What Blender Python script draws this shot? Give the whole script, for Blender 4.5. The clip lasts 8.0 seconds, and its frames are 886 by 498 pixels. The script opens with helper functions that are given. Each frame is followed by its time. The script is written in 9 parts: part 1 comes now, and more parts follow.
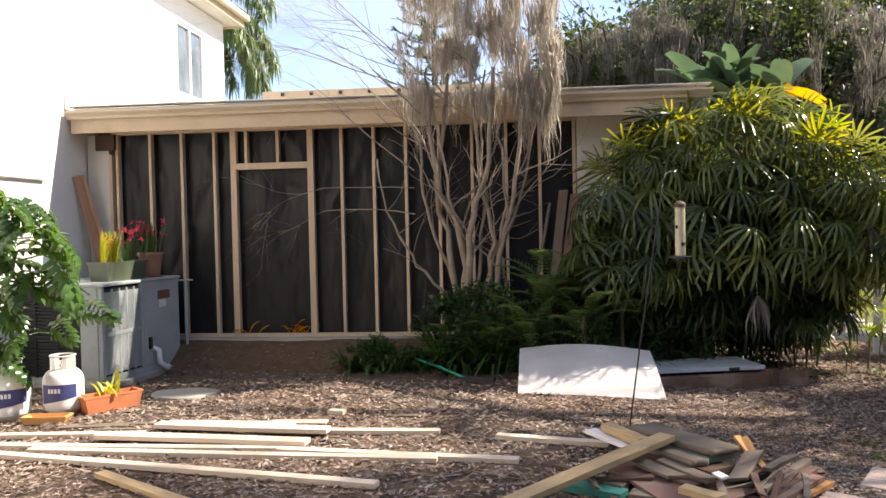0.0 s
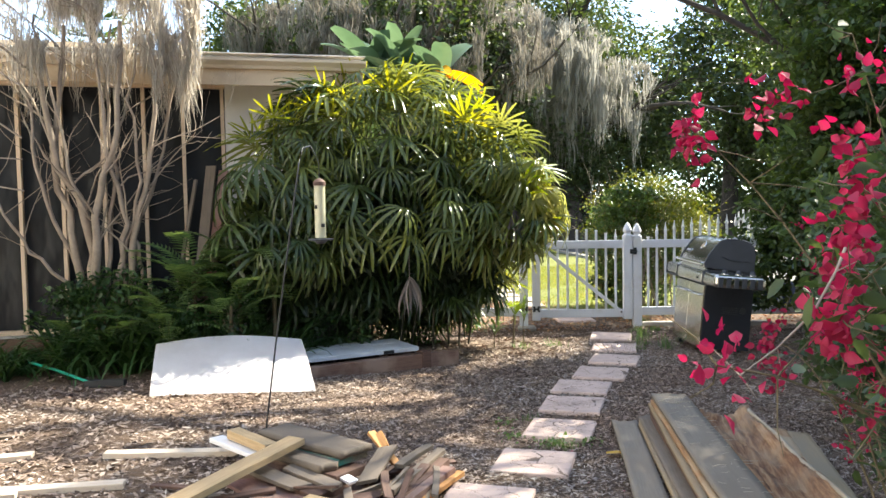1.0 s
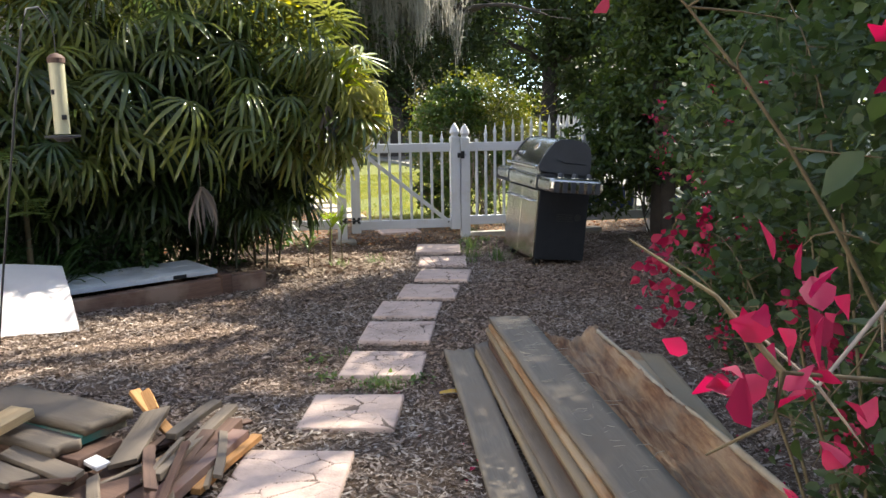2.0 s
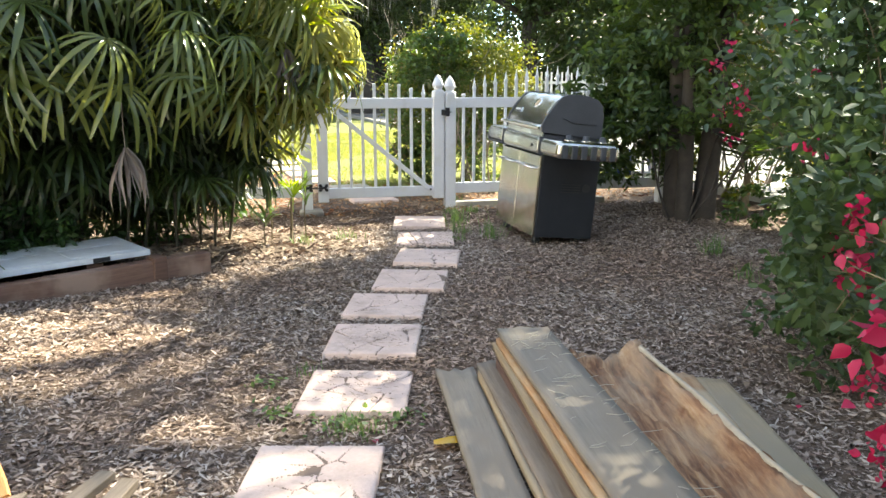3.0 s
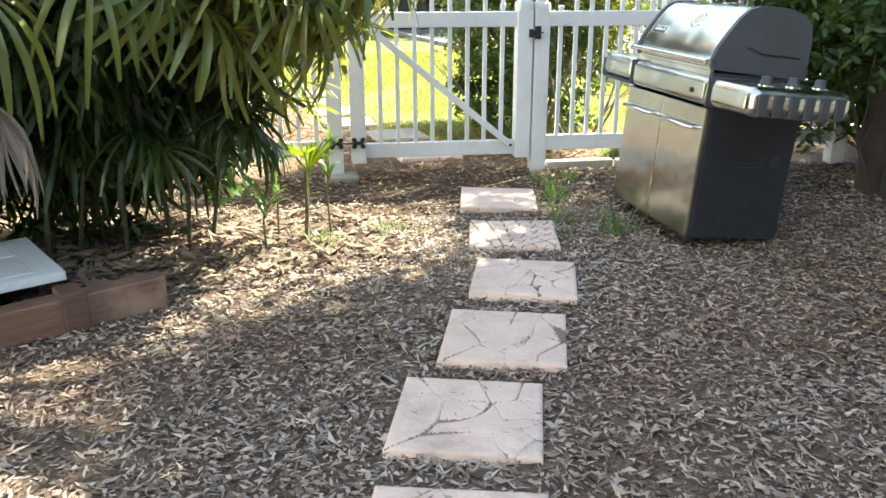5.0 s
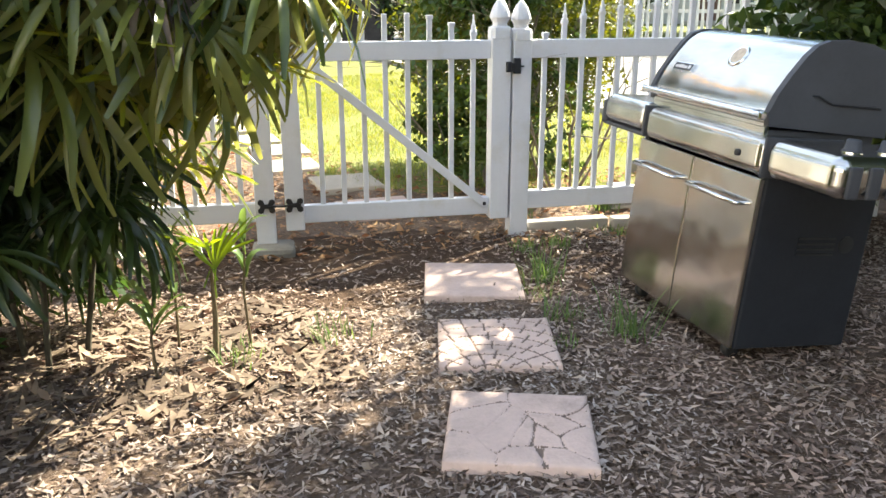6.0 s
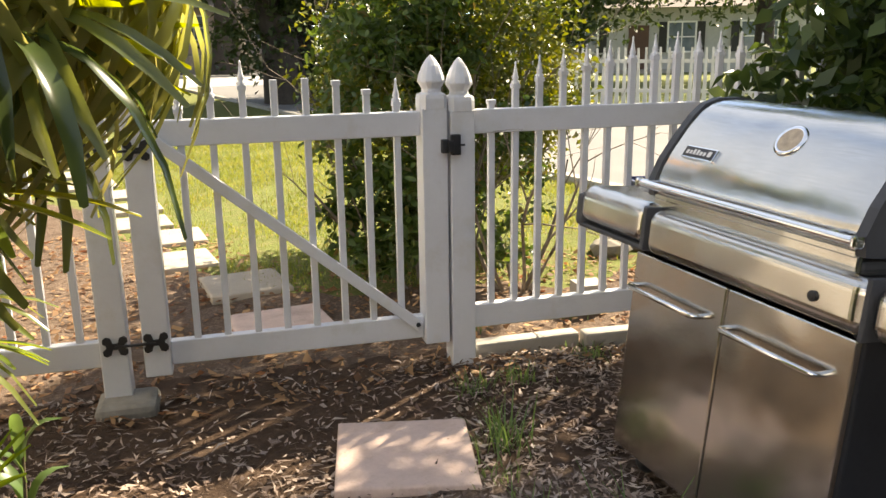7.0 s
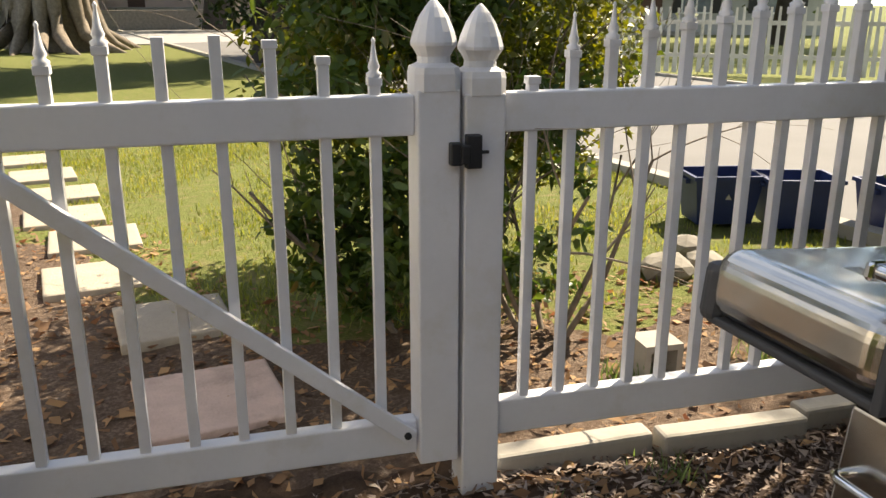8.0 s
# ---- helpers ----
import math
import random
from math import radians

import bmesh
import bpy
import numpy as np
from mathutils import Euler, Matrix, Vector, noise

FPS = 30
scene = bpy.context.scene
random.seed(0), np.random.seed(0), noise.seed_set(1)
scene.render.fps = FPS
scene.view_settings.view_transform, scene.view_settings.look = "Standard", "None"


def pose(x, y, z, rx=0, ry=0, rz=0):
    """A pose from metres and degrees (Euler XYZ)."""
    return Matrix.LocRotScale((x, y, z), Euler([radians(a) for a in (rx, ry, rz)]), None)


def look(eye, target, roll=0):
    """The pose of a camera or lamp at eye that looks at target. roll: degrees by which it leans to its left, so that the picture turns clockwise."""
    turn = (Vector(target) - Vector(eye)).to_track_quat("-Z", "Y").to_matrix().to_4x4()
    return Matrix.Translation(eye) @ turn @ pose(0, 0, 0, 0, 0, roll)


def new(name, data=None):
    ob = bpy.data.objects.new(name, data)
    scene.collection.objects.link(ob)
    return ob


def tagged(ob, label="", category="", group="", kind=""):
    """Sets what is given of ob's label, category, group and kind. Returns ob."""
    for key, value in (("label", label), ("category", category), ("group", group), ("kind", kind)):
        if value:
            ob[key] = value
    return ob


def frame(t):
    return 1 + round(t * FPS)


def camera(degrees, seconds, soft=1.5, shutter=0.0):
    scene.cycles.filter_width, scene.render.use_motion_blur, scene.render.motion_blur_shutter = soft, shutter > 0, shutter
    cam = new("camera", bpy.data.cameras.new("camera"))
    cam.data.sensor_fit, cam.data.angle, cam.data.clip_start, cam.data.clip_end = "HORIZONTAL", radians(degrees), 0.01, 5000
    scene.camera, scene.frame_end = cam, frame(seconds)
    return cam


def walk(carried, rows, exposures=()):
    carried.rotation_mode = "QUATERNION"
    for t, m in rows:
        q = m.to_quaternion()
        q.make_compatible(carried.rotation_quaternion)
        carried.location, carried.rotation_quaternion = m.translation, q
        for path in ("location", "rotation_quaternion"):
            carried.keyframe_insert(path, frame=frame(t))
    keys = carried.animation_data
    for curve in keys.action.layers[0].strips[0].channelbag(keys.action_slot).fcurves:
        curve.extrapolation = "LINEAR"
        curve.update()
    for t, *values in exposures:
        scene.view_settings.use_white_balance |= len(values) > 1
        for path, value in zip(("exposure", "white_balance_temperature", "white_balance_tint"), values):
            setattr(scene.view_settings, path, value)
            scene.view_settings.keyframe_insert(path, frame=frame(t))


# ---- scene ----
cam = camera(56.8, 8.0)
PATH = [
    (0, (0.687, -0.683, 1.765), (0.485, 1.307, 1.714), -1.2),
    (0.1, (0.716, -0.639, 1.764), (0.593, 1.356, 1.685), -1.2),
    (0.2, (0.752, -0.597, 1.76), (0.697, 1.4, 1.669), -1.6),
    (0.3, (0.793, -0.553, 1.755), (0.805, 1.444, 1.639), -0.9),
    (0.4, (0.835, -0.502, 1.741), (0.903, 1.493, 1.628), -1.15),
    (0.5, (0.881, -0.444, 1.732), (1.027, 1.547, 1.618), -1.4),
    (0.7, (0.998, -0.303, 1.740), (1.331, 1.666, 1.631), -1.25),
    (0.8, (1.064, -0.221, 1.748), (1.461, 1.736, 1.639), -1.15),
    (0.9, (1.129, -0.130, 1.754), (1.598, 1.811, 1.644), -1.08),
    (1, (1.189, -0.031, 1.756), (1.72, 1.894, 1.641), -1.0),
    (1.2, (1.291, 0.187, 1.735), (1.926, 2.080, 1.610), -1.2),
    (1.3, (1.335, 0.298, 1.716), (2.024, 2.170, 1.561), -1.3),
    (1.5, (1.425, 0.501, 1.677), (2.24, 2.313, 1.453), -1.5),
    (1.6, (1.472, 0.588, 1.664), (2.325, 2.378, 1.405), -1.5),
    (1.7, (1.515, 0.68, 1.65), (2.387, 2.458, 1.369), -1.4),
    (2.8, (2.119, 2.102, 1.539), (3.102, 3.788, 1.107), 0.6),
    (3, (2.204, 2.282, 1.525), (3.172, 3.977, 1.089), -0.0),
    (3.5, (2.501, 2.897, 1.505), (3.364, 4.648, 1.067), -1.7),
    (4, (2.743, 3.526, 1.487), (3.603, 5.26, 0.984), -0.4),
    (4.2, (2.851, 3.78, 1.462), (3.714, 5.501, 0.918), -0.2),
    (5.3, (3.375, 5.034, 1.429), (4.226, 6.729, 0.795), -0.2),
    (5.5, (3.492, 5.252, 1.432), (4.35, 6.945, 0.801), -0.2),
    (6, (3.806, 5.853, 1.46), (4.75, 7.512, 0.863), -0.1),
    (6.5, (4.131, 6.395, 1.473), (5.194, 8.008, 0.954), -0.6),
    (7, (4.523, 6.944, 1.482), (5.615, 8.548, 0.996), -0.8),
    (7.5, (4.913, 7.559, 1.482), (5.986, 9.155, 0.935), -0.8),
    (8, (5.335, 8.171, 1.428), (6.414, 9.753, 0.85), 0.1),
]
EXPOSURES = [(0.0, 1.50, 7000, 13), (1.0, 2.36, 6750, 4), (1.6, 1.80, 6700, 7), (3.0, 2.84, 7000, 1), (4.0, 2.98, 7050, -5), (5.5, 3.00, 6900, -1), (6.5, 2.24, 7650, 8), (7.5, 1.80, 8300, 9), (8.0, 1.57, 7850, 9)]
walk(cam, [(t, look(eye, target, roll)) for t, eye, target, roll in PATH], EXPOSURES)

# ---- light ----
SUN = Vector((0.68, 0.19, 0.70)).normalized()
world = bpy.data.worlds.new("sky")
scene.world = world
world.use_nodes = True
wn = world.node_tree.nodes
wl = world.node_tree.links
wn.clear()
sky = wn.new("ShaderNodeTexSky")
sky.sky_type = 'NISHITA'
sky.sun_disc = False
sky.sun_elevation = math.asin(SUN.z)
sky.sun_rotation = math.atan2(SUN.x, SUN.y)
sky.air_density, sky.dust_density, sky.ozone_density = 0.6, 0.0, 2.0
bg = wn.new("ShaderNodeBackground")
bg.inputs["Strength"].default_value = 0.13
wo = wn.new("ShaderNodeOutputWorld")
# thin broken cloud over the whole sky
wtc = wn.new("ShaderNodeTexCoord")
cloud = wn.new("ShaderNodeTexNoise")
cloud.inputs["Scale"].default_value, cloud.inputs["Detail"].default_value, cloud.inputs["Roughness"].default_value = 1.9, 7.0, 0.6
wl.new(wtc.outputs["Generated"], cloud.inputs["Vector"])
veil = wn.new("ShaderNodeValToRGB")
veil.color_ramp.elements[0].position, veil.color_ramp.elements[0].color = 0.36, (0.04, 0.04, 0.04, 1)
veil.color_ramp.elements[1].position, veil.color_ramp.elements[1].color = 0.66, (0.5, 0.5, 0.5, 1)
wl.new(cloud.outputs["Fac"], veil.inputs[0])
wmix = wn.new("ShaderNodeMix")
wmix.data_type = 'RGBA'
wmix.inputs[7].default_value = (3.9, 4.1, 4.5, 1)
wl.new(veil.outputs[0], wmix.inputs[0])
wl.new(sky.outputs[0], wmix.inputs[6])
wl.new(wmix.outputs[2], bg.inputs[0])
wl.new(bg.outputs[0], wo.inputs[0])
sun = new("sun", bpy.data.lights.new("sun", 'SUN'))
sun.data.energy, sun.data.angle, sun.data.color = 4.6, radians(0.55), (1.0, 0.93, 0.82)
sun.matrix_world = look(SUN * 40, (0, 0, 0))


# ---- materials ----
def mat(name, build):
    m = bpy.data.materials.new(name)
    m.use_nodes = True
    nt = m.node_tree
    b = nt.nodes["Principled BSDF"]
    build(nt, b)
    return m


def coords(nt, scale=(1, 1, 1)):
    tc = nt.nodes.new("ShaderNodeTexCoord")
    mp = nt.nodes.new("ShaderNodeMapping")
    mp.inputs["Scale"].default_value = scale
    nt.links.new(tc.outputs["Object"], mp.inputs[0])
    return mp.outputs[0]


def world_coords(nt, scale=(1, 1, 1)):
    g = nt.nodes.new("ShaderNodeNewGeometry")
    mp = nt.nodes.new("ShaderNodeMapping")
    mp.inputs["Scale"].default_value = scale
    nt.links.new(g.outputs["Position"], mp.inputs[0])
    return mp.outputs[0]


def ramp(nt, fac, stops):
    r = nt.nodes.new("ShaderNodeValToRGB")
    e = r.color_ramp.elements
    while len(e) < len(stops):
        e.new(0.5)
    for i, (p, c) in enumerate(stops):
        e[i].position, e[i].color = p, (*c, 1)
    nt.links.new(fac, r.inputs[0])
    return r.outputs[0]


def mixc(nt, fac, a, b, blend='MIX'):
    m = nt.nodes.new("ShaderNodeMix")
    m.data_type, m.blend_type = 'RGBA', blend
    for v, s in ((fac, m.inputs[0]), (a, m.inputs[6]), (b, m.inputs[7])):
        if isinstance(v, (int, float)):
            s.default_value = v
        elif isinstance(v, tuple):
            s.default_value = (*v, 1)
        else:
            nt.links.new(v, s)
    return m.outputs[2]


def noise_tex(nt, vec, scale, detail=4.0, rough=0.6):
    n = nt.nodes.new("ShaderNodeTexNoise")
    n.inputs["Scale"].default_value, n.inputs["Detail"].default_value, n.inputs["Roughness"].default_value = scale, detail, rough
    nt.links.new(vec, n.inputs["Vector"])
    return n.outputs["Fac"]


def bump(nt, b, height, strength=0.3, distance=0.01):
    n = nt.nodes.new("ShaderNodeBump")
    n.inputs["Strength"].default_value, n.inputs["Distance"].default_value = strength, distance
    nt.links.new(height, n.inputs["Height"])
    nt.links.new(n.outputs[0], b.inputs["Normal"])


def rnd_obj(nt):
    return nt.nodes.new("ShaderNodeObjectInfo").outputs["Random"]


def rnd_isl(nt):
    return nt.nodes.new("ShaderNodeNewGeometry").outputs["Random Per Island"]


def plain(name, col, rough=0.5, metal=0.0, vary=0.12, scale=8.0, grain=60.0, bmp=0.15, dirt=None):
    """Paint, plastic, masonry: a base colour with stains and grain."""
    def f(nt, b):
        v = world_coords(nt)
        a = noise_tex(nt, v, scale)
        g = noise_tex(nt, v, grain, 3)
        lo = tuple(c * (1 - vary) for c in col)
        hi = tuple(min(1, c * (1 + vary)) for c in col)
        c = ramp(nt, a, [(0.3, lo), (0.7, hi)])
        c = mixc(nt, 0.25, c, ramp(nt, g, [(0.3, lo), (0.7, hi)]))
        if dirt:
            d = ramp(nt, noise_tex(nt, v, scale * 0.6, 6, 0.7), [(0.52, (0, 0, 0)), (0.72, (1, 1, 1))])
            c = mixc(nt, d, c, dirt)
        nt.links.new(c, b.inputs["Base Color"])
        b.inputs["Roughness"].default_value, b.inputs["Metallic"].default_value = rough, metal
        bump(nt, b, g, bmp, 0.003)
    return mat(name, f)


def wood(name, dark, light, rough=0.75, along=0, worn=None, nails=False):
    """Sawn timber, grain along the given object axis."""
    def f(nt, b):
        s = [22.0, 22.0, 22.0]
        s[along] = 1.3
        v = coords(nt, tuple(s))
        w = noise_tex(nt, v, 2.2, 6, 0.65)
        fine = noise_tex(nt, v, 9.0, 4, 0.7)
        big = noise_tex(nt, world_coords(nt), 3.0, 4)
        c = ramp(nt, w, [(0.25, dark), (0.5, tuple((a + d) / 2 for a, d in zip(dark, light))), (0.75, light)])
        c = mixc(nt, 0.35, c, ramp(nt, fine, [(0.3, dark), (0.7, light)]))
        if worn:
            c = mixc(nt, ramp(nt, big, [(0.42, (0, 0, 0)), (0.6, (1, 1, 1))]), c, worn)
        c = mixc(nt, 0.5, c, mixc(nt, rnd_obj(nt), (0.72, 0.70, 0.68), (1.12, 1.10, 1.06)), 'MULTIPLY')
        nt.links.new(c, b.inputs["Base Color"])
        b.inputs["Roughness"].default_value = rough
        bump(nt, b, fine, 0.35, 0.004)
    return mat(name, f)


def leaf(name, dark, mid, light, trans=0.35, rough=0.45, island=True, dead=None, spread=1.0, glow=2.2):
    """Foliage: diffuse with light through it, a colour of its own for each leaf."""
    def f(nt, b):
        r = rnd_isl(nt) if island else rnd_obj(nt)
        big = noise_tex(nt, world_coords(nt), 1.6 * spread, 3)
        stops = [(0.0, dark), (0.5, mid), (0.93, light)]
        if dead:
            stops.append((0.985, dead))
        c = ramp(nt, r, stops)
        c = mixc(nt, 0.5, c, ramp(nt, big, [(0.35, dark), (0.7, light)]))
        nt.links.new(c, b.inputs["Base Color"])
        b.inputs["Roughness"].default_value = rough
        t = nt.nodes.new("ShaderNodeBsdfTranslucent")
        hs = nt.nodes.new("ShaderNodeHueSaturation")
        hs.inputs["Hue"].default_value, hs.inputs["Saturation"].default_value, hs.inputs["Value"].default_value = (0.465 if glow > 1.5 else 0.5), 1.15, glow
        nt.links.new(c, hs.inputs["Color"])
        nt.links.new(hs.outputs[0], t.inputs[0])
        mx = nt.nodes.new("ShaderNodeMixShader")
        mx.inputs[0].default_value = trans
        nt.links.new(b.outputs[0], mx.inputs[1])
        nt.links.new(t.outputs[0], mx.inputs[2])
        nt.links.new(mx.outputs[0], nt.nodes["Material Output"].inputs[0])
    return mat(name, f)


def ground_build(nt, b):
    v = world_coords(nt)
    fine = noise_tex(nt, v, 55.0, 5, 0.75)
    mid = noise_tex(nt, v, 9.0, 5, 0.7)
    big = noise_tex(nt, v, 0.9, 4)
    mulch = ramp(nt, fine, [(0.28, (0.056, 0.037, 0.027)), (0.5, (0.14, 0.098, 0.073)), (0.68, (0.26, 0.20, 0.155))])
    mulch = mixc(nt, ramp(nt, mid, [(0.45, (0, 0, 0)), (0.65, (1, 1, 1))]), mulch, (0.10, 0.068, 0.048))
    dirt = ramp(nt, mid, [(0.3, (0.085, 0.055, 0.036)), (0.7, (0.16, 0.105, 0.07))])
    grass = ramp(nt, fine, [(0.3, (0.075, 0.095, 0.025)), (0.7, (0.19, 0.21, 0.065))])
    grass = mixc(nt, ramp(nt, mid, [(0.5, (0, 0, 0)), (0.7, (1, 1, 1))]), grass, (0.22, 0.18, 0.09))
    # bare earth along the foot of the wall
    sep = nt.nodes.new("ShaderNodeSeparateXYZ")
    nt.links.new(v, sep.inputs[0])

    def math_(op, a, c):
        m = nt.nodes.new("ShaderNodeMath")
        m.operation = op
        for i, q in enumerate((a, c)):
            if isinstance(q, (int, float)):
                m.inputs[i].default_value = q
            else:
                nt.links.new(q, m.inputs[i])
        return m.outputs[0]
    wob = math_('MULTIPLY', math_('SUBTRACT', big, 0.5), 1.6)
    yy = math_('ADD', sep.outputs[1], wob)
    near_wall = math_('MULTIPLY', math_('GREATER_THAN', yy, 8.75), math_('LESS_THAN', sep.outputs[0], 2.0))
    c = mixc(nt, near_wall, mulch, dirt)
    # lawn: beyond the fence line and to the street side of the stepping stones
    past = math_('SUBTRACT', math_('ADD', math_('MULTIPLY', sep.outputs[0], 0.322), math_('MULTIPLY', sep.outputs[1], 0.947)), 11.75)
    past = math_('ADD', past, wob)
    east = math_('ADD', math_('SUBTRACT', math_('ADD', sep.outputs[0], math_('MULTIPLY', sep.outputs[1], 0.12)), 7.75), wob)
    far = math_('GREATER_THAN', math_('ADD', sep.outputs[1], wob), 17.0)
    lawn = math_('MAXIMUM', far, math_('MULTIPLY', math_('GREATER_THAN', past, 1.1), math_('GREATER_THAN', east, 0.0)))
    soil = ramp(nt, mid, [(0.3, (0.038, 0.023, 0.015)), (0.7, (0.10, 0.062, 0.04))])
    gate_soil = math_('MULTIPLY', math_('MULTIPLY', math_('GREATER_THAN', past, -1.25), math_('LESS_THAN', past, -0.05)), math_('GREATER_THAN', sep.outputs[0], 4.2))
    c = mixc(nt, math_('MULTIPLY', gate_soil, 0.85), c, soil)
    c = mixc(nt, lawn, c, grass)
    nt.links.new(c, b.inputs["Base Color"])
    b.inputs["Roughness"].default_value = 0.95
    b.inputs["Specular IOR Level"].default_value = 0.15
    bump(nt, b, fine, 0.8, 0.02)


def chips_build(nt, b):
    r = rnd_isl(nt)
    c = ramp(nt, r, [(0.0, (0.075, 0.050, 0.037)), (0.25, (0.165, 0.117, 0.092)), (0.5, (0.255, 0.197, 0.162)), (0.85, (0.37, 0.305, 0.26)), (1.0, (0.47, 0.41, 0.36))])
    big = noise_tex(nt, world_coords(nt), 0.8, 4)
    c = mixc(nt, ramp(nt, big, [(0.4, (0, 0, 0)), (0.65, (0.72, 0.72, 0.72))]), c, mixc(nt, r, (0.055, 0.026, 0.017), (0.36, 0.235, 0.17)))
    nt.links.new(c, b.inputs["Base Color"])
    b.inputs["Roughness"].default_value = 0.85


def steel_build(nt, b):
    v = coords(nt, (1, 1, 90))
    n = noise_tex(nt, v, 14.0, 4, 0.6)
    sm = noise_tex(nt, coords(nt), 5.0, 3)
    nt.links.new(ramp(nt, n, [(0.3, (0.48, 0.465, 0.43)), (0.7, (0.59, 0.575, 0.54))]), b.inputs["Base Color"])
    b.inputs["Metallic"].default_value = 1.0
    nt.links.new(ramp(nt, sm, [(0.3, (0.15, 0.15, 0.15)), (0.75, (0.27, 0.27, 0.27))]), b.inputs["Roughness"])
    warp = noise_tex(nt, coords(nt), 4.5, 1, 0.4)
    bump(nt, b, warp, 0.5, 0.02)


def glass_build(nt, b):
    nt.links.new(ramp(nt, noise_tex(nt, coords(nt), 2.0), [(0.3, (0.10, 0.13, 0.16)), (0.7, (0.20, 0.24, 0.27))]), b.inputs["Base Color"])
    b.inputs["Roughness"].default_value = 0.06
    b.inputs["Specular IOR Level"].default_value = 0.9


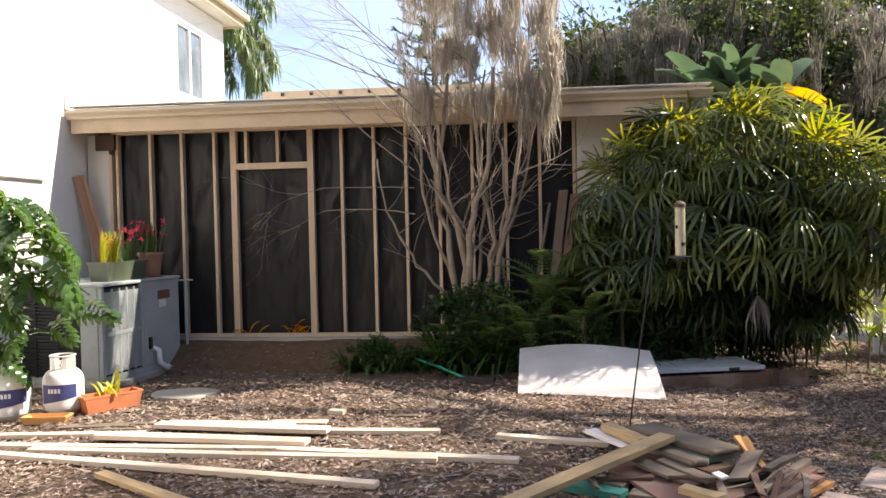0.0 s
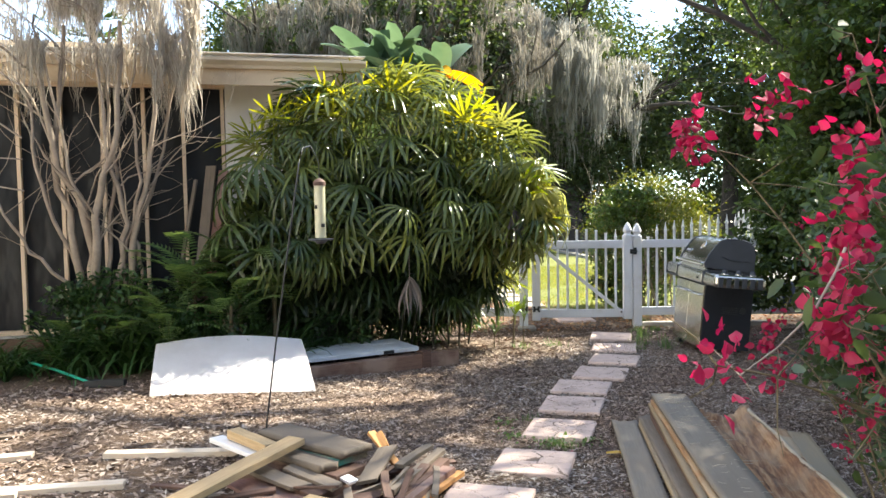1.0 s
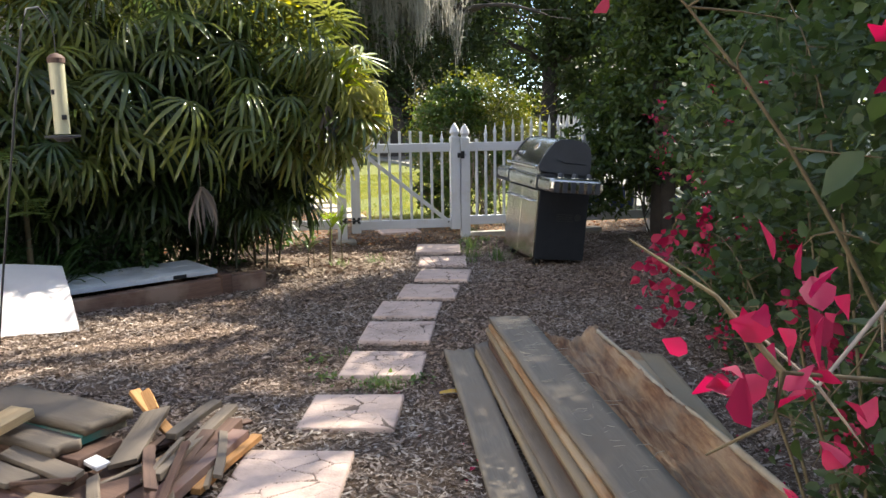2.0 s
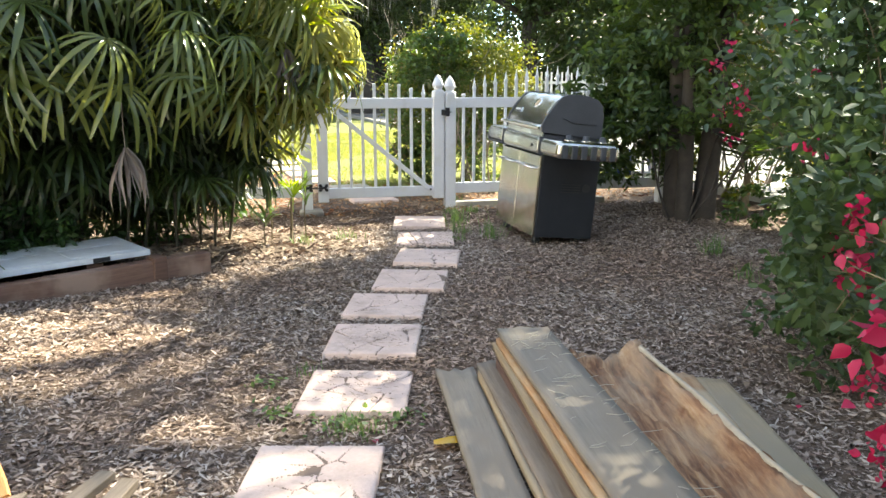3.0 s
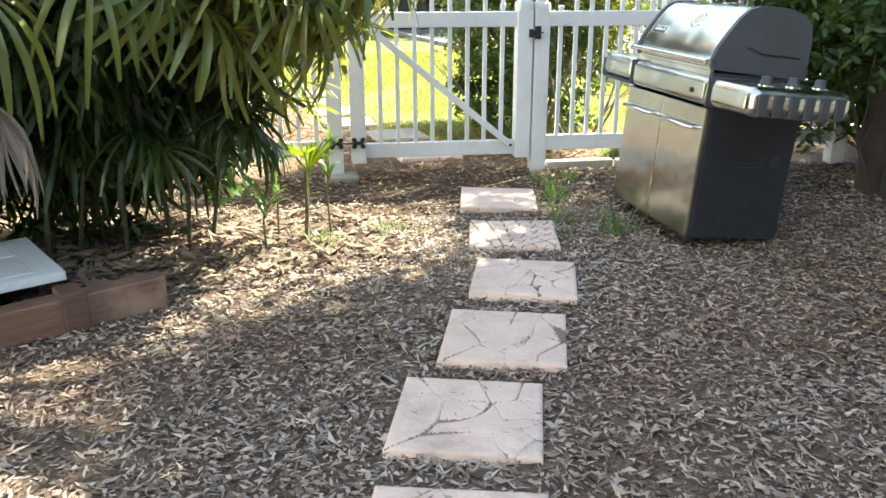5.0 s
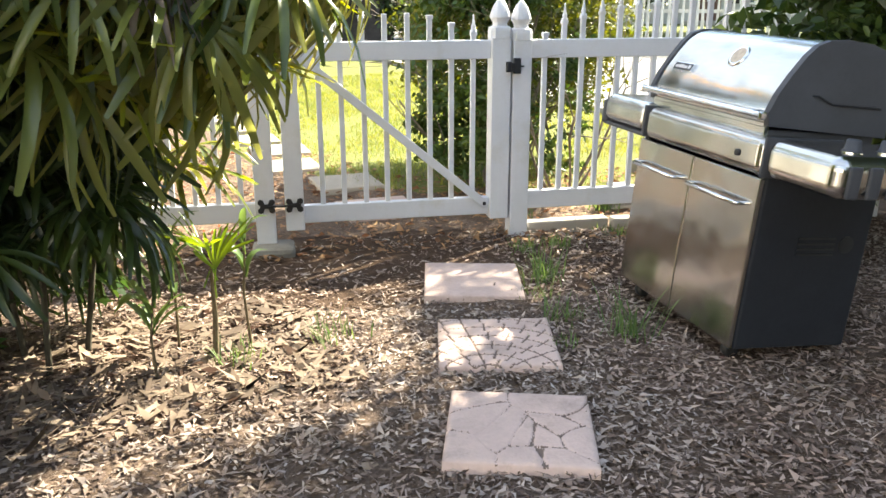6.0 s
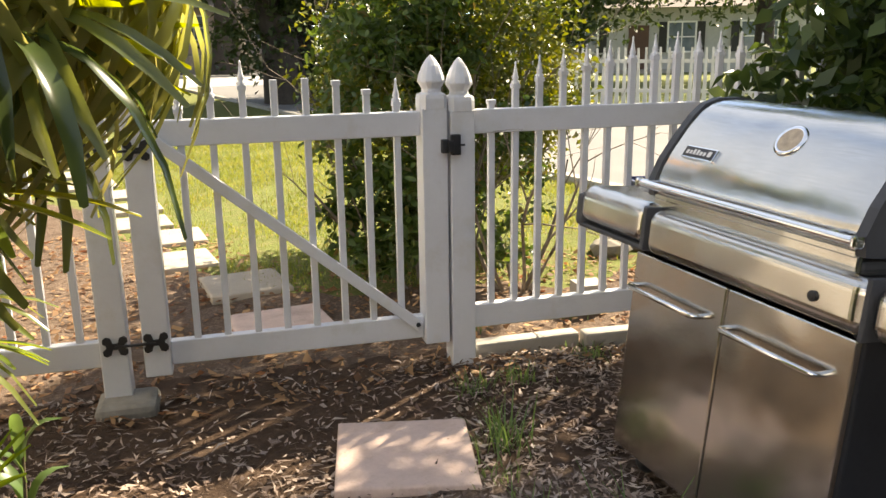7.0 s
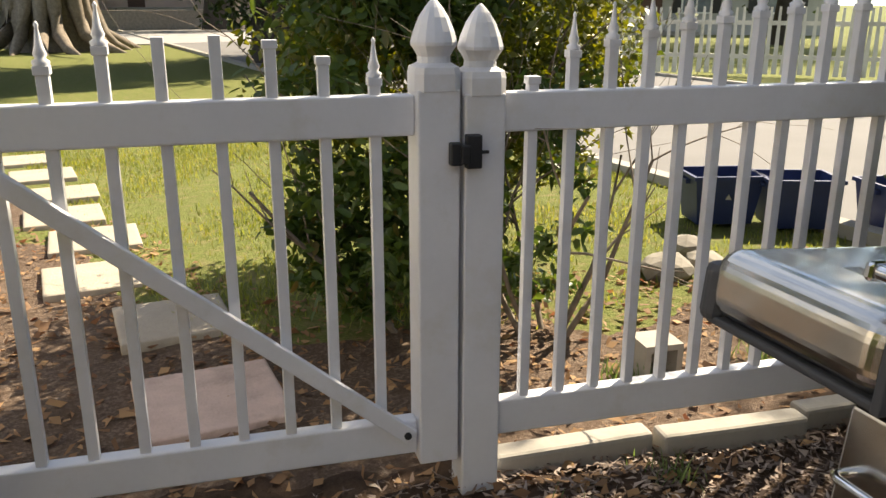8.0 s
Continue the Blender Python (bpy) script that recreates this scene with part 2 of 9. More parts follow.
M = {
    "ground": mat("ground", ground_build),
    "chips": mat("chips", chips_build),
    "steel": mat("brushed_steel", steel_build),
    "glass": mat("window_glass", glass_build),
    "chrome": plain("chrome", (0.75, 0.75, 0.75), 0.12, 1.0, 0.05, bmp=0.02),
    "stucco": plain("white_stucco", (0.80, 0.78, 0.75), 0.9, vary=0.05, scale=1.2, grain=90, bmp=0.5),
    "stucco_b": plain("cream_stucco", (0.60, 0.56, 0.50), 0.9, vary=0.06, scale=1.2, grain=90, bmp=0.5),
    "vinyl": plain("white_vinyl", (0.69, 0.695, 0.73), 0.38, vary=0.05, scale=5, bmp=0.03, dirt=(0.60, 0.585, 0.56)),
    "trim": plain("tan_trim_paint", (0.52, 0.40, 0.27), 0.6, vary=0.1, scale=3, dirt=(0.40, 0.30, 0.20)),
    "gutter": plain("gutter_paint", (0.56, 0.46, 0.34), 0.45, vary=0.08, scale=3),
    "roof_edge": plain("roof_membrane", (0.55, 0.54, 0.52), 0.8, vary=0.12),
    "stud": wood("stud_pine", (0.46, 0.335, 0.225), (0.72, 0.57, 0.42), along=2),
    "pine": wood("pine_board", (0.47, 0.365, 0.275), (0.72, 0.62, 0.51), along=0, worn=(0.56, 0.48, 0.40)),
    "treated": wood("treated_pine", (0.34, 0.225, 0.11), (0.60, 0.44, 0.26), along=0),
    "old_pine": wood("old_pine_plank", (0.20, 0.14, 0.08), (0.42, 0.32, 0.20), along=0, worn=(0.28, 0.22, 0.15)),
    "grey": wood("weathered_board", (0.07, 0.053, 0.039), (0.24, 0.19, 0.145), along=0, worn=(0.17, 0.135, 0.105)),
    "greyplank": wood("painted_grey_plank", (0.15, 0.122, 0.094), (0.28, 0.238, 0.19), along=0, worn=(0.21, 0.17, 0.13)),
    "rot": wood("split_timber", (0.17, 0.075, 0.03), (0.55, 0.33, 0.17), along=0, worn=(0.42, 0.31, 0.20)),
    "brown": wood("brown_timber", (0.06, 0.031, 0.023), (0.145, 0.08, 0.057), along=0),
    "post_wood": wood("worn_brown_post", (0.09, 0.047, 0.034), (0.26, 0.155, 0.115), rough=0.5, along=0, worn=(0.30, 0.21, 0.165)),
    "red": wood("red_painted_board", (0.12, 0.05, 0.042), (0.22, 0.10, 0.082), along=0, worn=(0.20, 0.13, 0.11)),
    "teal": wood("teal_painted_board", (0.02, 0.16, 0.13), (0.05, 0.28, 0.23), along=0),
    "teal_edge": wood("teal_edged_board", (0.12, 0.10, 0.07), (0.30, 0.25, 0.17), along=0, worn=(0.05, 0.22, 0.18)),
    "orange_wood": wood("cedar_scrap", (0.42, 0.18, 0.05), (0.70, 0.38, 0.15), along=0),
    "cedar": wood("pinkish_cedar_board", (0.29, 0.145, 0.085), (0.52, 0.30, 0.19), along=0),
    "white_board": plain("white_panel", (0.85, 0.82, 0.83), 0.45, vary=0.05, scale=3, bmp=0.05, dirt=(0.77, 0.735, 0.735)),
    "door_paint": plain("old_door_paint", (0.62, 0.64, 0.67), 0.5, vary=0.08, scale=3, bmp=0.05, dirt=(0.46, 0.46, 0.46)),
    "tan_terra": plain("terracotta", (0.50, 0.17, 0.075), 0.8, vary=0.2),
    "stone": plain("pink_paver", (0.56, 0.42, 0.36), 0.9, vary=0.16, scale=6, grain=40, bmp=0.6, dirt=(0.36, 0.27, 0.225)),
    "stone_far": plain("pale_paver", (0.36, 0.315, 0.255), 0.9, vary=0.12, scale=6, grain=40, bmp=0.6),
    "joint": plain("paver_groove", (0.17, 0.12, 0.095), 0.95, vary=0.2, grain=40),
    "rock": plain("garden_rock", (0.24, 0.22, 0.19), 0.95, vary=0.3, scale=8, grain=40, bmp=0.6),
    "concrete": plain("concrete", (0.33, 0.31, 0.275), 0.92, vary=0.14, scale=2.5, grain=50, bmp=0.5, dirt=(0.30, 0.27, 0.23)),
    "road": plain("asphalt", (0.155, 0.15, 0.147), 0.9, vary=0.12, scale=0.8, grain=60, bmp=0.4),
    "ac": plain("grey_sheet_metal", (0.38, 0.42, 0.43), 0.5, 0.0, 0.1, scale=3, dirt=(0.29, 0.31, 0.30)),
    "ac_dark": plain("dark_louver", (0.055, 0.062, 0.065), 0.6, 0.0, 0.15),
    "black": plain("black_plastic", (0.018, 0.018, 0.02), 0.5, vary=0.2, bmp=0.05),
    "castgrey": plain("dark_grey_casting", (0.055, 0.058, 0.066), 0.5, vary=0.15, scale=5, bmp=0.1),
    "cabgrey": plain("dark_cabinet_paint", (0.022, 0.024, 0.030), 0.5, vary=0.2, scale=5, bmp=0.05),
    "dial": plain("amber_dial", (0.42, 0.33, 0.22), 0.12, vary=0.3, scale=40, bmp=0.0),
    "badge_white": plain("badge_white", (0.7, 0.7, 0.7), 0.4),
    "tank": plain("tank_white", (0.72, 0.72, 0.70), 0.4, vary=0.06, scale=4, dirt=(0.5, 0.48, 0.45)),
    "tank_blue": plain("tank_blue_label", (0.04, 0.05, 0.16), 0.45, vary=0.1),
    "bin": plain("blue_bin_plastic", (0.018, 0.035, 0.12), 0.5, vary=0.15),
    "greenplastic": plain("green_handle", (0.01, 0.25, 0.17), 0.4, vary=0.1),
    "bark": plain("grey_bark", (0.20, 0.165, 0.13), 0.95, vary=0.35, scale=10, grain=40, bmp=0.8),
    "bark_dark": plain("dark_bark", (0.05, 0.04, 0.032), 0.95, vary=0.35, scale=6, grain=30, bmp=0.9),
    "myrtle": plain("myrtle_bark", (0.265, 0.21, 0.16), 0.8, vary=0.3, scale=7, grain=30, bmp=0.4),
    "twig": plain("pale_twig", (0.32, 0.26, 0.21), 0.85, vary=0.2),
    "cane": plain("palm_cane", (0.05, 0.045, 0.03), 0.9, vary=0.35, scale=15),
    "stem": plain("palm_stem", (0.13, 0.10, 0.055), 0.9, vary=0.35, scale=15),
    "pot": plain("green_glazed_pot", (0.075, 0.09, 0.058), 0.35, vary=0.15),
    "pot2": plain("clay_pot", (0.26, 0.14, 0.085), 0.7, vary=0.15),
    "roof": plain("shingle_roof", (0.24, 0.20, 0.175), 0.95, vary=0.15, scale=3, grain=25, bmp=0.6),
    "house_pink": plain("pink_house_wall", (0.52, 0.40, 0.35), 0.9, vary=0.06),
    "house_grey": plain("grey_house_wall", (0.42, 0.42, 0.40), 0.9, vary=0.06),
    "white_paint": plain("white_house_paint", (0.78, 0.78, 0.77), 0.6, vary=0.04),
    "old_picket": plain("weathered_white_picket", (0.62, 0.60, 0.54), 0.8, vary=0.12, scale=3, dirt=(0.40, 0.38, 0.30)),
    "seed": plain("seed_tube", (0.50, 0.47, 0.32), 0.25, vary=0.1),
    "moss": leaf("spanish_moss", (0.18, 0.165, 0.135), (0.32, 0.298, 0.248), (0.48, 0.45, 0.375), 0.42, 0.95),
    # darker copies of the moss for far oaks, shade put into the colour
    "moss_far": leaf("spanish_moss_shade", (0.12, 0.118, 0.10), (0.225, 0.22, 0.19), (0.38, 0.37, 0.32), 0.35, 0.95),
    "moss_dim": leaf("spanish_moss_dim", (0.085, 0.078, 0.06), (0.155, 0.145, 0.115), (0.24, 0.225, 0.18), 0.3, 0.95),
    "fan": leaf("fan_palm_leaf", (0.014, 0.034, 0.012), (0.048, 0.088, 0.028), (0.18, 0.205, 0.055), 0.36, 0.22, island=False, spread=0.7),
    # yellower, lighter copies of the fan leaf; sun glow is put into their colour
    "fan_sun": leaf("sunlit_fan_leaf", (0.085, 0.14, 0.02), (0.16, 0.205, 0.028), (0.29, 0.29, 0.045), 0.5, 0.35, island=False),
    "fan_lit": leaf("backlit_fan_leaf", (0.10, 0.13, 0.04), (0.19, 0.215, 0.065), (0.36, 0.355, 0.13), 0.62, 0.24, island=False),
    "fan_dead": leaf("dry_fan_leaf", (0.13, 0.105, 0.085), (0.20, 0.165, 0.135), (0.28, 0.235, 0.20), 0.25, 0.7, island=False),
    "fern": leaf("fern_leaf", (0.042, 0.088, 0.028), (0.08, 0.145, 0.046), (0.15, 0.225, 0.07), 0.36, 0.4),
    "strap": leaf("strap_leaf", (0.015, 0.042, 0.012), (0.028, 0.07, 0.018), (0.06, 0.12, 0.03), 0.3, 0.4),
    "hedge": leaf("dark_tree_leaf", (0.015, 0.035, 0.011), (0.038, 0.076, 0.021), (0.10, 0.15, 0.033), 0.34, 0.42),
    "oak": leaf("oak_leaf", (0.016, 0.032, 0.010), (0.03, 0.055, 0.016), (0.06, 0.09, 0.025), 0.35, 0.5),
    "bush": leaf("yellow_green_shrub_leaf", (0.025, 0.055, 0.010), (0.07, 0.105, 0.018), (0.18, 0.19, 0.03), 0.30, 0.45),
    "shrub2": leaf("green_shrub_leaf", (0.018, 0.045, 0.010), (0.04, 0.085, 0.018), (0.085, 0.14, 0.03), 0.35, 0.45, dead=(0.22, 0.13, 0.05)),
    "boug": leaf("vine_leaf", (0.018, 0.04, 0.013), (0.033, 0.064, 0.02), (0.062, 0.095, 0.03), 0.35, 0.5),
    "bract": leaf("magenta_bract", (0.28, 0.005, 0.038), (0.44, 0.013, 0.07), (0.58, 0.05, 0.14), 0.4, 0.6, glow=1.1),
    "redflower": leaf("pink_red_flower", (0.45, 0.01, 0.05), (0.6, 0.03, 0.10), (0.7, 0.12, 0.2), 0.35, 0.6, glow=1.1),
    "banana": leaf("broad_plantain_leaf", (0.035, 0.066, 0.034), (0.055, 0.098, 0.052), (0.09, 0.145, 0.078), 0.3, 0.35),
    "banana_y": leaf("yellowing_plantain_leaf", (0.40, 0.22, 0.015), (0.55, 0.32, 0.02), (0.50, 0.42, 0.04), 0.4, 0.4),
    "philo": leaf("split_leaf", (0.022, 0.062, 0.016), (0.04, 0.10, 0.024), (0.09, 0.17, 0.04), 0.35, 0.25, island=False),
    "grass": leaf("grass_blade", (0.075, 0.115, 0.020), (0.135, 0.18, 0.036), (0.26, 0.27, 0.075), 0.4, 0.6, dead=(0.35, 0.28, 0.12)),
    "brom": leaf("lime_bromeliad", (0.22, 0.26, 0.03), (0.36, 0.40, 0.06), (0.48, 0.50, 0.10), 0.4, 0.4),
    "frond_litter": leaf("dry_frond", (0.06, 0.04, 0.028), (0.15, 0.105, 0.075), (0.32, 0.245, 0.175), 0.1, 0.85),
    "litter": leaf("dry_leaf", (0.09, 0.045, 0.022), (0.22, 0.12, 0.06), (0.42, 0.27, 0.13), 0.2, 0.8),
}


def film_build(nt, b):
    # creased sheet: folds hang down from the staples
    n = noise_tex(nt, coords(nt, (1.5, 1, 0.8)), 2.2, 5, 0.6)
    nt.links.new(ramp(nt, n, [(0.3, (0.009, 0.0095, 0.011)), (0.7, (0.017, 0.018, 0.021))]), b.inputs["Base Color"])
    b.inputs["Roughness"].default_value = 0.36
    b.inputs["Specular IOR Level"].default_value = 0.24
    folds = noise_tex(nt, coords(nt, (2.0, 1, 0.9)), 1.6, 2.5, 0.5)
    bump(nt, b, folds, 0.6, 0.09)


M["film"] = mat("black_plastic_sheet", film_build)
for key, level in (("cabgrey", 0.2), ("castgrey", 0.3), ("ac_dark", 0.2)):
    M[key].node_tree.nodes["Principled BSDF"].inputs["Specular IOR Level"].default_value = level


# ---- building tools ----
def fast(name, V, F, material):
    """A mesh from arrays: points and faces of one size."""
    V, F = np.asarray(V, dtype=np.float32), np.asarray(F, dtype=np.int32)
    me = bpy.data.meshes.new(name)
    n, k = F.shape
    me.vertices.add(len(V))
    me.vertices.foreach_set("co", V.ravel())
    me.loops.add(n * k)
    me.loops.foreach_set("vertex_index", F.ravel())
    me.polygons.add(n)
    me.polygons.foreach_set("loop_start", np.arange(0, n * k, k, dtype=np.int32))
    me.update(calc_edges=True)
    me.materials.append(material)
    return me


def link(name, me, parent=None, label="", m=None):
    ob = new(name, me)
    if parent is not None:
        ob.parent = parent
    if m is not None:
        ob.matrix_basis = m
    if label:
        ob["label"] = label
    return ob


def part(name, bm, material, parent, label="", smooth=False):
    me = bpy.data.meshes.new(name)
    bm.to_mesh(me)
    bm.free()
    me.materials.append(material)
    if smooth:
        me.polygons.foreach_set("use_smooth", [True] * len(me.polygons))
    return link(name, me, parent, label)


def empty(name, x=0, y=0, z=0, rz=0, label="", category="", group="", kind=""):
    ob = new(name)
    ob.empty_display_size = 0.1
    ob.matrix_basis = pose(x, y, z, 0, 0, rz)
    return tagged(ob, label, category, group, kind)


def box_bm(bm, x0, x1, y0, y1, z0, z1, bevel=0.0, m=None, steps=2):
    r = bmesh.ops.create_cube(bm, size=1.0)
    vs = r["verts"]
    bmesh.ops.transform(bm, matrix=Matrix.LocRotScale(((x0 + x1) / 2, (y0 + y1) / 2, (z0 + z1) / 2), None, (x1 - x0, y1 - y0, z1 - z0)), verts=vs)
    if bevel > 0:
        es = list({e for v in vs for e in v.link_edges})
        r = bmesh.ops.bevel(bm, geom=es, offset=bevel, segments=steps, affect='EDGES', profile=0.5)
        vs = list({v for f in r["faces"] for v in f.verts} | {v for v in vs if v.is_valid})
    if m is not None:
        bmesh.ops.transform(bm, matrix=m, verts=vs)
    return vs


def box(name, dims, material, parent=None, label="", bevel=0.004, m=None):
    bm = bmesh.new()
    box_bm(bm, *dims, bevel=bevel)
    ob = part(name, bm, material, parent, label)
    if m is not None:
        ob.matrix_basis = m
    return ob


def lathe(profile, n=20, cap=True):
    bm = bmesh.new()
    rings = []
    for r, z in profile:
        rings.append([bm.verts.new((r * math.cos(2 * math.pi * i / n), r * math.sin(2 * math.pi * i / n), z)) for i in range(n)])
    for a, c in zip(rings, rings[1:]):
        for i in range(n):
            bm.faces.new((a[i], a[(i + 1) % n], c[(i + 1) % n], c[i]))
    if cap:
        bm.faces.new(list(reversed(rings[0])))
        bm.faces.new(rings[-1])
    return bm


def tube_arrays(pts, radii, n=6):
    """Points and quads of a tapered tube along a line of points."""
    P = [Vector(p) for p in pts]
    V, F = [], []
    for i, p in enumerate(P):
        d = (P[min(i + 1, len(P) - 1)] - P[max(i - 1, 0)]).normalized()
        u = d.cross(Vector((0.31, 0.2, 1) if abs(d.z) < 0.9 else (1, 0.2, 0))).normalized()
        w = d.cross(u)
        for k in range(n):
            a = 2 * math.pi * k / n
            V.append(p + (u * math.cos(a) + w * math.sin(a)) * radii[i])
    for i in range(len(P) - 1):
        for k in range(n):
            F.append((i * n + k, i * n + (k + 1) % n, (i + 1) * n + (k + 1) % n, (i + 1) * n + k))
    return V, F


class Heap:
    """Gathers pieces into one mesh of quads."""
    def __init__(self):
        self.V, self.F, self.n = [], [], 0

    def add(self, V, F):
        V, F = np.asarray(V, dtype=np.float32), np.asarray(F, dtype=np.int32)
        self.V.append(V)
        self.F.append(F + self.n)
        self.n += len(V)

    def tube(self, pts, radii, n=6):
        self.add(*tube_arrays(pts, radii, n))

    def mesh(self, name, material, smooth=False):
        me = fast(name, np.concatenate(self.V), np.concatenate(self.F), material)
        if smooth:
            me.polygons.foreach_set("use_smooth", np.ones(len(me.polygons), dtype=bool))
        return me


def leaves(rng, centres, length, width, droop=0.3, up=0.5, fold=0.25, oval=False):
    """Small folded leaves at the centres, each a quad of its own, or two halves of an oval."""
    n = len(centres)
    a = rng.uniform(0, 2 * np.pi, n)
    el = rng.normal(-droop, 0.55, n)
    d = np.stack([np.cos(a) * np.cos(el), np.sin(a) * np.cos(el), np.sin(el)], 1)
    r = rng.normal(0, 1, (n, 3)) + np.array([0, 0, up * 2])
    s = np.cross(d, r)
    s /= np.linalg.norm(s, axis=1, keepdims=True) + 1e-6
    nn = np.cross(s, d)
    L = (length * rng.uniform(0.6, 1.3, n))[:, None]
    W = (width * rng.uniform(0.7, 1.2, n))[:, None]
    p0 = centres
    p2 = centres + d * L - nn * L * 0.12
    if oval:
        q = [centres + d * L * f + s * W * g - nn * L * 0.12 * f * f + nn * W * fold * abs(g) for f, g in ((0.22, 0.42), (0.62, 0.40), (0.62, -0.40), (0.22, -0.42))]
        i = 6 * np.arange(n)
        return np.stack([p0, q[0], q[1], p2, q[2], q[3]], 1).reshape(-1, 3), np.concatenate([np.stack([i, i + 1, i + 2, i + 3], 1), np.stack([i, i + 3, i + 4, i + 5], 1)])
    p1 = centres + d * L * 0.48 + s * W * 0.5 + nn * W * fold
    p3 = centres + d * L * 0.48 - s * W * 0.5 + nn * W * fold
    V = np.stack([p0, p1, p2, p3], 1).reshape(-1, 3)
    F = np.arange(4 * n).reshape(n, 4)
    return V, F


def blob_points(rng, blobs, n, shell=0.55, lump=0.35):
    """Points in uneven shells round ellipsoids (x, y, z, rx, ry, rz), gathered in lumps."""
    B = np.array(blobs, dtype=float)
    vol = (B[:, 3] * B[:, 4] * B[:, 5]) ** 0.8
    k = max(6, n // 45)
    pick = rng.choice(len(B), k, p=vol / vol.sum())
    d = rng.normal(0, 1, (k, 3))
    d /= np.linalg.norm(d, axis=1, keepdims=True)
    rad = rng.uniform(shell, 1.06, k)[:, None]
    c = B[pick, :3] + d * rad * B[pick, 3:]
    size = B[pick, 3:].mean(1) * lump
    which = rng.integers(0, k, n)
    off = rng.normal(0, 0.42, (n, 3)) * size[which][:, None]
    off[:, 2] *= 0.65
    return c[which] + off


def S(a, b, v):
    t = np.clip((v - a) / (b - a), 0, 1)
    return t * t * (3 - 2 * t)


def gz(x, y):
    """Height of the ground."""
    z = 0.10 * (1 - S(0.9, 3.4, x)) * S(2.0, 5.5, y) * (1 - S(14, 20, y)) + 0.30 * S(8.75, 9.32, y) * (1 - S(0.5, 3.2, x)) * (1 - S(14, 20, y))
    return z + 0.012 * np.sin(2.1 * x + 0.7 * y) * np.sin(1.7 * y - 0.4 * x)


def G(x, y):
    return float(gz(np.float64(x), np.float64(y)))

# ---- ground ----
def axis(lo, a, b, hi, step):
    fine = np.arange(a, b + 1e-6, step)
    left = a - np.geomspace(step, a - lo, 16)[::-1]
    right = b + np.geomspace(step, hi - b, 16)
    return np.concatenate([left, fine, right])


def make_ground():
    xs, ys = axis(-400, -7, 12, 400, 0.16), axis(-400, -3, 14, 400, 0.16)
    X, Y = np.meshgrid(xs, ys)
    Z = gz(X, Y)
    rng = np.random.default_rng(3)
    near = (X > -6) & (X < 12) & (Y > -3) & (Y < 14)
    Z = Z + near * rng.normal(0, 0.006, Z.shape)
    V = np.stack([X, Y, Z], 2).reshape(-1, 3)
    w = len(xs)
    i = (np.arange(len(ys) - 1)[:, None] * w + np.arange(w - 1)[None, :]).ravel()
    F = np.stack([i, i + 1, i + 1 + w, i + w], 1)
    me = fast("ground", V, F, M["ground"])
    me.polygons.foreach_set("use_smooth", np.ones(len(me.polygons), dtype=bool))
    tagged(new("ground", me), "grey-brown wood-chip mulch yard with bare earth and lawn beyond", "ground", kind="structure")


make_ground()


def slivers(rng, n, x0, x1, y0, y1, long, wide, lift, material, name, label, keep=None):
    """Loose chips lying on the ground at all angles."""
    x, y = rng.uniform(x0, x1, n), rng.uniform(y0, y1, n)
    if keep is not None:
        k = keep(x, y)
        x, y = x[k], y[k]
    n = len(x)
    z = gz(x, y) + rng.uniform(0.002, lift, n)
    a = rng.uniform(0, 2 * np.pi, n)
    tilt = rng.normal(0, 0.22, n)
    roll = rng.normal(0, 0.45, n)
    d = np.stack([np.cos(a) * np.cos(tilt), np.sin(a) * np.cos(tilt), np.sin(tilt)], 1)
    s = np.stack([-np.sin(a) * np.cos(roll), np.cos(a) * np.cos(roll), np.sin(roll)], 1)
    L = (long * np.minimum(rng.lognormal(0, 0.5, n), 2.4))[:, None]
    W = (wide * np.minimum(rng.lognormal(0, 0.4, n), 2.0))[:, None]
    c = np.stack([x, y, z], 1)
    bend = (rng.normal(0, 0.16, n))[:, None] * L
    k0, k1 = rng.uniform(-0.3, 0.3, n)[:, None] * L, rng.uniform(-0.3, 0.3, n)[:, None] * L
    V = np.stack([c - d * L / 2 + s * bend, c + d * k0 - s * W * 0.8, c + d * L / 2 + s * bend * 0.8, c + d * k1 + s * W * 0.8], 1)
    V[:, :, 2] = np.maximum(V[:, :, 2], (gz(V[:, :, 0], V[:, :, 1])) - 0.002)
    me = fast(name, V.reshape(-1, 3), np.arange(4 * n).reshape(n, 4), material)
    tagged(new(name, me), label, "mulch", kind="stuff")


def yard(x, y):
    inside = (0.322 * x + 0.947 * y) < 11.62
    thin = rng0.uniform(0, 1, len(x)) < np.clip((y - 0.2) / 2.6, 0, 1) * np.clip((9.4 - x) / 1.2, 0, 1)
    # trodden soil with few chips in front of the gate
    bare = np.exp(-(((0.322 * x + 0.947 * y) - 11.25) / 0.75) ** 2) * np.exp(-((x - 5.6) / 1.3) ** 2)
    thin &= rng0.uniform(0, 1, len(x)) > 0.88 * bare
    return inside & ((y < 9.6) | (x > 3.0)) & (x > -4.7) & thin


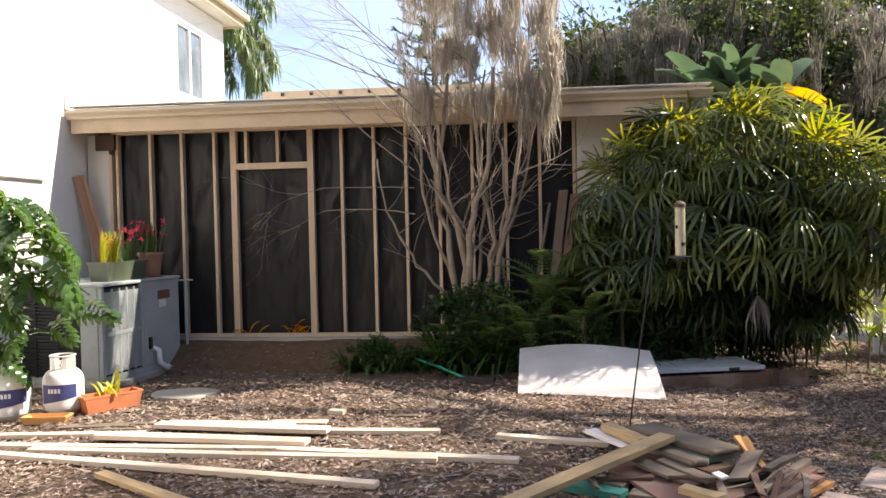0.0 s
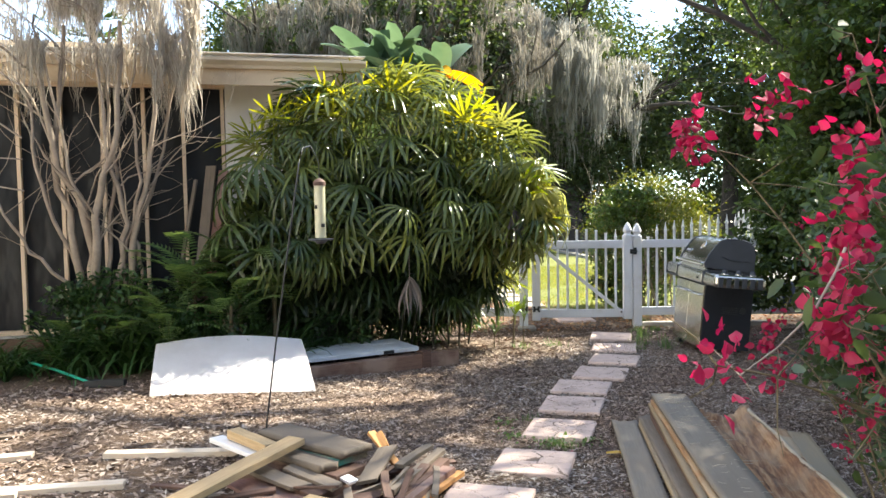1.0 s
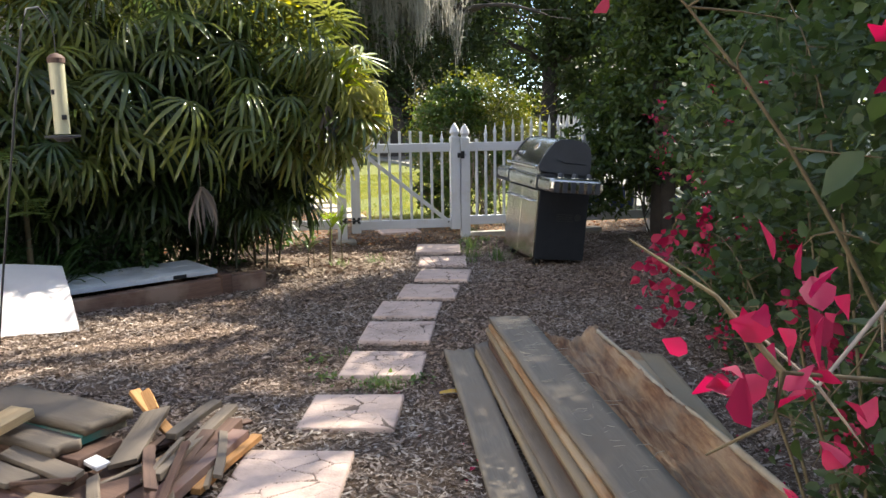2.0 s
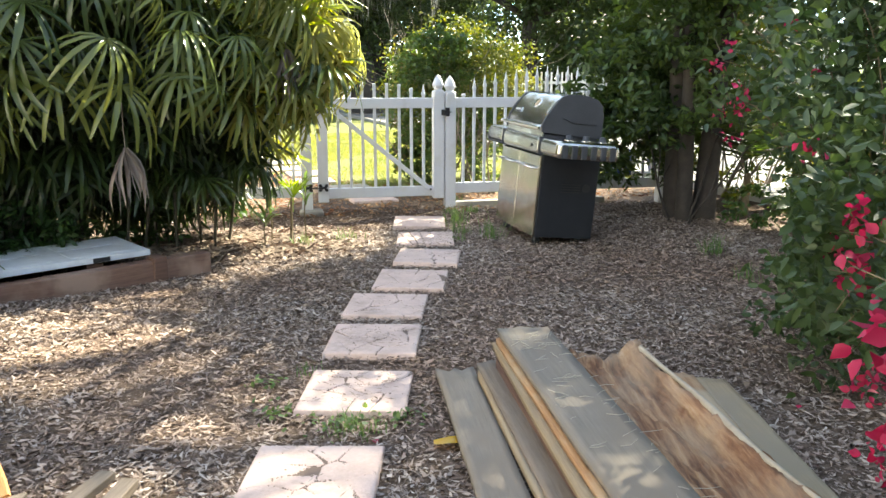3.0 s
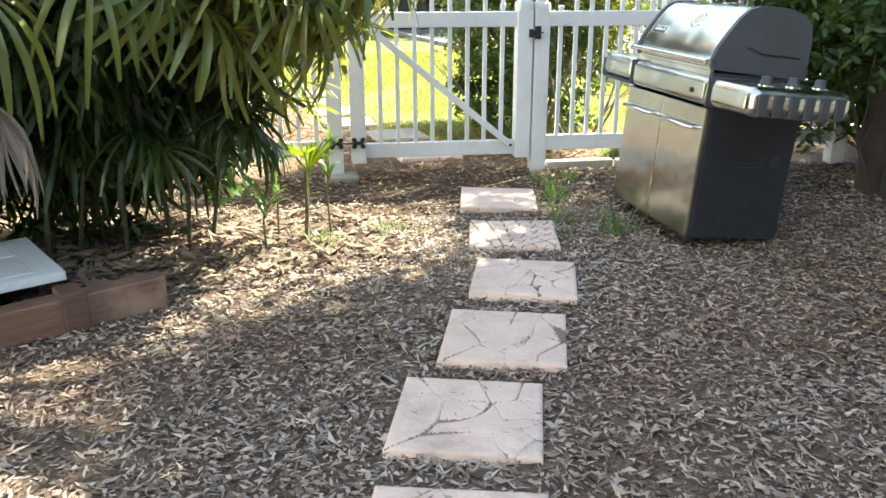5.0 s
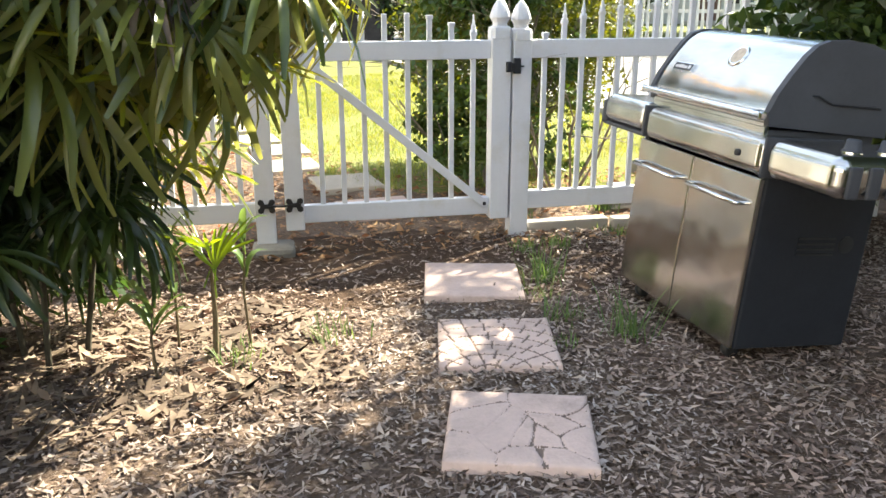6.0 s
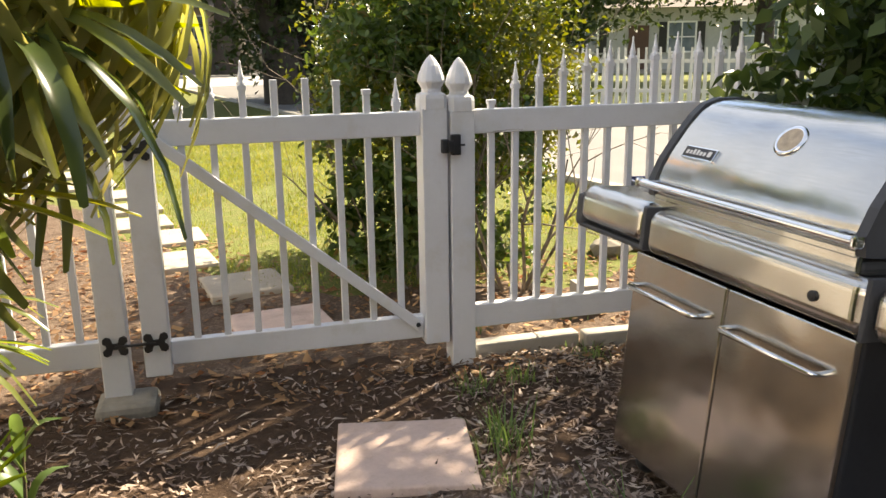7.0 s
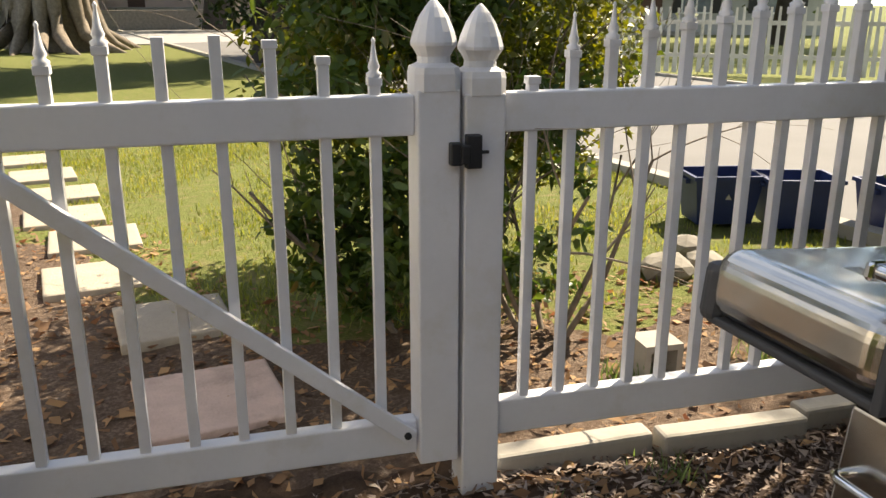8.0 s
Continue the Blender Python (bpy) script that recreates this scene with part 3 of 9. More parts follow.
rng0 = np.random.default_rng(11)
slivers(rng0, 250000, 1.5, 9.4, 0.4, 10.6, 0.036, 0.0058, 0.022, M["chips"], "wood_chips", "grey-brown shredded wood chips covering the yard", yard)
slivers(rng0, 80000, -4.7, 3.5, 1.0, 9.2, 0.05, 0.010, 0.02, M["chips"], "wood_chips", "grey-brown shredded wood chips covering the yard", lambda x, y: yard(x, y) & (x < 1.5) & (rng0.uniform(0, 1, len(x)) < np.where(y > 8.2, 0.15, 1)))
slivers(rng0, 42000, 1.0, 8.6, 2.2, 10.0, 0.024, 0.011, 0.016, M["chips"], "bark_flakes", "small grey-brown bark flakes among the wood chips", yard)
slivers(rng0, 12000, 3.0, 12.5, 9.5, 14.0, 0.042, 0.017, 0.025, M["litter"], "leaf_litter", "dry brown fallen leaves scattered over the soil", lambda x, y: ((0.322 * x + 0.947 * y) > 11.3) & ((x + 0.12 * y < 8.2) | ((0.322 * x + 0.947 * y) < 13.4)))
slivers(rng0, 1500, 3.0, 5.0, 8.55, 9.6, 0.10, 0.015, 0.04, M["frond_litter"], "dry_frond_litter", "dry brown palm litter along the foot of the clump", None)
slivers(rng0, 1300, 1.5, 10.0, 4.0, 10.5, 0.036, 0.016, 0.02, M["frond_litter"], "fallen_leaves", "dry brown fallen leaves lying on the mulch", yard)


# ---- the wall under the flat roof ----
WY = 9.44
SILL, TOP = 0.47, 3.05


def make_stud_wall():
    w = empty("wall_north", 0, WY, 0, label="unfinished stud wall of pine, backed with black plastic sheet", category="wall", kind="structure")
    for z0, z1, nm in ((SILL - 0.045, SILL, "sole_plate"), (TOP, TOP + 0.045, "top_plate")):
        box(nm, (-4.62, 1.32, 0, 0.09, z0, z1), M["stud"], w)
    stud_xs = [-4.545, -4.10, -3.68, -3.25, -1.60, -1.19, -0.785, -0.37, 0.04, 0.46, 0.87, 1.29]
    for x in stud_xs:
        box("stud", (x - 0.019, x + 0.019, 0, 0.09, SILL, TOP), M["stud"], w, bevel=0.003)
    for x in (-3.0, -2.0):      # jambs of the door opening
        box("stud", (x - 0.038, x + 0.038, 0, 0.09, SILL, TOP), M["stud"], w, bevel=0.003)
    box("header", (-2.96, -2.04, -0.004, 0.086, 2.56, 2.64), M["stud"], w)
    for x in (-2.83, -2.42):
        box("cripple", (x - 0.019, x + 0.019, 0, 0.09, 2.64, TOP), M["stud"], w, bevel=0.003)
    # creased plastic sheet behind the studs
    rng = np.random.default_rng(5)
    nx, nz = 130, 60
    xs, zs = np.linspace(-4.62, 1.3, nx), np.linspace(SILL - 0.02, TOP + 0.04, nz)
    X, Z = np.meshgrid(xs, zs)
    Y = np.zeros_like(X)
    for _ in range(70):
        cx, cz, a = rng.uniform(-4.6, 1.3), rng.uniform(SILL, TOP), rng.normal(1.25, 0.6)
        u = (X - cx) * math.cos(a) + (Z - cz) * math.sin(a)
        v = -(X - cx) * math.sin(a) + (Z - cz) * math.cos(a)
        Y += rng.uniform(-0.028, 0.028) * np.exp(-(u / rng.uniform(0.25, 0.7)) ** 2) * np.exp(-np.abs(v) / rng.uniform(0.02, 0.07))
    V = np.stack([X, 0.125 + Y * 0.9, Z], 2).reshape(-1, 3)
    i = (np.arange(nz - 1)[:, None] * nx + np.arange(nx - 1)[None, :]).ravel()
    me = fast("plastic_sheet", V, np.stack([i, i + 1, i + 1 + nx, i + nx], 1), M["film"])
    me.polygons.foreach_set("use_smooth", np.ones(len(me.polygons), dtype=bool))
    link("plastic_sheet", me, w, "creased black plastic sheet stapled behind the studs")
    # boarded core that closes the building
    box("backing", (-4.9, 2.7, 0.20, 0.30, 0.0, TOP + 0.25), M["black"], w)
    box("panel", (1.32, 2.72, 0.0, 0.19, 0.1, TOP + 0.2), M["stucco_b"], w, "painted cream wall panel")
    box("return_wall", (-4.93, -4.64, -0.02, 0.19, 0.1, TOP), M["stucco_b"], w, "narrow cream stucco return")
    box("corner_board", (-4.64, -4.60, -0.03, 0.09, 0.3, TOP - 0.25), M["stud"], w)
    box("beam_end", (-4.80, -4.55, -0.06, 0.0, TOP - 0.20, TOP), M["brown"], w, "dark brown end of an old beam")
    box("side_wall", (2.62, 2.72, 0.19, 5.2, 0.0, TOP + 0.2), M["stucco_b"], w)
    return w


make_stud_wall()


def make_slab():
    s = empty("concrete_slab", 0, WY, 0, label="old concrete slab edge below the stud wall, brown with dirt", category="slab", kind="structure")
    box("slab", (-4.9, 2.7, -0.10, 5.2, -0.2, SILL - 0.047), M["concrete"], s, bevel=0.02)


make_slab()


def make_roof():
    r = empty("flat_roof", 0, 0, 0, label="low flat roof with tan fascia and gutter", category="roof", kind="structure")
    y0 = 8.98
    box("deck", (-4.93, 2.80, y0 + 0.13, 14.6, TOP + 0.22, TOP + 0.30), M["roof_edge"], r, bevel=0.01)
    box("soffit", (-4.90, 2.78, y0 + 0.05, WY + 0.2, TOP + 0.05, TOP + 0.075), M["trim"], r)
    box("fascia", (-4.90, 2.80, y0 + 0.02, y0 + 0.05, TOP - 0.02, TOP + 0.24), M["trim"], r)
    # moulded gutter
    bm = bmesh.new()
    prof = [(0.0, 0.10), (0.0, 0.0), (-0.05, 0.0), (-0.065, 0.03), (-0.10, 0.06), (-0.115, 0.075), (-0.115, 0.10), (-0.105, 0.10), (-0.10, 0.075), (-0.01, 0.02)]
    ends = [[bm.verts.new((x, y0 + 0.02 + a, TOP + 0.15 + b)) for a, b in prof] for x in (-4.92, 2.82)]
    for i in range(len(prof) - 1):
        bm.faces.new((ends[0][i], ends[0][i + 1], ends[1][i + 1], ends[1][i]))
    for e in ends:
        bm.faces.new(e)
    part("gutter", bm, M["gutter"], r)
    box("drip_edge", (-4.92, 2.82, y0 - 0.02, y0 + 0.14, TOP + 0.302, TOP + 0.315), M["roof_edge"], r, bevel=0.003)
    # raised ridge piece further back on the roof
    box("curb", (-3.3, 0.2, 11.6, 11.9, TOP + 0.30, TOP + 0.86), M["trim"], r, "tan raised roof kerb")
    for i in range(7):
        box("bolt", (-3.0 + i * 0.45, -2.95 + i * 0.45, 11.58, 11.6, TOP + 0.78, TOP + 0.83), M["black"], r, bevel=0)


make_roof()


def make_house():
    h = empty("house", -4.95, 0, 0, label="white stucco two-storey house wing with tan eaves", category="house")
    y0, y1, z1 = -3.0, 14.45, 5.70
    wy0, wy1, wz0, wz1 = 12.36, 13.52, 4.08, 5.30
    for a in ((-0.25, 0, y0, wy0, -0.2, z1), (-0.25, 0, wy1, y1, -0.2, z1), (-0.25, 0, wy0, wy1, -0.2, wz0), (-0.25, 0, wy0, wy1, wz1, z1), (-6.0, -0.25, y1 - 0.25, y1, -0.2, z1), (-6.0, -0.25, y0, y0 + 0.25, -0.2, z1)):
        box("wall", a, M["stucco"], h, bevel=0)
    win = empty("window", 0, 0, 0)
    win.parent = h
    for nm, d in (("frame", (-0.10, -0.03, wy0, wy0 + 0.05, wz0, wz1)), ("frame", (-0.10, -0.03, wy1 - 0.05, wy1, wz0, wz1)), ("frame", (-0.10, -0.03, wy0 + 0.05, wy1 - 0.05, wz1 - 0.05, wz1)),
                  ("frame", (-0.10, -0.03, wy0 + 0.05, wy1 - 0.05, wz0, wz0 + 0.05)), ("mullion", (-0.10, -0.025, (wy0 + wy1) / 2 - 0.03, (wy0 + wy1) / 2 + 0.03, wz0 + 0.05, wz1 - 0.05))):
        box(nm, d, M["white_paint"], win)
    box("pane", (-0.09, -0.07, wy0 + 0.05, (wy0 + wy1) / 2 - 0.03, wz0 + 0.05, wz1 - 0.05), M["glass"], win, bevel=0)
    box("pane", (-0.09, -0.07, (wy0 + wy1) / 2 + 0.03, wy1 - 0.05, wz0 + 0.05, wz1 - 0.05), M["glass"], win, bevel=0)
    box("sill", (-0.02, 0.08, wy0 - 0.08, wy1 + 0.08, wz0 - 0.14, wz0 - 0.002), M["stucco"], win, bevel=0.02)
    box("ledge", (0.0, 0.05, 7.2, 8.45, 2.42, 2.56), M["stucco"], h, bevel=0.01)
    # sloping eaves and roof
    bm = bmesh.new()
    box_bm(bm, -6.2, 0.30, y0 - 0.4, y1 + 0.22, z1 + 0.02, z1 + 0.06)
    part("soffit", bm, M["stucco_b"], h)
    box("fascia", (0.30, 0.34, y0 - 0.4, y1 + 0.22, z1 - 0.02, z1 + 0.20), M["trim"], h)
    box("fascia", (-6.2, 0.30, y1 + 0.22, y1 + 0.26, z1 - 0.02, z1 + 0.20), M["trim"], h)
    box("gutter", (0.34, 0.44, y0 - 0.4, y1 + 0.30, z1 + 0.10, z1 + 0.22), M["gutter"], h, bevel=0.03)
    bm = bmesh.new()
    a = [bm.verts.new(p) for p in ((0.36, y0 - 0.4, z1 + 0.2), (0.36, y1 + 0.28, z1 + 0.2), (-3.0, y1 - 2.5, z1 + 1.6), (-3.0, y0 - 0.4, z1 + 1.6), (-6.4, y1 + 0.28, z1 + 0.2), (-6.4, y0 - 0.4, z1 + 0.2))]
    for f in ((0, 1, 2, 3), (1, 4, 2), (4, 5, 3, 2)):
        bm.faces.new([a[i] for i in f])
    bmesh.ops.solidify(bm, geom=bm.faces[:], thickness=0.05)
    part("roof", bm, M["roof"], h)
    box("cable", (0.01, 0.018, 8.93, 8.938, 3.3, 3.62), M["black"], h, bevel=0)


make_house()


# ---- fence and gate ----
FA = -18.8
FX, FY = 6.56, 9.93         # front face of the posts, between gate and fixed post


def post_mesh(bm, s0, s1, z0, z1, cap=True):
    c = (s0 + s1) / 2
    w = (s1 - s0) / 2
    box_bm(bm, s0, s1, 0, 2 * w, z0, z1, bevel=0.006)
    return c, w


def cap_bm(bm, c, w, z):
    """Moulded gothic post cap: skirt, neck and pointed dome, square in plan."""
    prof = [(1.04, 0.0), (1.06, 0.002), (1.06, 0.045), (1.0, 0.062), (0.80, 0.072), (0.78, 0.088), (0.92, 0.102), (1.10, 0.116), (1.11, 0.124), (0.98, 0.150), (0.72, 0.185), (0.42, 0.210), (0.17, 0.226), (0.04, 0.232)]
    n = 16
    rings = []
    for r, h in prof:
        ring = []
        for i in range(n):
            a = 2 * math.pi * (i + 0.5) / n
            q = max(abs(math.cos(a)), abs(math.sin(a)))
            k = min(1.0, 0.93 / q) if h > 0.066 else 1.0 / q
            k = min(k, 1.34)
            ring.append(bm.verts.new((c + r * w * k * math.cos(a), w + r * w * k * math.sin(a), z + h)))
        rings.append(ring)
    for a, b in zip(rings, rings[1:]):
        for i in range(n):
            bm.faces.new((a[i], a[(i + 1) % n], b[(i + 1) % n], b[i]))
    bm.faces.new(rings[-1])
    bm.faces.new(list(reversed(rings[0])))


def spire_bm(bm, s, y, z):
    prof = [(0.019, 0.0), (0.021, 0.010), (0.012, 0.016), (0.016, 0.026), (0.010, 0.045), (0.006, 0.070), (0.004, 0.085), (0.006, 0.092), (0.001, 0.100)]
    n = 8
    rings = [[bm.verts.new((s + r * math.cos(2 * math.pi * i / n), y + r * math.sin(2 * math.pi * i / n), z + h)) for i in range(n)] for r, h in prof]
    for a, b in zip(rings, rings[1:]):
        for i in range(n):
            bm.faces.new((a[i], a[(i + 1) % n], b[(i + 1) % n], b[i]))
    bm.faces.new(rings[-1])


def picket(parent, s, z0, ztop, spire, cap=True):
    y = 0.055
    bm = bmesh.new()
    box_bm(bm, s - 0.0145, s + 0.0145, y - 0.0145, y + 0.0145, z0, ztop - 0.02, bevel=0.002)
    p = part("picket", bm, M["vinyl"], parent)
    if cap:
        bm = bmesh.new()
        box_bm(bm, s - 0.0185, s + 0.0185, y - 0.0185, y + 0.0185, ztop - 0.021, ztop, bevel=0.002)
        part("cap", bm, M["vinyl"], p)
    if spire:
        bm = bmesh.new()
        spire_bm(bm, s, y, ztop)
        part("finial", bm, M["vinyl"], p, smooth=True)


def butterfly(parent, s0, s1, z, name="hinge"):
    """Two butterfly plates, one on the post and one on the stile, on a pin between them."""
    bm = bmesh.new()
    box_bm(bm, s0, s1, -0.020, -0.006, z - 0.005, z + 0.005, bevel=0.002)
    h = part(name, bm, M["black"], parent, "black butterfly hinge")
    for s in (s0, s1):
        bm = bmesh.new()
        out = [(0.010, 0.012), (0.018, 0.036), (0.036, 0.042), (0.048, 0.034), (0.050, 0.018), (0.036, 0.006)]
        right = out + [(a, -b) for a, b in reversed(out)]
        pts = [(s + a, z + b) for a, b in right] + [(s - a, z - b) for a, b in right]
        front = [bm.verts.new((a, -0.012, b)) for a, b in pts]
        back = [bm.verts.new((a, 0.0, b)) for a, b in pts]
        bm.faces.new(front)
        bm.faces.new(list(reversed(back)))
        for q in range(len(pts)):
            bm.faces.new((front[q], back[q], back[(q + 1) % len(pts)], front[(q + 1) % len(pts)]))
        bmesh.ops.recalc_face_normals(bm, faces=bm.faces[:])
        part("hinge_leaf", bm, M["black"], h)


def make_gate():
    g = empty("garden_gate", FX, FY, 0, FA, "closed white vinyl picket gate with diagonal brace and black hinges", "gate")
    for s0, s1, z0, nm in ((-0.090, 0.026, 0.125, "latch_stile"), (-1.325, -1.215, 0.115, "hinge_stile")):
        bm = bmesh.new()
        post_mesh(bm, s0, s1, z0, 1.21)
        st = part(nm, bm, M["vinyl"], g)
        bm = bmesh.new()
        cap_bm(bm, (s0 + s1) / 2, (s1 - s0) / 2, 1.205)
        part("post_cap", bm, M["vinyl"], st, "moulded gothic cap")
    box("top_rail", (-1.215, -0.090, 0.030, 0.080, 1.090, 1.197), M["vinyl"], g, bevel=0.006)
    box("bottom_rail", (-1.215, -0.090, 0.030, 0.080, 0.150, 0.258), M["vinyl"], g, bevel=0.006)
    for i, (s, zt, sp) in enumerate(((-0.192, 1.242, True), (-0.323, 1.297, False), (-0.452, 1.338, False), (-0.582, 1.370, False), (-0.713, 1.367, False), (-0.842, 1.328, True), (-0.972, 1.285, True), (-1.10, 1.240, True))):
        picket(g, s, 0.258, zt, sp, cap=i not in (3, 4))
    # diagonal brace in front of the pickets
    bm = bmesh.new()
    a, b = Vector((-0.125, 0, 0.225)), Vector((-1.20, 0, 1.115))
    d = b - a
    ang = math.atan2(d.z, d.x)
    box_bm(bm, -0.02, d.length, 0.004, 0.028, -0.024, 0.024, bevel=0.004, m=Matrix.Translation(a) @ Matrix.Rotation(-ang, 4, 'Y'))
    br = part("brace", bm, M["vinyl"], g)
    bm = lathe([(0.011, 0), (0.011, 0.006), (0.004, 0.008)], 12)
    bmesh.ops.transform(bm, matrix=Matrix.Translation((-0.125, 0.004, 0.225)) @ Matrix.Rotation(radians(90), 4, 'X'), verts=bm.verts[:])
    part("bolt", bm, M["black"], br)
    butterfly(g, -1.432, -1.270, 0.272)
    butterfly(g, -1.432, -1.270, 1.085)
    bm = bmesh.new()
    box_bm(bm, -0.008, 0.024, -0.030, 0.0, 1.015, 1.075, bevel=0.004)
    box_bm(bm, 0.036, 0.078, -0.030, 0.0, 1.005, 1.095, bevel=0.004)
    box_bm(bm, 0.018, 0.044, -0.040, -0.012, 1.02, 1.07, bevel=0.004)
    box_bm(bm, 0.076, 0.098, -0.024, -0.016, 1.044, 1.052)
    part("latch", bm, M["black"], g, "black gravity latch")


make_gate()


def make_fence():
    f = empty("picket_fence", FX, FY, 0, FA, "white vinyl picket fence with arched tops and spire finials", "fence")

    def fence_post(s0, s1):
        bm = bmesh.new()
        post_mesh(bm, s0, s1, -0.05, 1.198)
        p = part("post", bm, M["vinyl"], f)
        bm = bmesh.new()
        cap_bm(bm, (s0 + s1) / 2, (s1 - s0) / 2, 1.192)
        part("post_cap", bm, M["vinyl"], p, "moulded gothic cap")
    fence_post(0.038, 0.152)
    fence_post(-1.497, -1.385)
    spans = ((0.152, 2.52, 20, 0.0), (-3.86, -1.497, 18, 0.0))
    for a, b, n, _ in spans:
        box("top_rail", (a, b, 0.030, 0.080, 1.090, 1.197), M["vinyl"], f, bevel=0.006)
        box("bottom_rail", (a, b, 0.030, 0.080, 0.172, 0.285), M["vinyl"], f, bevel=0.006)
        step = (b - a) / (n + 0.4)
        for i in range(n):
            s = a + step * (i + 0.8)
            u = (s - a) / (b - a)
            h = 1.236 + 0.19 * (math.sin(math.pi * u) ** 0.8)
            if i == 0:
                h = 1.236
            picket(f, s, 0.285, h, i != 0)
    fence_post(2.52, 2.634)


make_fence()


def make_edging():
    for s0, s1, rz in ((0.17, 0.72, 1.2), (0.735, 1.28, -1.5), (1.30, 1.9, 0.5)):
        e = new("concrete_edging")
        bm = bmesh.new()
        box_bm(bm, s0, s1, 0.05, 0.14, -0.03, 0.075, bevel=0.014)
        e.matrix_basis = pose(FX, FY, 0, 0, 0, FA + rz)
        tagged(e, "pale concrete edging block under the picket fence", "edging", "edging blocks")
        part("block", bm, M["concrete"], e)
    c = new("concrete_footing")
    c.matrix_basis = pose(FX, FY, 0, 0, 0, FA)
    tagged(c, "rough concrete footing at the hinge post", "footing")
    bm = bmesh.new()
    box_bm(bm, -1.53, -1.28, -0.13, 0.10, -0.05, 0.045, bevel=0.03)
    part("block", bm, M["rock"], c)


make_edging()

# ---- gas grill ----
def make_grill():
    g = empty("gas_grill", 6.31, 7.915, 0.0, 0, "stainless steel gas grill with closed lid on a dark cabinet", "grill")
    g.matrix_basis = pose(6.305, 7.925, 0.0, 0, 0, -103.7) @ pose(0, 0, 0, -5.0, 0.6, 0)
    W, D = 0.93, 0.56
    # cabinet: side panels, back, floor
    cab = empty("cabinet")
    cab.parent = g
    box("side_panel", (-0.045, 0.0, 0.02, D, 0.08, 0.80), M["cabgrey"], cab, "dark painted steel side", bevel=0.008)
    box("side_panel", (-W, -W + 0.045, 0.02, D, 0.08, 0.80), M["cabgrey"], cab, "dark painted steel side", bevel=0.008)
    box("back_panel", (-W + 0.045, -0.045, D - 0.03, D, 0.10, 0.80), M["cabgrey"], cab)
    box("floor_panel", (-W + 0.045, -0.045, 0.02, D - 0.03, 0.08, 0.12), M["cabgrey"], cab)
    for i in range(4):
        box("vent", (0.0, 0.004, 0.22, 0.40, 0.48 + i * 0.022, 0.488 + i * 0.022), M["black"], cab, bevel=0)
    bm = lathe([(0.036, 0), (0.036, 0.005)], 20)
    bmesh.ops.transform(bm, matrix=Matrix.Translation((0.0, 0.455, 0.525)) @ Matrix.Rotation(radians(90), 4, 'Y'), verts=bm.verts[:])
    part("hand_hole", bm, M["black"], cab)
    for x in (-0.10, -W + 0.10):
        for y in (0.08, D - 0.08):
            bm = lathe([(0.015, -0.02), (0.034, -0.018), (0.036, 0.0), (0.034, 0.018), (0.015, 0.02)], 16)
            bmesh.ops.transform(bm, matrix=Matrix.Translation((x, y, 0.04)) @ Matrix.Rotation(radians(90), 4, 'Y'), verts=bm.verts[:])
            part("caster", bm, M["black"], g, "black caster wheel", smooth=True)
            box("caster_fork", (x - 0.026, x + 0.026, y - 0.02, y + 0.02, 0.045, 0.08), M["black"], g)
    # doors
    for x0, x1, h0, h1 in ((-W + 0.004, -W / 2 - 0.003, -0.90, -0.55), (-W / 2 + 0.003, -0.004, -0.44, -0.08)):
        bm = bmesh.new()
        box_bm(bm, x0, x1, -0.004, 0.018, 0.085, 0.785, bevel=0.006)
        d = part("door", bm, M["steel"], g, "brushed stainless door")
        hp = Heap()
        hp.tube([(h0, -0.004, 0.672), (h0, -0.035, 0.672), (h0 + 0.015, -0.045, 0.672), (h1 - 0.015, -0.045, 0.672), (h1, -0.035, 0.672), (h1, -0.004, 0.672)], [0.009] * 6, 8)
        me = hp.mesh("handle", M["chrome"], True)
        link("handle", me, d, "chrome bar handle")
    # control band and side shelves
    def shelf(nm, x0, x1, z0, z1, y0, y1, r, material, lab=""):
        bm = bmesh.new()
        box_bm(bm, x0, x1, y0, y1, z0, z1, bevel=r, steps=8)
        return part(nm, bm, material, g, lab, smooth=False)
    shelf("control_panel", -0.845, 0.03, 0.80, 0.945, -0.045, 0.20, 0.04, M["steel"], "brushed stainless front band")
    ls = shelf("side_shelf", -1.29, -0.85, 0.812, 0.958, -0.04, 0.50, 0.052, M["steel"], "stainless folding side shelf")
    box("shelf_rim", (-1.302, -1.25, -0.04, 0.505, 0.80, 0.925), M["castgrey"], ls, "grey plastic end cap", bevel=0.02)
    box("shelf_rim", (-0.86, -0.84, -0.048, 0.30, 0.805, 0.948), M["castgrey"], ls, bevel=0.004)
    box("shelf_rim", (-1.28, -0.86, -0.03, 0.495, 0.798, 0.816), M["castgrey"], ls, bevel=0.006)
    box("slot", (-1.12, -1.02, 0.12, 0.17, 0.953, 0.958), M["black"], ls, "dark cut-out", bevel=0.002)
    rs = shelf("side_shelf", 0.034, 0.42, 0.80, 0.948, -0.045, 0.52, 0.05, M["steel"], "stainless control shelf")
    box("shelf_rim", (0.026, 0.040, -0.046, 0.30, 0.797, 0.95), M["castgrey"], rs, bevel=0.003)
    for i in range(6):
        box("rib", (0.415, 0.43, -0.005 + i * 0.085, 0.045 + i * 0.085, 0.81, 0.92), M["castgrey"], rs, bevel=0.006)
    for i in range(9):
        box("letter_bar", (0.13 + i * 0.018, 0.142 + i * 0.018, -0.042, -0.0385, 0.868, 0.878 + 0.006 * (i % 3)), M["chrome"], rs, bevel=0)
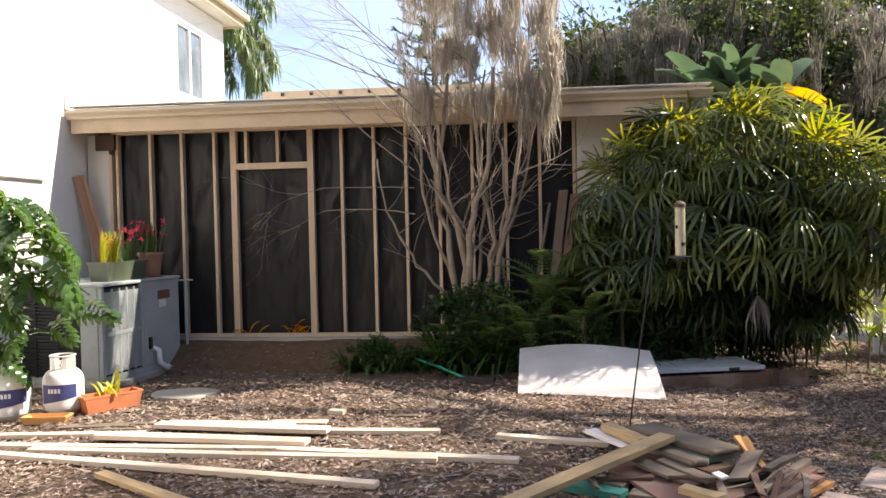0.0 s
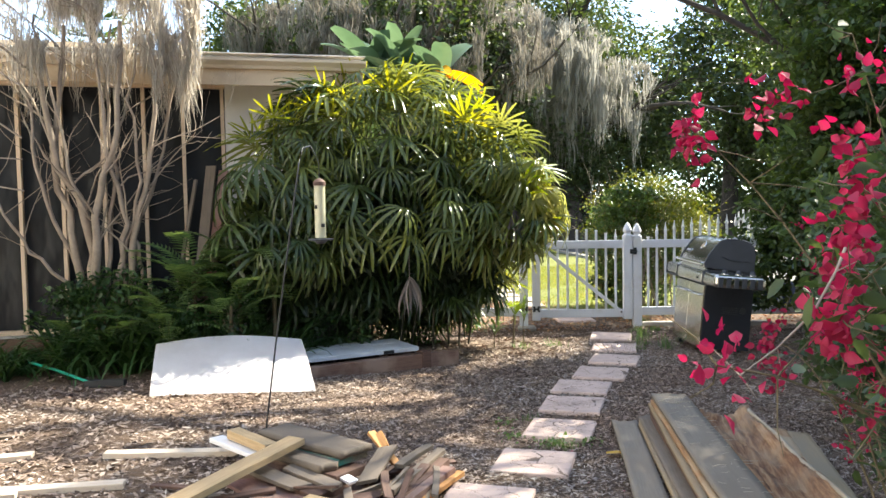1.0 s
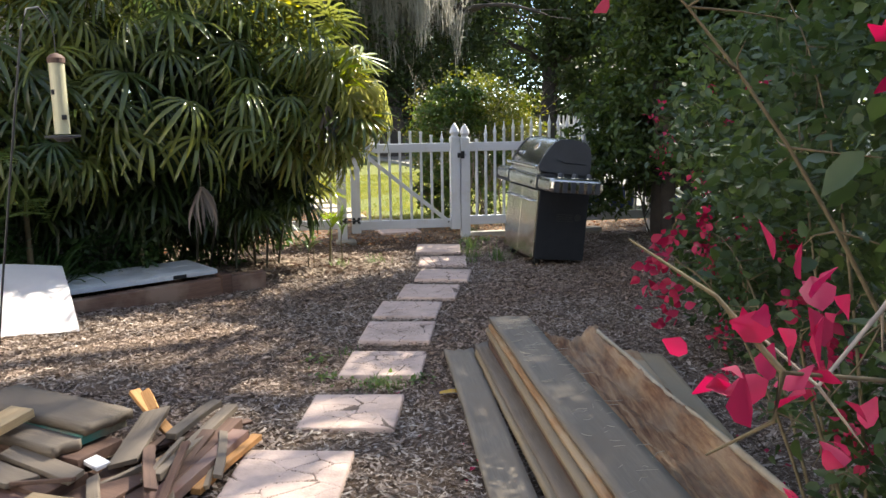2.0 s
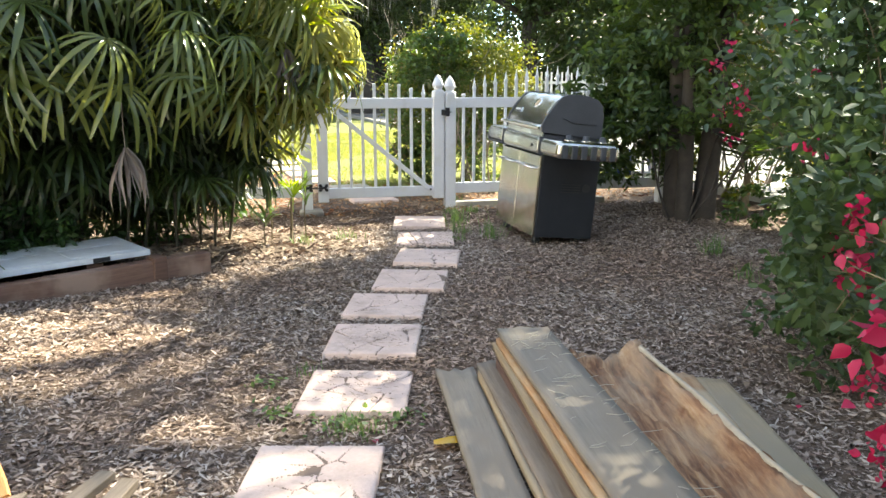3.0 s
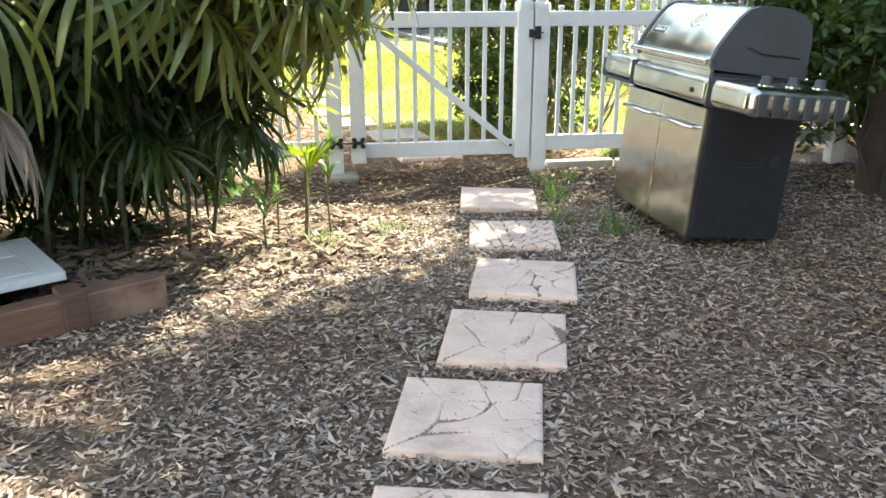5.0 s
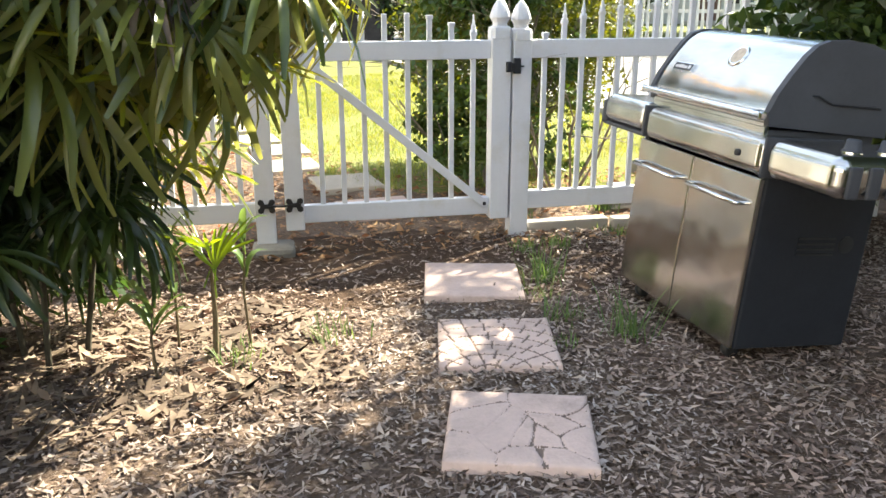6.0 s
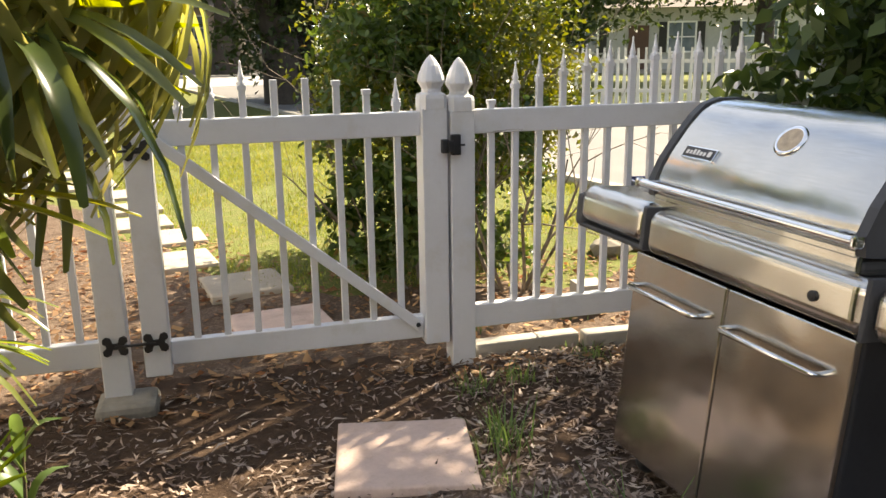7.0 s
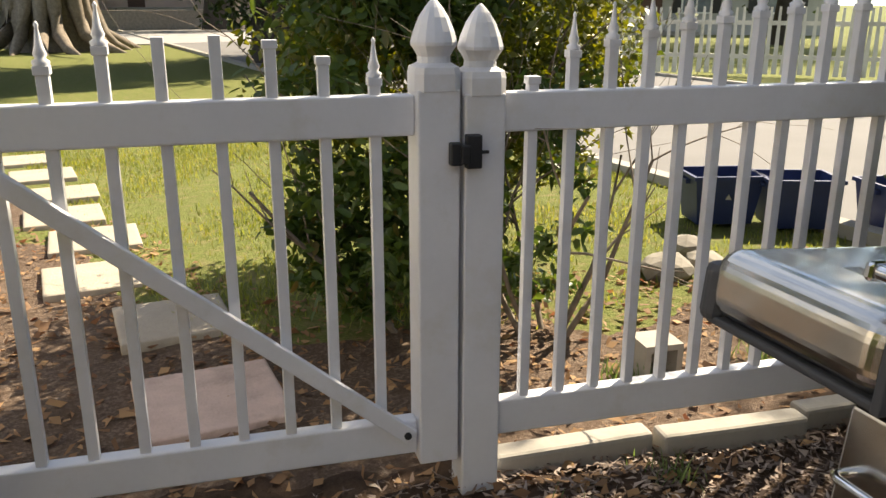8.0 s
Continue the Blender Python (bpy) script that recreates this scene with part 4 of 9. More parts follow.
    for y in (0.10, 0.25, 0.40):
        bm = lathe([(0.034, 0), (0.034, 0.012), (0.028, 0.016), (0.026, 0.045), (0.020, 0.050)], 20)
        bmesh.ops.transform(bm, matrix=Matrix.Translation((0.30, y, 0.944)), verts=bm.verts[:])
        k = part("knob", bm, M["castgrey"], rs, "grey control knob with chrome ring", smooth=True)
        bm = lathe([(0.038, 0.0), (0.038, 0.008)], 20)
        bmesh.ops.transform(bm, matrix=Matrix.Translation((0.30, y, 0.9445)), verts=bm.verts[:])
        part("ring", bm, M["chrome"], k)
    bm = lathe([(0.014, 0), (0.014, 0.006), (0.006, 0.009)], 14)
    bmesh.ops.transform(bm, matrix=Matrix.Translation((-0.12, -0.045, 0.865)) @ Matrix.Rotation(radians(90), 4, 'X'), verts=bm.verts[:])
    part("igniter", bm, M["black"], g, "black igniter button")
    # lid: rolled steel skin between two cast end pieces
    prof = [(0.015, 0.985), (0.005, 1.035), (0.030, 1.10), (0.075, 1.175), (0.125, 1.245), (0.165, 1.285), (0.215, 1.305), (0.30, 1.312), (0.40, 1.305), (0.48, 1.28), (0.53, 1.235), (0.55, 1.15), (0.55, 0.96)]
    lid = empty("lid")
    lid.parent = g
    bm = bmesh.new()
    fine = []
    for i in range(len(prof) - 1):
        a, b = Vector(prof[i]), Vector(prof[i + 1])
        fine += [a.lerp(b, k / 4) for k in range(4)]
    fine.append(Vector(prof[-1]))
    for _ in range(3):
        fine = [fine[0]] + [(fine[i - 1] + fine[i] * 2 + fine[i + 1]) / 4 for i in range(1, len(fine) - 1)] + [fine[-1]]
    cols = [[bm.verts.new((x, q.x, q.y)) for q in fine] for x in np.linspace(-W + 0.04, -0.06, 9)]
    for c0, c1 in zip(cols, cols[1:]):
        for i in range(len(fine) - 1):
            bm.faces.new((c0[i], c1[i], c1[i + 1], c0[i + 1]))
    part("lid_skin", bm, M["steel"], lid, "polished stainless lid", smooth=True)
    box("lid_lip", (-W + 0.045, -0.065, 0.008, 0.022, 0.972, 0.992), M["steel"], lid, bevel=0.004)
    for x0, x1 in ((-W + 0.015, -W + 0.046), (-0.066, -0.035)):
        bm = bmesh.new()
        a = [[bm.verts.new((x, 0.28 + (y - 0.28) * 1.03, 1.13 + (z - 1.13) * 1.03)) for y, z in prof] for x in (x0, x1)]
        for i in range(len(prof) - 1):
            bm.faces.new((a[0][i], a[0][i + 1], a[1][i + 1], a[1][i]))
        bm.faces.new((a[0][-1], a[0][0], a[1][0], a[1][-1]))
        bm.faces.new(list(reversed(a[0])))
        bm.faces.new(a[1])
        part("end_casting", bm, M["castgrey"], lid, "dark grey cast end piece")
    hp = Heap()
    hp.tube([(-0.06, 0.12, 1.10), (-0.03, 0.20, 1.105), (-0.030, 0.27, 1.075), (-0.030, 0.50, 1.07)], [0.005] * 4, 6)
    link("seam", hp.mesh("seam", M["black"], True), lid)
    hp = Heap()
    hp.tube([(-W + 0.02, -0.035, 1.020), (-0.02, -0.035, 1.020)], [0.013, 0.013], 12)
    hb = link("lid_handle", hp.mesh("lid_handle", M["chrome"], True), lid, "chrome tube lid handle")
    for x in (-W + 0.05, -0.10):
        box("bracket", (x - 0.014, x + 0.014, -0.04, 0.02, 1.006, 1.036), M["chrome"], hb, bevel=0.006)
    for x in (-W + 0.015, -0.03):
        box("end_cap", (x - 0.010, x + 0.010, -0.052, -0.018, 1.003, 1.037), M["chrome"], hb, bevel=0.008)
    tilt = Matrix.Translation((-0.43, 0.108, 1.214)) @ Matrix.Rotation(radians(54), 4, 'X')
    bm = lathe([(0.052, -0.01), (0.052, 0.006), (0.047, 0.011), (0.040, 0.009)], 28)
    bmesh.ops.transform(bm, matrix=tilt, verts=bm.verts[:])
    th = part("thermometer", bm, M["chrome"], lid, "round chrome thermometer", smooth=True)
    bm = lathe([(0.039, 0.0), (0.039, 0.0095)], 24)
    bmesh.ops.transform(bm, matrix=tilt, verts=bm.verts[:])
    part("dial", bm, M["dial"], th, "pale amber thermometer dial")
    bt = Matrix.Translation((-0.735, 0.052, 1.137)) @ Matrix.Rotation(radians(-31), 4, 'X')
    bm = bmesh.new()
    box_bm(bm, -0.075, 0.075, -0.010, 0.004, -0.022, 0.022, bevel=0.004, m=bt)
    bd = part("badge", bm, M["chrome"], lid, "small silver-framed maker's badge")
    bm = bmesh.new()
    box_bm(bm, -0.069, 0.069, -0.0125, -0.009, -0.017, 0.017, bevel=0.001, m=bt)
    part("badge_plate", bm, M["castgrey"], bd)
    for i in range(6):
        bm = bmesh.new()
        box_bm(bm, -0.055 + i * 0.016, -0.045 + i * 0.016, -0.0145, -0.012, -0.009, 0.004 + 0.005 * (i in (2, 3)), m=bt)
        part("badge_bar", bm, M["badge_white"], bd)
    bm = bmesh.new()
    box_bm(bm, 0.045, 0.060, -0.0145, -0.012, -0.009, 0.009, m=bt)
    part("badge_bar", bm, M["badge_white"], bd)
    # firebox under the lid
    box("firebox", (-W + 0.03, -0.06, 0.03, 0.53, 0.80, 0.965), M["castgrey"], g, bevel=0.01)
    box("front_lip", (-W + 0.04, -0.06, 0.012, 0.03, 0.93, 0.985), M["steel"], g, "stainless strip below the lid", bevel=0.004)


make_grill()


# ---- stepping stones ----
def stone_mesh(seed, grooves):
    """A square cast paver, its edges worn, with grooves like cracked stone."""
    rng = np.random.default_rng(seed)
    n = 120
    u = np.linspace(-0.25, 0.25, n)
    X, Y = np.meshgrid(u, u)
    pts = rng.uniform(-0.25, 0.25, (13, 2))
    d = np.sort(np.stack([np.hypot(X - a + 0.02 * np.sin(9 * Y + a * 30), Y - b + 0.02 * np.sin(11 * X + b * 30)) for a, b in pts]), 0)
    groove = np.exp(-((d[1] - d[0]) / (0.0055 + 0.002 * np.sin(13 * X + 7 * Y + seed))) ** 2) * (0.72 + 0.28 * np.sin(17 * X - 9 * Y + seed * 2))
    edge = np.minimum(0.25 - np.abs(X), 0.25 - np.abs(Y))
    Z = 0.03 - (0.008 * groove if grooves == 1 else 0) - 0.008 * np.exp(-edge / 0.008)
    if grooves == 2:                      # scales set in fans
        rr = np.hypot(X + 0.05, Y + 0.33)
        ph = np.arctan2(Y + 0.33, X + 0.05)
        k = np.round(rr / 0.095)
        g = np.exp(-((rr - k * 0.095) / 0.005) ** 2)
        cells = 1.2 + 0.85 * k
        ph2 = (ph * cells + 0.5 * (k % 2)) % 1.0
        g = np.maximum(g, np.exp(-((np.minimum(ph2, 1 - ph2)) * rr / cells / 0.005) ** 2))
        Z -= 0.007 * g
    cut = g if grooves == 2 else groove * grooves
    Z += rng.normal(0, 0.0007, Z.shape)
    V = np.stack([X, Y, Z], 2).reshape(-1, 3)
    i = (np.arange(n - 1)[:, None] * n + np.arange(n - 1)[None, :]).ravel()
    F = np.stack([i, i + 1, i + 1 + n, i + n], 1)
    rim = list(range(n)) + [n * k + n - 1 for k in range(1, n)] + [n * (n - 1) + k for k in range(n - 2, -1, -1)] + [n * k for k in range(n - 2, 0, -1)]
    base = len(V)
    low = V[rim].copy()
    low[:, 2] = -0.03
    m = len(rim)
    side = np.array([[rim[j], base + j, base + (j + 1) % m, rim[(j + 1) % m]] for j in range(m)])
    c = cut.ravel()
    dark = np.concatenate([(c[F].mean(1) > 0.50 + rng.normal(0, 0.12, len(F))), np.zeros(len(side), bool)])
    return np.concatenate([V, low]), np.concatenate([F, side]), dark


STONES = ((2.62, 4.33, -30, 1), (3.17, 4.965, -31, 1), (3.662, 5.66, -32, 1), (4.042, 6.277, -32, 1), (4.404, 6.868, -33, 1), (4.843, 7.362, -34, 1), (5.27, 7.895, -34, 1), (5.604, 8.552, -29, 2), (5.937, 9.287, -29, 0))


def make_stones():
    for i, (x, y, a, g) in enumerate(STONES):
        V, F, dark = stone_mesh(i, g)
        me = fast("stepping_stone", V, F, M["stone"])
        me.materials.append(M["joint"])
        me.polygons.foreach_set("material_index", dark.astype(np.int32))
        ob = new("stepping_stone", me)
        ob.matrix_basis = pose(x, y, G(x, y) + 0.008, random.uniform(-1, 1), random.uniform(-1, 1), a)
        tagged(ob, "square pinkish concrete stepping stone with a scalloped fan pattern" if g == 2 else ("smooth square pinkish concrete stepping stone by the gate" if g == 0 else "square pinkish concrete stepping stone with cracked-stone grooves"), "stepping stone", "stepping stones to the gate")
    far = ((6.17, 10.92, -10, 1.04), (6.30, 11.80, -9, 1.0), (6.12, 12.62, -8, 0.98), (6.30, 13.42, -10, 1.05), (6.25, 14.12, -8, 1.0), (6.38, 14.80, -8, 0.95), (6.36, 15.62, -6, 1.0), (6.36, 16.5, -6, 1.0), (6.36, 17.4, -5, 1.0), (6.4, 18.2, -5, 1.0))
    for i, (x, y, a, k) in enumerate(far):
        me = fast("stepping_stone", *stone_mesh(30 + i, 0)[:2], M["stone"] if i == 0 else M["stone_far"])
        ob = new("stepping_stone", me)
        ob.matrix_basis = pose(x, y, G(x, y) + 0.008, 0, 0, a) @ Matrix.Diagonal((k, k, 1, 1))
        tagged(ob, "square pale concrete stepping stone beyond the gate", "stepping stone", "stepping stones beyond the gate")


make_stones()


def make_stone_chips():
    """Chips kicked onto two of the stones."""
    rng = np.random.default_rng(66)
    for i, n in ((2, 110), (3, 70), (1, 14), (4, 12)):
        x, y, a, _ = STONES[i]
        hp = Heap()
        for _ in range(n):
            p = Vector((rng.uniform(-0.19, 0.19), rng.uniform(-0.19, 0.19), 0.0))
            p = Matrix.Rotation(radians(a), 3, 'Z') @ p + Vector((x, y, G(x, y) + 0.052 + rng.uniform(0, 0.006)))
            an, L, w = rng.uniform(0, 6.28), rng.uniform(0.012, 0.05), rng.uniform(0.002, 0.005)
            d, q = Vector((math.cos(an), math.sin(an), rng.normal(0, 0.08))) * L, Vector((-math.sin(an), math.cos(an), 0)) * w
            hp.add([p - d / 2, p - q, p + d / 2, p + q], [(0, 1, 2, 3)])
        tagged(new("stone_chips", hp.mesh("stone_chips", M["chips"])), "wood chips strewn over a stepping stone", "mulch", kind="stuff")


make_stone_chips()


# ---- timber ----
def board(name, a, b, wide, thick, material, label, category="board", group="", roll=0.0, cut=0.0):
    """A board from end a to end b (middles of its top face), with worn arrises."""
    a, b = Vector(a), Vector(b)
    d = b - a
    L = d.length
    bm = bmesh.new()
    box_bm(bm, 0, L, -wide / 2, wide / 2, -thick, 0, bevel=min(0.004, thick * 0.2))
    bmesh.ops.subdivide_edges(bm, edges=[e for e in bm.edges if abs((e.verts[0].co - e.verts[1].co).x) > L * 0.8], cuts=6)
    bow = random.uniform(-0.006, 0.006)
    for v in bm.verts:
        t = v.co.x / L
        v.co.y += bow * math.sin(math.pi * t) + random.uniform(-0.0008, 0.0008)
        v.co.z += 0.3 * bow * math.sin(math.pi * t)
        if cut:
            v.co.x += cut * v.co.y
    me = bpy.data.meshes.new(name)
    bm.to_mesh(me)
    bm.free()
    me.materials.append(material)
    ob = new(name, me)
    xa = d.normalized()
    ya = Vector((0, 0, 1)).cross(xa).normalized()
    za = xa.cross(ya)
    m = Matrix((xa, ya, za)).transposed().to_4x4()
    m.translation = a
    ob.matrix_basis = m @ Matrix.Rotation(radians(roll), 4, 'X')
    return tagged(ob, label, category, group)


def gp(x, y, h=0.0):
    return (x, y, G(x, y) + h)


PINE = "clean pale pine board lying on the mulch"
lum = "pine boards on the ground"
board("lumber_board", gp(-2.42, 6.02, .035), gp(-1.30, 6.08, .035), 0.24, 0.035, M["pine"], "wide pale pine board lying on the mulch", group=lum)
board("lumber_board", gp(-4.4, 5.62, .04), gp(-2.45, 5.70, .04), 0.09, 0.038, M["pine"], PINE, group=lum)
board("lumber_board", gp(-2.42, 5.88, .075), gp(-0.93, 5.79, .075), 0.14, 0.038, M["pine"], "pale pine board resting on other boards", group=lum)
board("lumber_board", gp(-1.6, 5.90, .04), gp(-0.03, 5.85, .04), 0.09, 0.038, M["pine"], PINE, group=lum)
board("lumber_board", gp(-1.55, 6.20, .03), gp(-1.05, 6.22, .03), 0.14, 0.02, M["pine"], "short pale pine offcut on the mulch", group=lum)
board("lumber_board", gp(-3.6, 5.38, .04), gp(-1.20, 5.33, .04), 0.09, 0.038, M["pine"], PINE, group=lum)
board("lumber_board", gp(-2.75, 5.52, .075), gp(-1.0, 5.40, .075), 0.14, 0.038, M["pine"], "pale pine board resting on other boards", group=lum)
board("lumber_board", gp(-3.15, 5.24, .04), gp(0.03, 5.10, .04), 0.09, 0.038, M["pine"], PINE, group=lum)
board("lumber_board", gp(-1.2, 5.30, .04), gp(0.61, 5.11, .04), 0.09, 0.038, M["pine"], PINE, group=lum)
board("lumber_board", gp(-4.4, 5.33, .045), gp(-0.30, 4.51, .045), 0.09, 0.038, M["pine"], "long pale pine stud lying on the mulch", group=lum)
board("lumber_board", gp(-2.30, 4.72, .04), gp(-1.25, 4.06, .04), 0.09, 0.038, M["treated"], "greenish treated pine stud on the mulch", group=lum)
board("lumber_board", gp(0.43, 5.71, .045), gp(1.28, 5.50, .045), 0.09, 0.038, M["pine"], PINE, group=lum)
board("lumber_board", gp(-2.3, 5.62, .035), gp(-1.75, 5.60, .035), 0.09, 0.03, M["pine"], "short pale pine offcut on the mulch", group=lum)
board("wood_block", gp(-1.12, 6.58, .05), gp(-0.97, 6.55, .05), 0.09, 0.045, M["pine"], "small pale pine offcut on the mulch", "wood block")
for a, b, w in (((-2.9, 5.85), (-2.6, 5.88), .05), ((-3.3, 5.95), (-2.75, 6.02), .08), ((-0.55, 6.42), (-0.2, 6.4), .03), ((-3.05, 6.02), (-2.55, 6.10), .05)):
    board("bark_strip", gp(*a, .025), gp(*b, .02), w, 0.02, M["grey"], "weathered grey bark strip on the mulch", "wood scrap", "grey scraps")

def rough_board(name, a, b, wide, thick, material, label, category="board", group="", roll=0.0, cup=0.0, ragged=0.02, slant=0.0, bow=0.0):
    """An old board from end a to end b: cupped, bowed, with uneven edges and splintered ends."""
    rng = np.random.default_rng(int(abs(a[0] * 911 + a[1] * 353 + b[0] * 127) * 10))
    a, b = Vector(a), Vector(b)
    d = b - a
    L = d.length
    n, k = 22, 7
    T, W = np.meshgrid(np.linspace(0, 1, n), np.linspace(-0.5, 0.5, k), indexing="ij")
    ends = np.where(T > 0.5, 1, -1) * np.clip(np.abs(T - 0.5) * 2 - 0.8, 0, 1) * 5
    X = L * T + ends * ragged * (np.repeat(rng.uniform(-1, 0.6, (1, k)), n, 0) * (T > 0.5) + np.repeat(rng.uniform(-1, 0.6, (1, k)), n, 0) * (T <= 0.5)) + slant * W * wide
    ph = rng.uniform(0, 6, 4)
    edge = 1 + (0.016 * np.sin(T * 9 + ph[0]) + 0.012 * np.sin(T * 23 + ph[1])) * min(1.0, L)
    Y = W * wide * edge + bow * np.sin(np.pi * T) + 0.004 * np.sin(T * 5 + ph[2])
    Z = cup * (W * 2) ** 2 + 0.3 * bow * np.sin(np.pi * T + ph[3]) + rng.normal(0, 0.0005, T.shape) - 0.0015 * (np.abs(W) > 0.45)
    top = np.stack([X, Y, Z], 2).reshape(-1, 3)
    low = np.stack([X, Y * 0.985, Z - thick], 2).reshape(-1, 3)
    i = (np.arange(n - 1)[:, None] * k + np.arange(k - 1)[None, :]).ravel()
    F = np.stack([i, i + k, i + k + 1, i + 1], 1)
    o = n * k
    rim = [q for q in range(k)] + [r * k + k - 1 for r in range(1, n)] + [(n - 1) * k + q for q in range(k - 2, -1, -1)] + [r * k for r in range(n - 2, 0, -1)]
    side = np.array([[rim[j], rim[(j + 1) % len(rim)], o + rim[(j + 1) % len(rim)], o + rim[j]] for j in range(len(rim))])
    ob = new(name, fast(name, np.concatenate([top, low]), np.concatenate([F, F[:, ::-1] + o, side]), material))
    xa = d.normalized()
    ya = Vector((0, 0, 1)).cross(xa).normalized()
    m = Matrix((xa, ya, xa.cross(ya))).transposed().to_4x4()
    m.translation = a
    ob.matrix_basis = m @ Matrix.Rotation(radians(roll), 4, 'X')
    return tagged(ob, label, category, group)


# scrap heap: layers of old boards
heap = "boards of the scrap heap"


def scrap(a, b, w, t, m, label, roll=0.0, cut=0.0, old=False):
    if old:
        rough_board("scrap_board", a, b, w, t, m, label, "board", heap, roll, slant=cut)
    else:
        board("scrap_board", a, b, w, t, m, label, "board", heap, roll, cut)


scrap((0.30, 3.78, .15), (1.62, 4.98, .335), 0.13, 0.040, M["treated"], "long yellow treated pine plank leaning over the scrap heap")
scrap((1.50, 5.42, .295), (1.95, 4.76, .295), 0.25, 0.04, M["grey"], "wide weathered grey board on top of the scrap heap", old=True)
scrap((1.51, 5.40, .25), (1.93, 4.77, .25), 0.24, 0.04, M["teal_edge"], "old pine board with teal painted edges under the top board")
scrap((1.25, 5.42, .305), (1.47, 5.02, .295), 0.09, 0.06, M["treated"], "yellow pine offcut at the edge of the heap")
scrap((1.14, 5.50, .24), (1.40, 5.08, .225), 0.10, 0.03, M["white_board"], "white painted trim board in the heap")
scrap((1.52, 5.03, .25), (1.78, 4.66, .25), 0.13, 0.045, M["grey"], "weathered board with a sawn end in the heap", old=True)
scrap((1.33, 4.92, .215), (1.60, 4.50, .195), 0.12, 0.025, M["grey"], "weathered grey board in the scrap heap", cut=0.4)
scrap((1.55, 4.82, .215), (1.79, 4.44, .195), 0.10, 0.025, M["grey"], "weathered grey board in the scrap heap", cut=-0.3)
scrap((1.77, 4.74, .20), (1.90, 4.54, .175), 0.07, 0.02, M["white_board"], "white painted scrap in the heap")
scrap((1.31, 4.81, .165), (1.59, 4.20, .135), 0.25, 0.022, M["red"], "dull red painted panel lying in the heap", cut=0.25)
scrap((0.92, 4.58, .125), (1.26, 4.39, .125), 0.13, 0.05, M["teal"], "teal painted board at the bottom of the heap")
scrap((0.98, 4.70, .145), (1.28, 4.50, .14), 0.10, 0.03, M["grey"], "pale weathered lath over the teal board")
scrap((1.45, 4.22, .115), (1.70, 4.02, .10), 0.09, 0.05, M["teal"], "teal painted offcut at the bottom of the heap")
scrap((1.30, 4.40, .13), (1.86, 4.17, .14), 0.14, 0.06, M["grey"], "short thick weathered board in the heap")
scrap((1.60, 4.36, .18), (1.80, 4.19, .175), 0.10, 0.04, M["treated"], "short pine block in the scrap heap")
scrap((1.30, 5.05, .18), (1.75, 4.45, .165), 0.22, 0.05, M["brown"], "dark board under the scrap heap")
scrap((1.45, 5.25, .20), (1.90, 4.65, .20), 0.24, 0.05, M["brown"], "dark board under the top boards")
scrap((1.30, 5.20, .12), (1.95, 4.35, .12), 0.32, 0.06, M["brown"], "dark board at the foot of the heap")
scrap((2.17, 4.90, .25), (1.97, 4.54, .17), 0.11, 0.025, M["grey"], "short weathered board leaning in the heap", cut=-0.5)
scrap((2.10, 5.07, .305), (2.23, 4.79, .14), 0.055, 0.022, M["orange_wood"], "broken orange cedar stake leaning on the heap")
scrap((2.13, 5.05, .295), (2.15, 4.93, .23), 0.07, 0.02, M["orange_wood"], "splintered orange cedar scrap on the heap", roll=30)
scrap((2.07, 4.37, .165), (2.54, 4.99, .175), 0.06, 0.035, M["grey"], "weathered grey lath at the heap's edge")
scrap((2.20, 4.72, .185), (2.48, 5.06, .185), 0.06, 0.03, M["grey"], "weathered grey lath at the heap's edge")
scrap((2.12, 4.36, .13), (2.52, 4.86, .15), 0.08, 0.05, M["brown"], "dark brown stake at the heap's edge")
scrap((2.03, 4.21, .12), (2.51, 4.73, .14), 0.10, 0.05, M["red"], "dark red painted stake at the heap's edge")
scrap((2.22, 4.32, .085), (2.59, 4.72, .105), 0.05, 0.03, M["orange_wood"], "thin orange-brown stake at the heap's edge")
# dark block standing in for the shadow low in the heap
scrap((1.88, 4.62, .11), (2.05, 4.26, .10), 0.12, 0.05, M["brown"], "dark block put low in the heap for a shadow")
scrap(gp(0.77, 5.04, .03), gp(1.10, 4.86, .03), 0.05, 0.02, M["brown"], "dark splinter beside the scrap heap")
scrap(gp(0.70, 4.05, .03), gp(1.15, 4.12, .03), 0.06, 0.025, M["grey"], "grey lath lying beside the heap")

rs_ = np.random.default_rng(77)
for i in range(26):
    u = rs_.uniform(0, 1)
    x, y = (rs_.uniform(1.9, 2.45), rs_.uniform(4.3, 4.85)) if u < 0.6 else (rs_.uniform(1.0, 1.85), rs_.uniform(4.05, 4.6))
    a, L = rs_.normal(0.85 if u < 0.6 else -0.6, 0.45), rs_.uniform(0.18, 0.5)
    z0 = rs_.uniform(0.04, 0.13)
    k = ("grey", "brown", "brown", "rot", "grey", "brown", "brown")[int(rs_.integers(0, 7))]
    scrap(gp(x - math.cos(a) * L / 2, y - math.sin(a) * L / 2, z0), gp(x + math.cos(a) * L / 2, y + math.sin(a) * L / 2, z0 + rs_.uniform(-0.03, 0.06)), rs_.uniform(0.02, 0.06), rs_.uniform(0.012, 0.03), M[k], "small broken splinter of wood in the scrap heap", roll=rs_.uniform(-25, 25), cut=rs_.uniform(-0.5, 0.5))

# long planks beside the path
pl = "long planks beside the stepping stones"


def plank(a, b, w, t, m, label, roll=0.0, cup=0.0, ragged=0.025, bow=0.0):
    rough_board("plank", a, b, w, t, m, label, "plank", pl, roll, cup, ragged, 0.0, bow)


